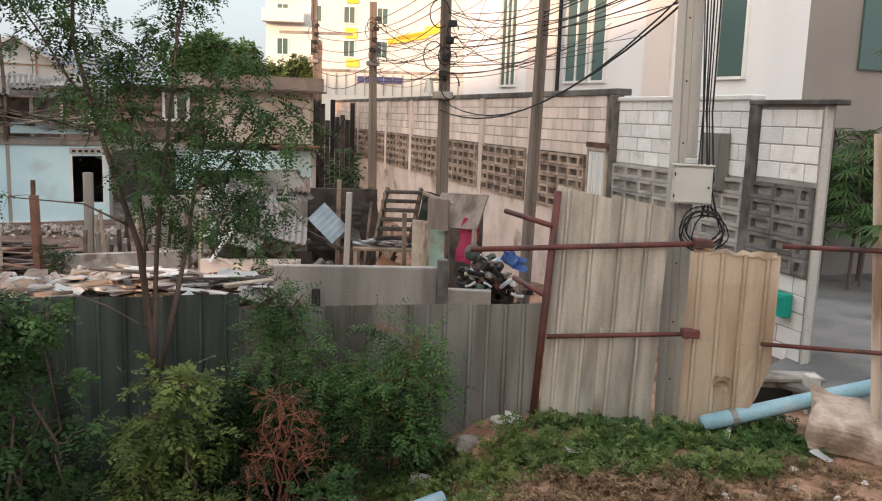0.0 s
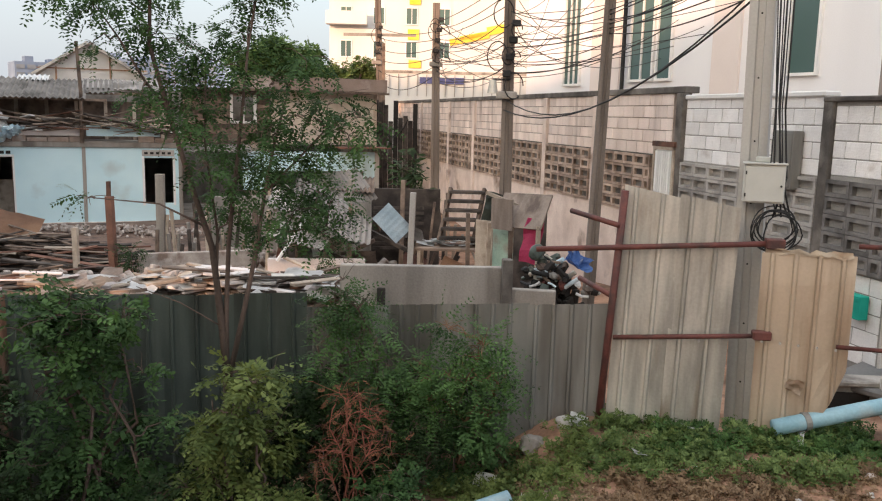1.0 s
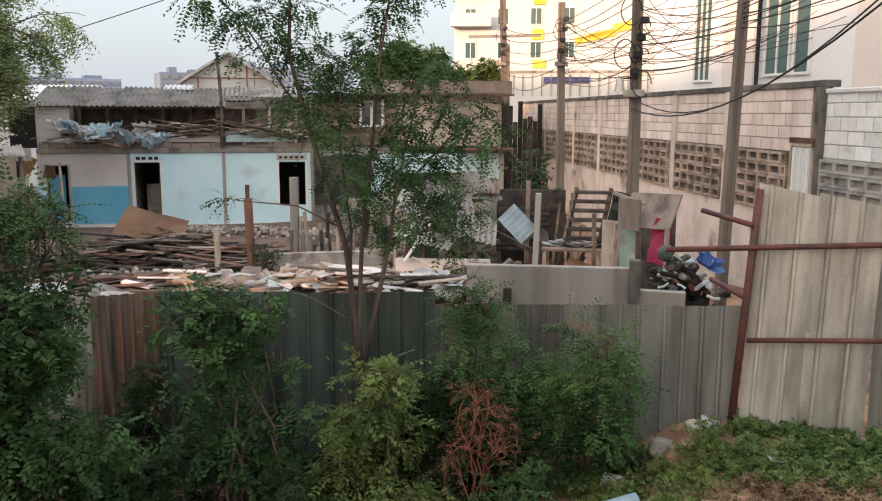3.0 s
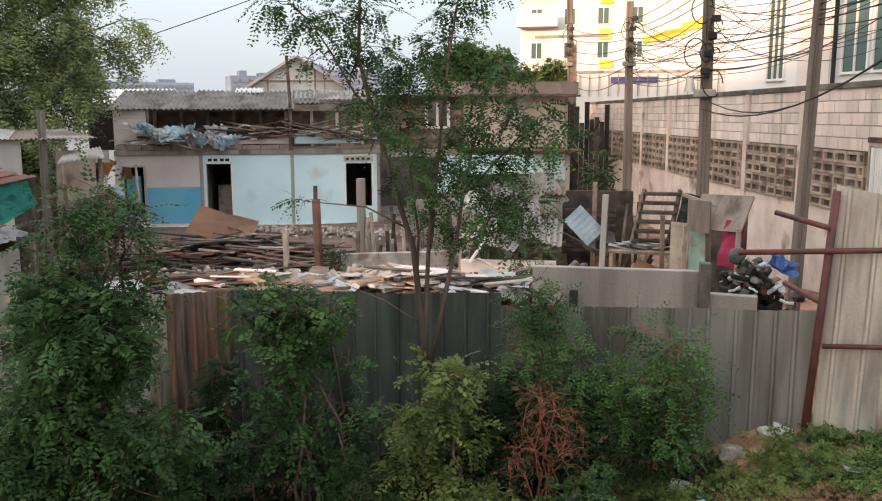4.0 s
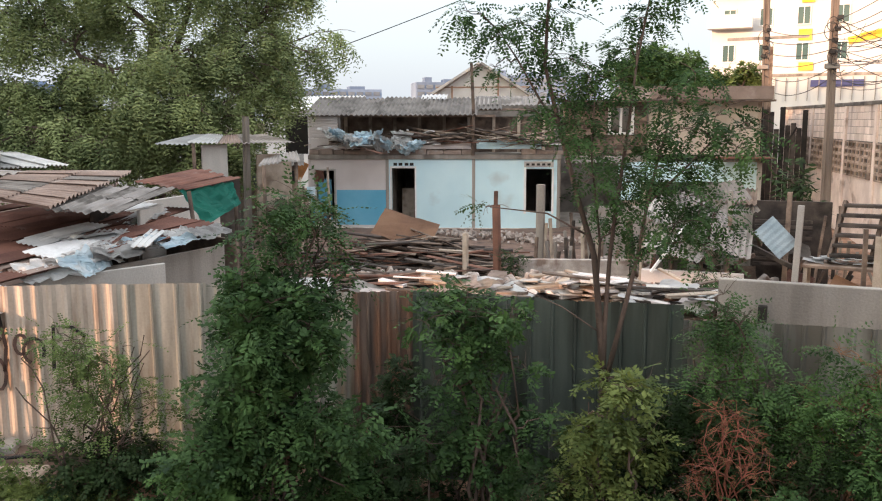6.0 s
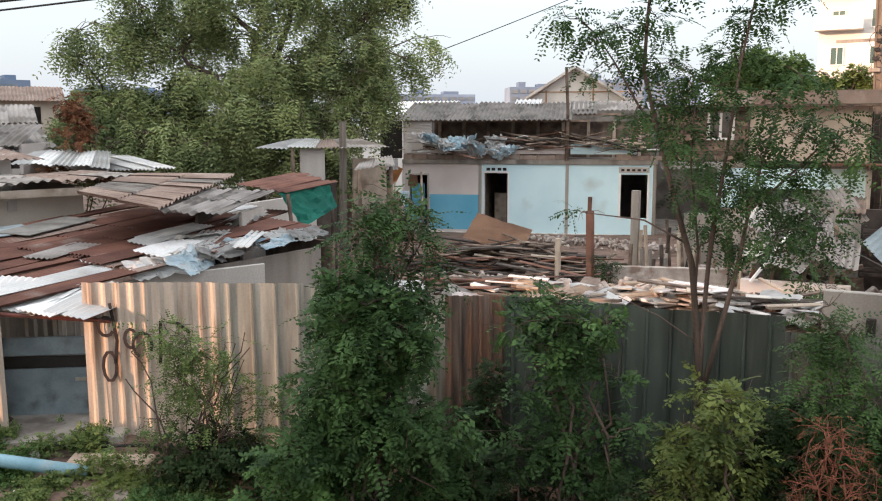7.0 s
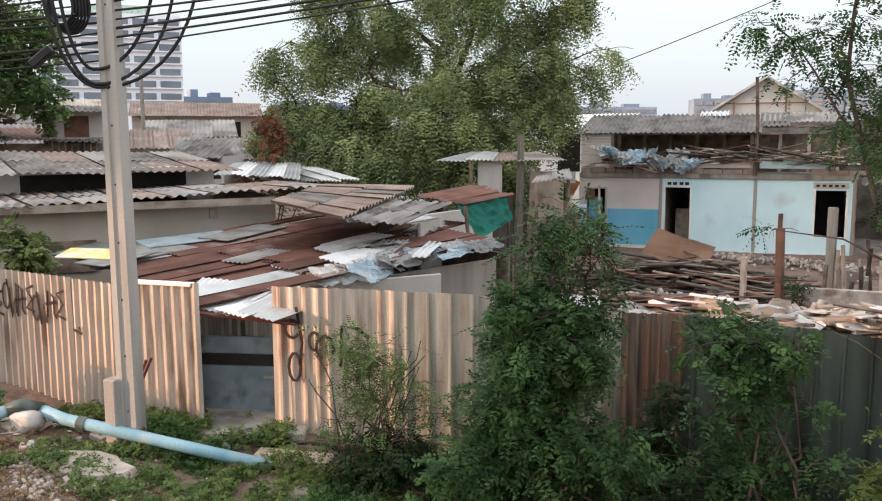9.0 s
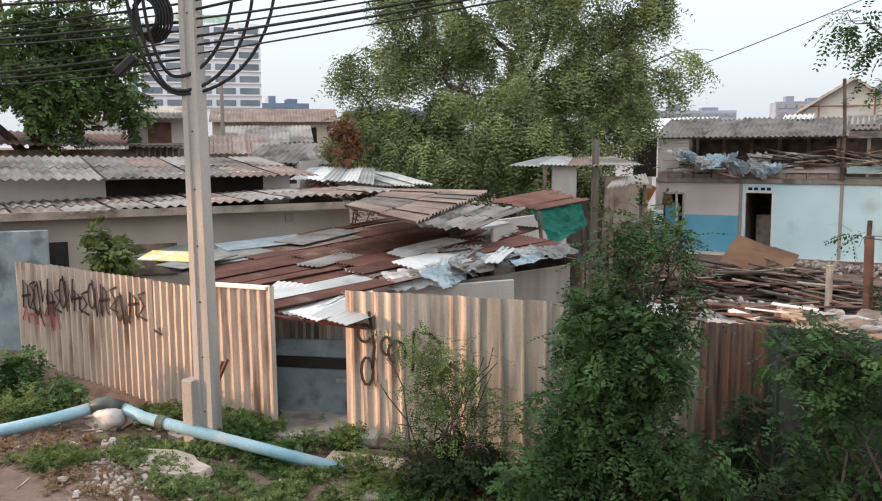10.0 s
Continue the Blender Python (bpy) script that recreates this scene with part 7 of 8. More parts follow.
shrub("bush", -7.0, 6.0, 50, -0.9, 0.4, -0.6, 0.2, 6, 0.15, 200, L_DARK, "small dark shrub at the fence", 25, 3, 0.3)
shrub("roadside_bush", -10.4, 1.75, 80, -0.15, 1.6, -0.1, 0.42, 24, 0.2, 900, L_DEEP, "broad-leaved green bush by the pipe", 26, 4, 0.7, -0.15, (0.08, 0.028), 0.14, 4)
shrub("potted_shrub", -11.7, 3.25, 74.5, -0.3, 0.62, 0.95, 1.75, 14, 0.15, 520, L_OLIVE, "pale variegated shrub behind the graffiti fence", 27, 3, 0.4, 0.0, (0.08, 0.04), 0.12, 3)
shrub("red_shrub", -18.81, 11.49, 58.6, -0.5, 1.4, 1.6, 3.4, 16, 0.34, 620, L_DRY, "reddish flowering shrub beside the big tree", 28, 3, 0.8, 0.0, (0.09, 0.04), 0.2, 4)

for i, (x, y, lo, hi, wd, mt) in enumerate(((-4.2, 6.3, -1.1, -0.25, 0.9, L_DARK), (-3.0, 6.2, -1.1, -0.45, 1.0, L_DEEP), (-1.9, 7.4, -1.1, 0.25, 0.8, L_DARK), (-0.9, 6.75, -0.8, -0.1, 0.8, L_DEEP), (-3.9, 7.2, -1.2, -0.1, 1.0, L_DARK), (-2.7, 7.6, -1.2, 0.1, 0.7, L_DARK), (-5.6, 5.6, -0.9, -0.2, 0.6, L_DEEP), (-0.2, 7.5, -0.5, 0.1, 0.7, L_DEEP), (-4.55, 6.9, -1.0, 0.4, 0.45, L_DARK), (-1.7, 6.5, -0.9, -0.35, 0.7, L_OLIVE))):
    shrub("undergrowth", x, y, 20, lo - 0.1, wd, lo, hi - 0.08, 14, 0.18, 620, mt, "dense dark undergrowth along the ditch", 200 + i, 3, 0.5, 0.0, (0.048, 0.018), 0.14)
for i in range(10):
    r_ = random.Random(2100 + i)
    x = -4.9 + i * 0.5
    stick((x, 6.2 + 0.12 * i, -1.05), (x + r_.uniform(-0.5, 0.7), 6.2 + 0.12 * i + r_.uniform(0, 0.4), -1.05 + r_.uniform(0.5, 1.1)), 0.009, BARK, "dry bare twig in the undergrowth", "dry_twig", "twig")

# slender tree on the bank
rng = np.random.default_rng(5)
b0, ux, uy = spot(-2.44, 7.03, 19.1)


def P3(u, z, v=0.0):
    return tuple(ux * u + uy * v + np.array([0, 0, z + 1.1]))


stemsL = [([P3(0.06, -1.15), P3(0.03, -0.3), P3(0.03, 0.48)], 0.046, 0.038),
          ([P3(0.03, 0.42), P3(-0.01, 1.0), P3(-0.08, 1.63), P3(-0.25, 2.2), P3(-0.41, 2.78), P3(-0.54, 3.3), P3(-0.52, 3.8), P3(-0.45, 4.4)], 0.034, 0.010),
          ([P3(0.03, 0.42), P3(0.03, 1.0), P3(0.06, 1.63), P3(0.12, 2.2), P3(0.18, 2.7), P3(0.24, 3.3), P3(0.38, 4.1)], 0.026, 0.008),
          ([P3(0.04, 0.42), P3(0.19, 1.1), P3(0.30, 1.63), P3(0.37, 2.1), P3(0.45, 2.5), P3(0.58, 3.0)], 0.027, 0.008),
          ([P3(0.0, 0.7), P3(-0.05, 1.2), P3(-0.03, 1.75), P3(-0.12, 2.5), P3(-0.1, 3.2)], 0.018, 0.006),
          ([P3(-0.41, 2.78), P3(-0.58, 3.0), P3(-0.78, 3.35), P3(-0.95, 3.6)], 0.014, 0.005), ([P3(0.37, 2.1), P3(0.62, 2.35), P3(0.9, 2.65), P3(1.15, 2.8)], 0.014, 0.005),
          ([P3(0.30, 1.63), P3(0.55, 1.75), P3(0.9, 1.8)], 0.013, 0.004), ([P3(-0.12, 1.8), P3(-0.5, 2.0), P3(-1.0, 2.05)], 0.011, 0.004), ([P3(0.03, 0.9), P3(-0.35, 1.15), P3(-0.7, 1.3)], 0.008, 0.003)]
cl = []
for u, z, s in ((-0.5, 3.4, 0.28), (-0.35, 3.0, 0.3), (0.05, 3.15, 0.28), (-0.2, 2.75, 0.26), (0.4, 3.0, 0.24), (0.65, 2.75, 0.28), (0.9, 2.85, 0.26), (1.05, 2.6, 0.24), (0.55, 2.4, 0.3), (0.75, 2.15, 0.3), (0.95, 2.0, 0.26), (0.6, 1.95, 0.26),
                (0.85, 1.75, 0.22), (0.3, 2.3, 0.24), (0.1, 2.5, 0.24), (-0.45, 3.75, 0.26), (-0.75, 3.65, 0.24), (-0.95, 3.55, 0.2), (0.3, 3.7, 0.24), (0.5, 3.9, 0.22), (-1.05, 2.05, 0.16), (-0.6, 2.9, 0.18), (0.15, 1.9, 0.2), (-0.3, 4.1, 0.3), (0.45, 4.2, 0.3), (0.85, 2.4, 0.2), (-1.2, 3.75, 0.2), (-1.0, 3.3, 0.14), (0.2, 3.45, 0.24), (-0.1, 2.35, 0.2), (0.45, 1.75, 0.2), (0.7, 3.2, 0.2), (-0.25, 3.3, 0.22), (1.2, 2.75, 0.18), (0.4, 2.65, 0.24), (0.05, 2.1, 0.2)):
    cl.append((P3(u, z, rng.uniform(-0.3, 0.3)), (s * 0.95, s * 0.95, s * 0.55)))
plant("slender_tree", (-2.44, 7.03, -1.1), stemsL, cl, 1250, L_DEEP, "slender many-stemmed tree with sparse feathery leaves", "tree", 31, rachis=0.27, leaf=(0.056, 0.0125), pairs=9, droop=0.55, loose=0.12, twig=0.005)


def big_tree(name, x, y, deg, z0, trunk, ellipsoids, per, size, count, material, label, seed, leaf=(0.10, 0.035), rachis=0.4, pairs=5, droop=0.6, sprays=0):
    rng = np.random.default_rng(seed)
    base, ux, uy = spot(x, y, deg)
    st = []
    top = np.array([0, 0, trunk])
    st.append((limb_path(rng, (0, 0, 0), top, 0.04, 5), 0.32, 0.2))
    cl = []
    for (u, v, z), (ru, rv, rz) in ellipsoids:
        c = ux * u + uy * v + np.array([0, 0, z - z0])
        st.append((limb_path(rng, top * rng.uniform(0.7, 1), c, 0.12, 6), 0.13, 0.03))
        for cc, r in clump_cloud(rng, (0, 0, 0), (1, 1, 1), per, size, 0.35):
            cc = np.array(cc)
            cl.append((tuple(c + ux * cc[0] * ru + uy * cc[1] * rv + np.array([0, 0, cc[2] * rz])), (r[0], r[1], r[2] * 1.25)))
    for k in range(sprays):
        (u, v, z), (ru, rv, rz) = ellipsoids[k % len(ellipsoids)]
        a, q = rng.uniform(0, math.tau), rng.uniform(0.95, 1.16)
        c = ux * (u + ru * q * math.cos(a)) + uy * (v + rv * rng.uniform(-1, 0.3)) + np.array([0, 0, z - z0 + rz * (q - 0.1) * math.sin(a)])
        cl.append((tuple(c), (0.34, 0.3, 0.3)))
        cl.append((tuple(c + ux * 0.3 * math.cos(a) + np.array([0, 0, -0.4])), (0.2, 0.18, 0.45)))
    return plant(name, (x, y, z0), st, cl, count, material, label, "tree", seed, None, rachis, leaf, pairs, droop, twig=0.015, loose=0.14)


big_tree("tamarind_tree", -18.51, 16.78, 47.8, -0.6, 3.2, [((-2.6, 0, 5.2), (1.9, 1.8, 1.7)), ((0.2, 0, 6.2), (2.4, 2.0, 2.2)), ((2.6, 0, 5.3), (2.0, 1.8, 1.7)), ((-3.2, -0.5, 3.2), (1.5, 1.4, 1.3)), ((-1.0, -1.0, 3.6), (1.8, 1.4, 1.5)),
         ((1.4, -0.6, 3.9), (1.6, 1.4, 1.4)), ((3.0, 0.2, 4.6), (1.3, 1.3, 1.0)), ((-1.4, 0, 7.6), (2.0, 1.8, 1.4)), ((1.8, 0, 7.4), (2.0, 1.8, 1.4)), ((-2.2, -1.2, 2.4), (1.6, 1.0, 0.8)), ((0.0, -1.4, 2.4), (1.5, 1.0, 0.9)), ((1.1, -0.8, 2.8), (1.3, 1.0, 0.8)), ((-3.8, 0, 3.0), (0.9, 0.9, 0.9))], 12, 0.40, 16000, L_TREE, "big drooping tamarind tree with feathery crown", 41, (0.15, 0.028), 0.7, 6, 1.1, 130)
big_tree("street_tree", -23.57, 5.17, 77.6, -0.6, 3.4, [((-0.5, 0, 6.0), (2.2, 2.0, 1.9)), ((1.2, -0.3, 5.0), (1.3, 1.3, 1.2)), ((0.6, 0, 4.1), (1.5, 1.4, 0.7)), ((-2.2, 0, 5.0), (1.6, 1.5, 1.5))], 13, 0.5, 7000, L_STREET, "dark green broad-leaved tree over the shacks", 42, (0.13, 0.06), 0.3, 3, 0.5, 26)
big_tree("background_tree", -13.58, 47.95, 15.8, -0.5, 3.5, [((-0.6, 0, 5.2), (1.3, 1.3, 1.0)), ((0.8, 0, 5.9), (1.5, 1.4, 1.2)), ((2.1, 0, 5.2), (1.3, 1.3, 1.0))], 16, 0.6, 2600, L_STREET, "green tree behind the houses", 43, (0.22, 0.12), 0.4, 3, 0.3, 10)
big_tree("background_tree", -6.4, 34.5, 10.9, -0.5, 3.2, [((-0.4, 0, 4.2), (1.0, 0.9, 0.55)), ((0.5, 0, 4.4), (0.9, 0.8, 0.6))], 14, 0.3, 1500, L_WEED, "yellow-green tree top over the roof", 45, (0.12, 0.06), 0.25, 3, 0.2)
shrub("alley_bush", -13.0, 15.6, 40, -0.6, 1.6, -0.3, 1.0, 16, 0.25, 520, L_DARK, "green bush at the head of the alley", 46, 4, 0.8, 0.0, (0.07, 0.03), 0.2)
shrub("yard_weed", -7.0, 15.0, 25, -0.75, 0.8, -0.5, 0.2, 8, 0.14, 160, L_DARK, "weeds growing in the ruins", 47, 3, 0.5)
shrub("yard_weed", -2.9, 14.2, 12, -0.75, 1.0, -0.2, 0.5, 8, 0.16, 350, L_DEEP, "weeds growing beside the low wall", 48, 3, 0.5)
shrub("banana_clump", -2.5, 21.86, 6.5, -0.7, 1.0, 0.5, 1.6, 10, 0.28, 150, L_DARK, "dark broad-leaved clump at the lane's end", 49, 4, 0.6, 0.0, (0.3, 0.045), 0.35, 2)


def palm(x, y, z0, h, seed, label, fronds=16, length=0.9):
    r = random.Random(seed)
    root = empty("lady_palm", Matrix.Translation((x, y, z0)), label, "palm", "palms behind the lane")
    part("trunk", tube(bmesh.new(), [(0, 0, 0), (0.03, 0, h * 0.5), (0, 0, h)], 0.03, 7), BARK, root)
    for i in range(fronds):
        a, zz = r.uniform(0, math.tau), h * r.uniform(0.35, 1.0)
        bm = bmesh.new()
        d = Vector((math.cos(a), math.sin(a), 0))
        tip = d * length * 0.5 + Vector((0, 0, zz + 0.15))
        tube(bm, [(0, 0, zz), tuple(d * length * 0.25 + Vector((0, 0, zz + 0.15))), tuple(tip)], 0.006, 4)
        for k in range(9):
            b = a + (k - 4) * 0.28
            e = tip + Vector((math.cos(b), math.sin(b), -0.35 - 0.1 * abs(k - 4) * 0.3)) * length * 0.42
            s = Vector((-math.sin(b), math.cos(b), 0)) * 0.018
            mid = tip.lerp(e, 0.5) + Vector((0, 0, 0.02))
            bm.faces.new([bm.verts.new(q) for q in (tip, mid - s, e, mid + s)])
        part("frond", bm, L_FRESH if i % 3 else L_DEEP, root)
    return root


for i, (x, y, h) in enumerate(((6.7, 14.9, 2.4), (7.1, 14.6, 2.7), (7.5, 15.0, 2.3), (7.9, 14.7, 2.7), (8.3, 15.1, 2.4), (6.9, 15.3, 2.8), (7.7, 15.5, 2.8))):
    palm(x, y, 0.0, h, 60 + i, "tall lady palm growing along the lane", 40, 1.1)
palm(3.98, 7.0, 0.3, 3.6, 70, "leafy palm leaning over the lane", 16, 0.62)
# added sheet: the shade behind the palms is put into its near-black colour
tagged(mesh("hedge_wall", boxes(((0, 0, 0), (9, 0.1, 2.2))), DARK, m=along((6.3, 15.75), (14.5, 18.7))), "added near-black sheet for the dark behind the palms", "wall")
# unseen blocks added behind the bank: shade the yard, gap lights the left fences
for xa, xb, za, hh in ((-30.2, 25, 0, 18), (-120, -36.2, 0, 19.2), (-36.2, -30.2, 13.0, 18), (-68, -52, 19.2, 29)):
    tagged(mesh("wall_behind", boxes(((xa, -46, za), (xb, -40, hh))), CREAM), "unseen added block that shades the yard", "building", kind="structure")


def weeds(poly, count, material, label, seed, size=0.05, high=0.10):
    """Low weeds scattered over a quadrilateral patch of ground."""
    rng = np.random.default_rng(seed)
    q = np.array(poly, float)
    cs, rs = [], []
    for _ in range(count):
        u, v = rng.uniform(0, 1, 2)
        p = (q[0] * (1 - u) + q[1] * u) * (1 - v) + (q[3] * (1 - u) + q[2] * u) * v + rng.normal(size=2) * 0.08
        if noise.noise(Vector((p[0] * 2.2, p[1] * 2.2, seed))) < -0.22:
            continue
        h = high * rng.uniform(0.3, 1.2)
        cs.append((p[0], p[1], ground_z(p[0], p[1]) + 0.05 * noise.noise(Vector((p[0] * 1.3, p[1] * 1.3, 0))) + h * 0.5))
        rs.append((0.07, 0.07, h * 0.6))
    v, f = foliage(rng, cs, rs, len(cs) * 9, size, (0.034, 0.013), 3, -0.2)
    ob = add_crown("weeds", None, v, f, material)
    return tagged(ob, label, "weeds", kind="stuff")


weeds(((0.3, 6.9), (2.7, 6.4), (3.2, 7.7), (1.1, 7.9)), 900, L_WEED, "low creeping green weeds on the bank", 1)
weeds(((1.4, 7.2), (3.4, 7.0), (3.3, 7.9), (1.4, 7.9)), 420, L_FRESH, "taller green weeds under the fence", 2, 0.05, 0.1)
weeds(((-0.3, 6.3), (2.2, 5.9), (2.4, 6.6), (0.2, 6.9)), 230, L_STRAW, "dry brown grass on the bank", 3, 0.06, 0.08)
weeds(((-1.2, 6.2), (0.5, 6.2), (0.9, 7.7), (-0.8, 7.4)), 700, L_OLIVE, "mixed dry weeds at the foot of the shrubs", 4, 0.06, 0.12)
weeds(((-8.9, 3.4), (-8.0, 4.1), (-8.5, 4.4), (-9.4, 3.7)), 420, L_WEED, "green weeds at the foot of the pole", 5, 0.06, 0.14)
weeds(((-8.6, 2.0), (-7.0, 3.4), (-7.4, 4.0), (-9.0, 2.7)), 420, L_WEED, "patchy weeds along the pipe", 6, 0.05, 0.08)
weeds(((-7.2, 3.3), (-6.0, 4.0), (-6.2, 4.9), (-7.3, 4.3)), 520, L_OLIVE, "dry yellowish weeds below the fence", 7, 0.06, 0.14)
weeds(((-6.3, 3.6), (-5.6, 4.2), (-5.9, 4.7), (-6.5, 4.1)), 300, L_FRESH, "bright green weeds on the bank", 8, 0.06, 0.16)
weeds(((-9.9, 2.6), (-9.3, 2.8), (-9.2, 3.4), (-9.9, 3.3)), 260, L_OLIVE, "weeds behind the water pipe", 9, 0.05, 0.1)
weeds(((-8.0, 4.4), (-7.6, 4.3), (-7.7, 4.8), (-8.1, 4.8)), 140, L_WEED, "weeds beside the doorway", 10, 0.06, 0.16)
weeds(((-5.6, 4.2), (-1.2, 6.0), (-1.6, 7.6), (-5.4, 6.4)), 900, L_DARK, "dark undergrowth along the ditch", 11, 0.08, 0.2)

# ---- loose stones, litter and broken concrete ----
def grounded(x, y, dz=0.0):
    return ground_z(x, y) + 0.05 * noise.noise(Vector((x * 1.3, y * 1.3, 0))) + dz


def chunk(x, y, size, seed, material, label, name="stone", rz=0, dz=0.0, tilt=0):
    bm = rock(size, seed, 3)
    for v in bm.verts:
        v.co.z = round(v.co.z / 0.03) * 0.03 * 0.4 + v.co.z * 0.6
    return tagged(mesh(name, bm, material, m=pose(x, y, grounded(x, y, dz), tilt, tilt * 0.5, rz)), label, name.replace("_", " "))


CHUNKM = mat("broken_concrete", (0.36, 0.28, 0.22), (0.50, 0.40, 0.325), (0.24, 0.175, 0.135), scale=4, bump=0.6, fine=24, grain=0.3)
bm = bmesh.new()
box(bm, (-0.46, -0.3, -0.14), (0.46, 0.34, 0.14), bevel=0.02)
bmesh.ops.subdivide_edges(bm, edges=bm.edges[:], cuts=4, use_grid_fill=True)
for v in bm.verts:
    v.co += Vector((noise.noise(v.co * 5), noise.noise(v.co * 5 + Vector((4, 0, 0))), 0.7 * noise.noise(v.co * 5 + Vector((0, 7, 0))))) * 0.07
tagged(mesh("concrete_chunk", bm, CHUNKM, m=pose(3.8, 7.2, 0.16, 12, 8, -20)), "big broken pinkish concrete chunk on the bank", "concrete")
chunk(0.32, 7.6, (0.13, 0.1, 0.1), 3, CONC, "grey broken stone by the fence", dz=0.03)
chunk(0.62, 7.75, (0.1, 0.08, 0.07), 4, CONCW, "pale stone by the red post", dz=0.02)
for i in range(60):
    r_ = random.Random(800 + i)
    if i < 30:
        x, y = r_.uniform(-9.0, -7.4), r_.uniform(1.6, 3.6)
    else:
        x, y = r_.uniform(-0.4, 3.6), r_.uniform(5.4, 7.0)
    s = r_.uniform(0.015, 0.055)
    chunk(x, y, (s, s * 0.8, s * 0.6), i, [RUBBLE, CONCW, CHUNKM][i % 3], "small broken stone on bare soil", dz=s * 0.2, rz=i * 40)
OLDC = mat("old_concrete", (0.28, 0.23, 0.19), (0.44, 0.38, 0.32), (0.20, 0.15, 0.12), scale=3, bump=0.35, fine=20)
rubble((-7.85, 1.95, grounded(-7.85, 1.95) - 0.02), 0.7, 0.45, 170, 31, "small heap of broken tile and brick", 0.03, 0.01, 0.035, OLDC)
def worn_slab(w, d, h, seed):
    """A broken flat piece of old concrete with an uneven outline."""
    r = random.Random(seed)
    bm = bmesh.new()
    ring = []
    for k in range(14):
        a = k * math.tau / 14
        q = r.uniform(0.78, 1.1) / max(abs(math.cos(a)), abs(math.sin(a))) ** 0.6
        ring.append(bm.verts.new((w / 2 * q * math.cos(a), d / 2 * q * math.sin(a), 0)))
    f = bm.faces.new(ring)
    e = bmesh.ops.extrude_face_region(bm, geom=[f])["geom"]
    for v in e:
        if isinstance(v, bmesh.types.BMVert):
            v.co = Vector((v.co.x * 0.95, v.co.y * 0.95, h + r.uniform(-0.006, 0.006)))
    bmesh.ops.recalc_face_normals(bm, faces=bm.faces[:])
    return bm


for i, (x, y, w, d, rz) in enumerate(((-8.2, 2.45, 1.3, 0.62, 40), (-9.35, 2.45, 0.45, 0.5, 20), (-9.7, 3.0, 0.7, 0.3, 60), (-6.75, 4.0, 0.6, 0.35, 35), (-8.9, 3.05, 0.35, 0.2, 10))):
    tagged(mesh("concrete_patch", worn_slab(w, d, 0.07, 880 + i), OLDC, m=pose(x, y, grounded(x, y) - 0.02, 0, 2, rz)), "flat worn concrete patch in the soil", "concrete", "worn concrete in the soil")
for i in range(40):
    r_ = random.Random(1500 + i)
    x, y = r_.uniform(-10.2, -7.0), r_.uniform(1.2, 3.2)
    s = r_.uniform(0.015, 0.05)
    chunk(x, y, (s * 1.3, s, s * 0.5), 90 + i, [RUBBLE, OLDC, CHUNKM][i % 3], "small broken stone on bare soil", dz=s * 0.2, rz=i * 40)
for i in range(16):
    r_ = random.Random(1600 + i)
    x, y, a = r_.uniform(-9.6, -6.8), r_.uniform(1.3, 3.3), r_.uniform(0, 6)
    stick((x, y, grounded(x, y, 0.015)), (x + 0.3 * math.cos(a), y + 0.3 * math.sin(a), grounded(x + 0.3 * math.cos(a), y + 0.3 * math.sin(a), 0.02)), 0.005, WOODP if i % 2 else BARK, "dry twig lying on the soil", "dry_twig", "twig")
weeds(((-8.6, 2.1), (-7.2, 2.35), (-6.5, 3.45), (-7.9, 3.1)), 330, L_WEED, "creeping green weeds beside the pipe", 31, 0.05, 0.09)
weeds(((-8.7, 1.45), (-8.3, 1.6), (-8.3, 2.0), (-8.8, 1.9)), 130, L_OLIVE, "small tuft of weeds on bare soil", 32, 0.05, 0.07)
weeds(((-10.6, 1.2), (-9.7, 1.3), (-9.8, 2.3), (-10.8, 2.4)), 520, L_WEED, "leafy green weeds by the road", 33, 0.07, 0.3)
weeds(((-8.9, 3.2), (-7.6, 3.6), (-7.9, 4.0), (-9.0, 3.6)), 300, L_FRESH, "green weeds behind the pipe", 34, 0.06, 0.13)
tagged(mesh("concrete_patch", boxes(((-0.4, -0.22, 0), (0.4, 0.22, 0.05)), bevel=0.02), CHUNKM, m=pose(-7.3, 4.35, grounded(-7.3, 4.35) + 0.0, 0, 3, 40)), "broken slab at the fence's foot", "concrete")
for i, (x, y, mt) in enumerate(((0.75, 7.7, TARPW), (1.75, 7.65, TARPW), (1.2, 7.05, TARPW), (1.55, 6.85, TARPB), (3.0, 7.45, TARPW), (2.6, 7.3, TARPW), (0.4, 6.55, CHUNKM), (-0.1, 7.3, TARPW), (3.3, 6.9, TARPW), (-0.6, 6.6, TARPW))):
    tagged(mesh("plastic_litter", crumple(0.2, 0.14, 0.06, 6, 850 + i, 0.05), mt, m=pose(x, y, grounded(x, y, 0.07), 15, 10, i * 50)), "crumpled plastic litter on the weeds", "litter", "litter on the bank")
for i, (u, v, r0) in enumerate(((-8.05, 4.0, 0.09), (-7.95, 3.95, 0.07), (-8.2, 4.05, 0.06))):
    chunk(u, v, (r0, r0 * 0.8, r0 * 0.7), 40 + i, CONC, "grey stone in the doorway", dz=0.02)
tagged(mesh("dark_hose", tube(bmesh.new(), [(-8.3, 4.2, grounded(-8.3, 4.2, 0.03)), (-7.9, 4.35, grounded(-7.9, 4.35, 0.05)), (-7.5, 4.6, grounded(-7.5, 4.6, 0.08)), (-7.3, 4.95, grounded(-7.3, 4.95, 0.1))], 0.018, 7), BLACK, smooth=True), "dark hose trailing along the fence foot", "hose")
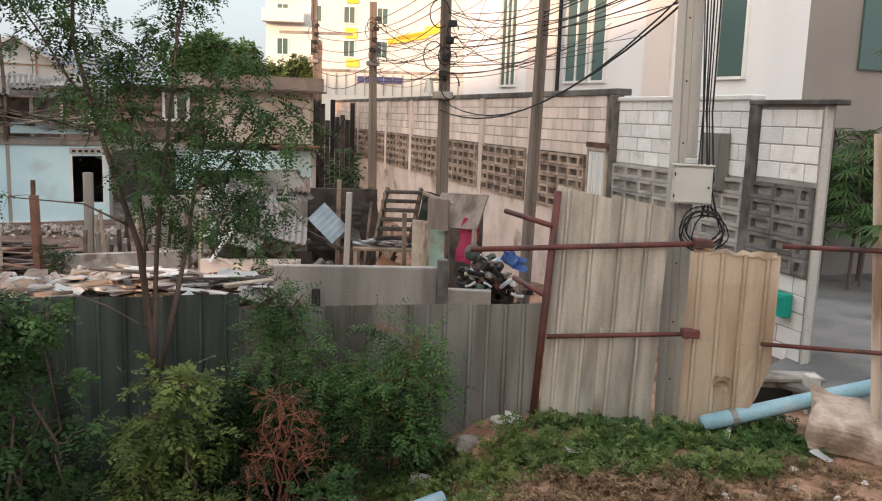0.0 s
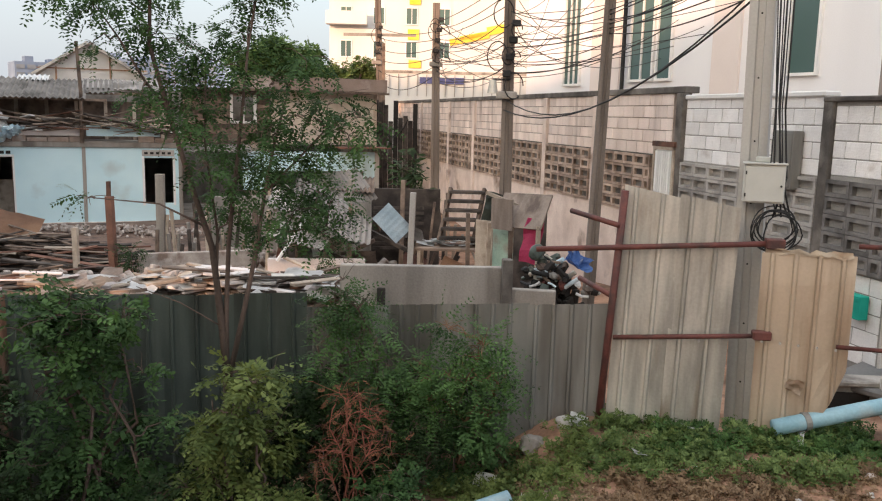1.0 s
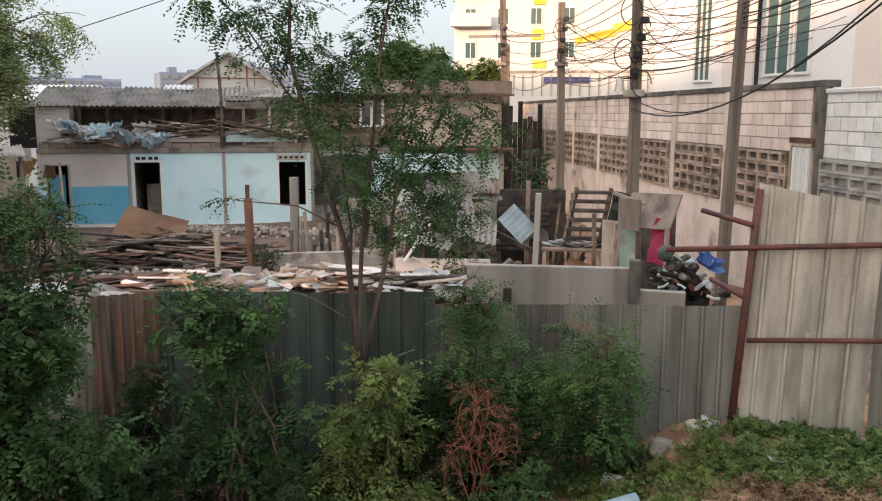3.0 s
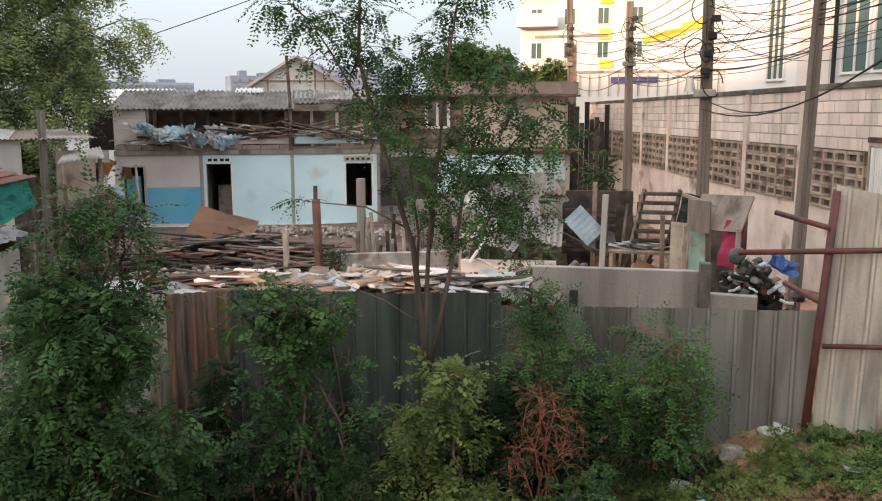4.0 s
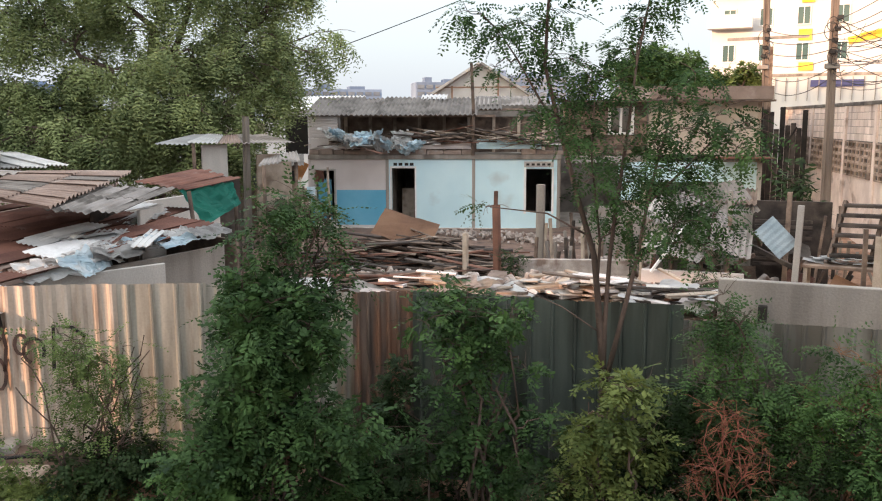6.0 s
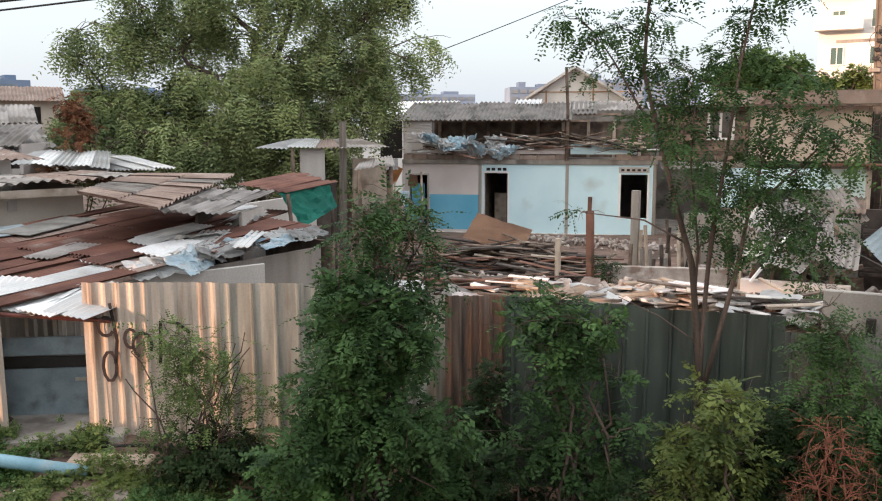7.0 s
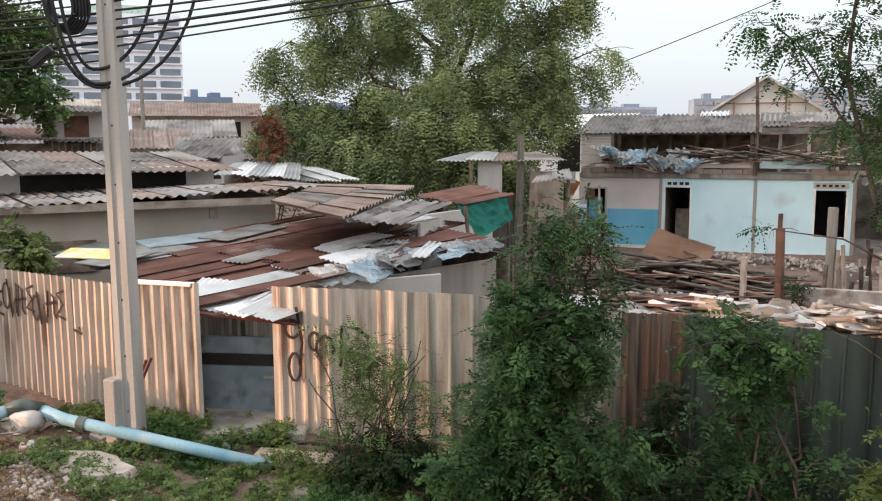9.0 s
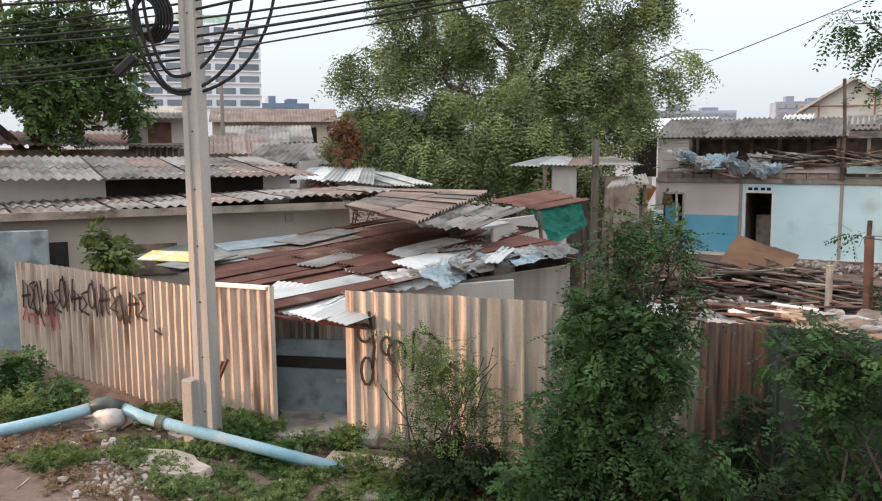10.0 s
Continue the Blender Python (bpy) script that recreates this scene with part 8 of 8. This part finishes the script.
stick((-8.72, 3.1, -0.35), (-8.6, 3.5, 0.55), 0.02, RED, "rusty bar leaning beside the pole", "iron_bar", "bar")
stick((-8.85, 3.2, -0.35), (-8.72, 3.5, 0.5), 0.018, RED, "rusty iron bar beside the pole", "iron_bar", "bar")
# open drain at the lane's mouth
dr = empty("open_drain", Matrix.Identity(4), "broken concrete drain under the lane wall", "drain")
part("side", boxes(((2.9, 8.55, -0.6), (4.3, 8.7, 0.2)), bevel=0.02), CONC, dr)
part("lip", boxes(((3.1, 8.45, 0.2), (4.0, 8.72, 0.26)), bevel=0.015), CONC, dr)
part("post", boxes(((3.75, 8.3, -0.4), (3.88, 8.45, 0.32)), bevel=0.01), CONCW, dr)
# near-black slab: the drain's inner shade as colour
part("opening", boxes(((2.95, 8.52, -0.35), (3.7, 8.545, 0.12))), DARK, dr)
tagged(mesh("sloping_slab", boxes(((0, 0, 0), (1.4, 0.9, 0.08)), bevel=0.02), ASPH, m=pose(3.9, 8.1, 0.12, 0, -4, 40)), "cracked concrete slab at the lane's mouth", "slab")

# pale plaster and torn boards showing over the dark fence
for i in range(46):
    r_ = random.Random(3100 + i)
    x = r_.uniform(-8.3, -2.1)
    y = 10.9 + 0.16 * (x + 5) + r_.uniform(-0.5, 0.9) - (0.8 if x < -6.3 else 0)
    z = (0.42 if x > -6.6 else 0.28) + r_.uniform(-0.12, 0.12)
    tagged(mesh("plaster_fragment", crumple(r_.uniform(0.25, 0.75), r_.uniform(0.15, 0.4), 0.03, 6, 3200 + i, 0.06, 4.0), [TARPW, CONCW, PINKW, RUBBLE, TARPW, WOODP][i % 6], m=pose(x, y, z, r_.uniform(-8, 22), r_.uniform(-14, 14), r_.uniform(-40, 40))), "pale broken plaster sheet on the debris", "plaster", "plaster sheets on the debris")
rubble((-7.4, 10.7, -0.75), 1.5, 0.9, 300, 91, "mound of broken plaster behind the grey fence", 1.0, 0.05, 0.14)
timber_pile((-7.3, 10.9, -0.1), 1.4, 0.6, 0.55, 70, 92, "loose boards on the plaster mound", 25, 8)
# earth thrown up at the fence's foot
bm = rock((0.42, 0.26, 0.2), 21, 4)
for v in bm.verts:
    v.co += v.co.normalized() * 0.03 * noise.noise(v.co * 9)
tagged(mesh("earth_mound", bm, mat("red_earth", (0.20, 0.105, 0.07), (0.31, 0.175, 0.12), (0.12, 0.07, 0.05), scale=5, rough=0.95, bump=0.7, fine=25), m=pose(-6.35, 5.1, grounded(-6.35, 5.1, 0.02), 0, 0, 45), smooth=True), "reddish earth mound at the fence's foot", "earth")
stick((-30.2, 13.2, 0.0), (-30.2, 13.2, 5.3), 0.07, CONC, "thin street-lamp pole between far roofs", "lamp_pole", "pole")
# boards added: the gap's darkness between house and lane wall put into their colour
ts = empty("dark_gap_boards", along((-4.75, 30.3), (-3.2, 30.6), 0), "dark boards added to stand for the dark gap", "screen")
for i in range(9):
    r_ = random.Random(3400 + i)
    part("board", boxes(((i * 0.175, 0.02 * (i % 2), -0.7), (i * 0.175 + 0.165, 0.03 + 0.02 * (i % 2), 3.0 + r_.uniform(-0.5, 0.25))), bevel=0.004), WOODD if i % 4 else DARK, ts)
# fallen leaves and straw on the bare soil
weeds(((-0.6, 5.6), (3.4, 5.2), (3.6, 6.9), (0.2, 6.9)), 700, L_STRAW, "dry fallen leaves and straw on the soil", 41, 0.05, 0.02)
weeds(((-9.6, 1.2), (-6.6, 1.8), (-5.9, 3.6), (-9.0, 2.6)), 420, L_STRAW, "dry leaf litter on the dirt", 42, 0.05, 0.02)
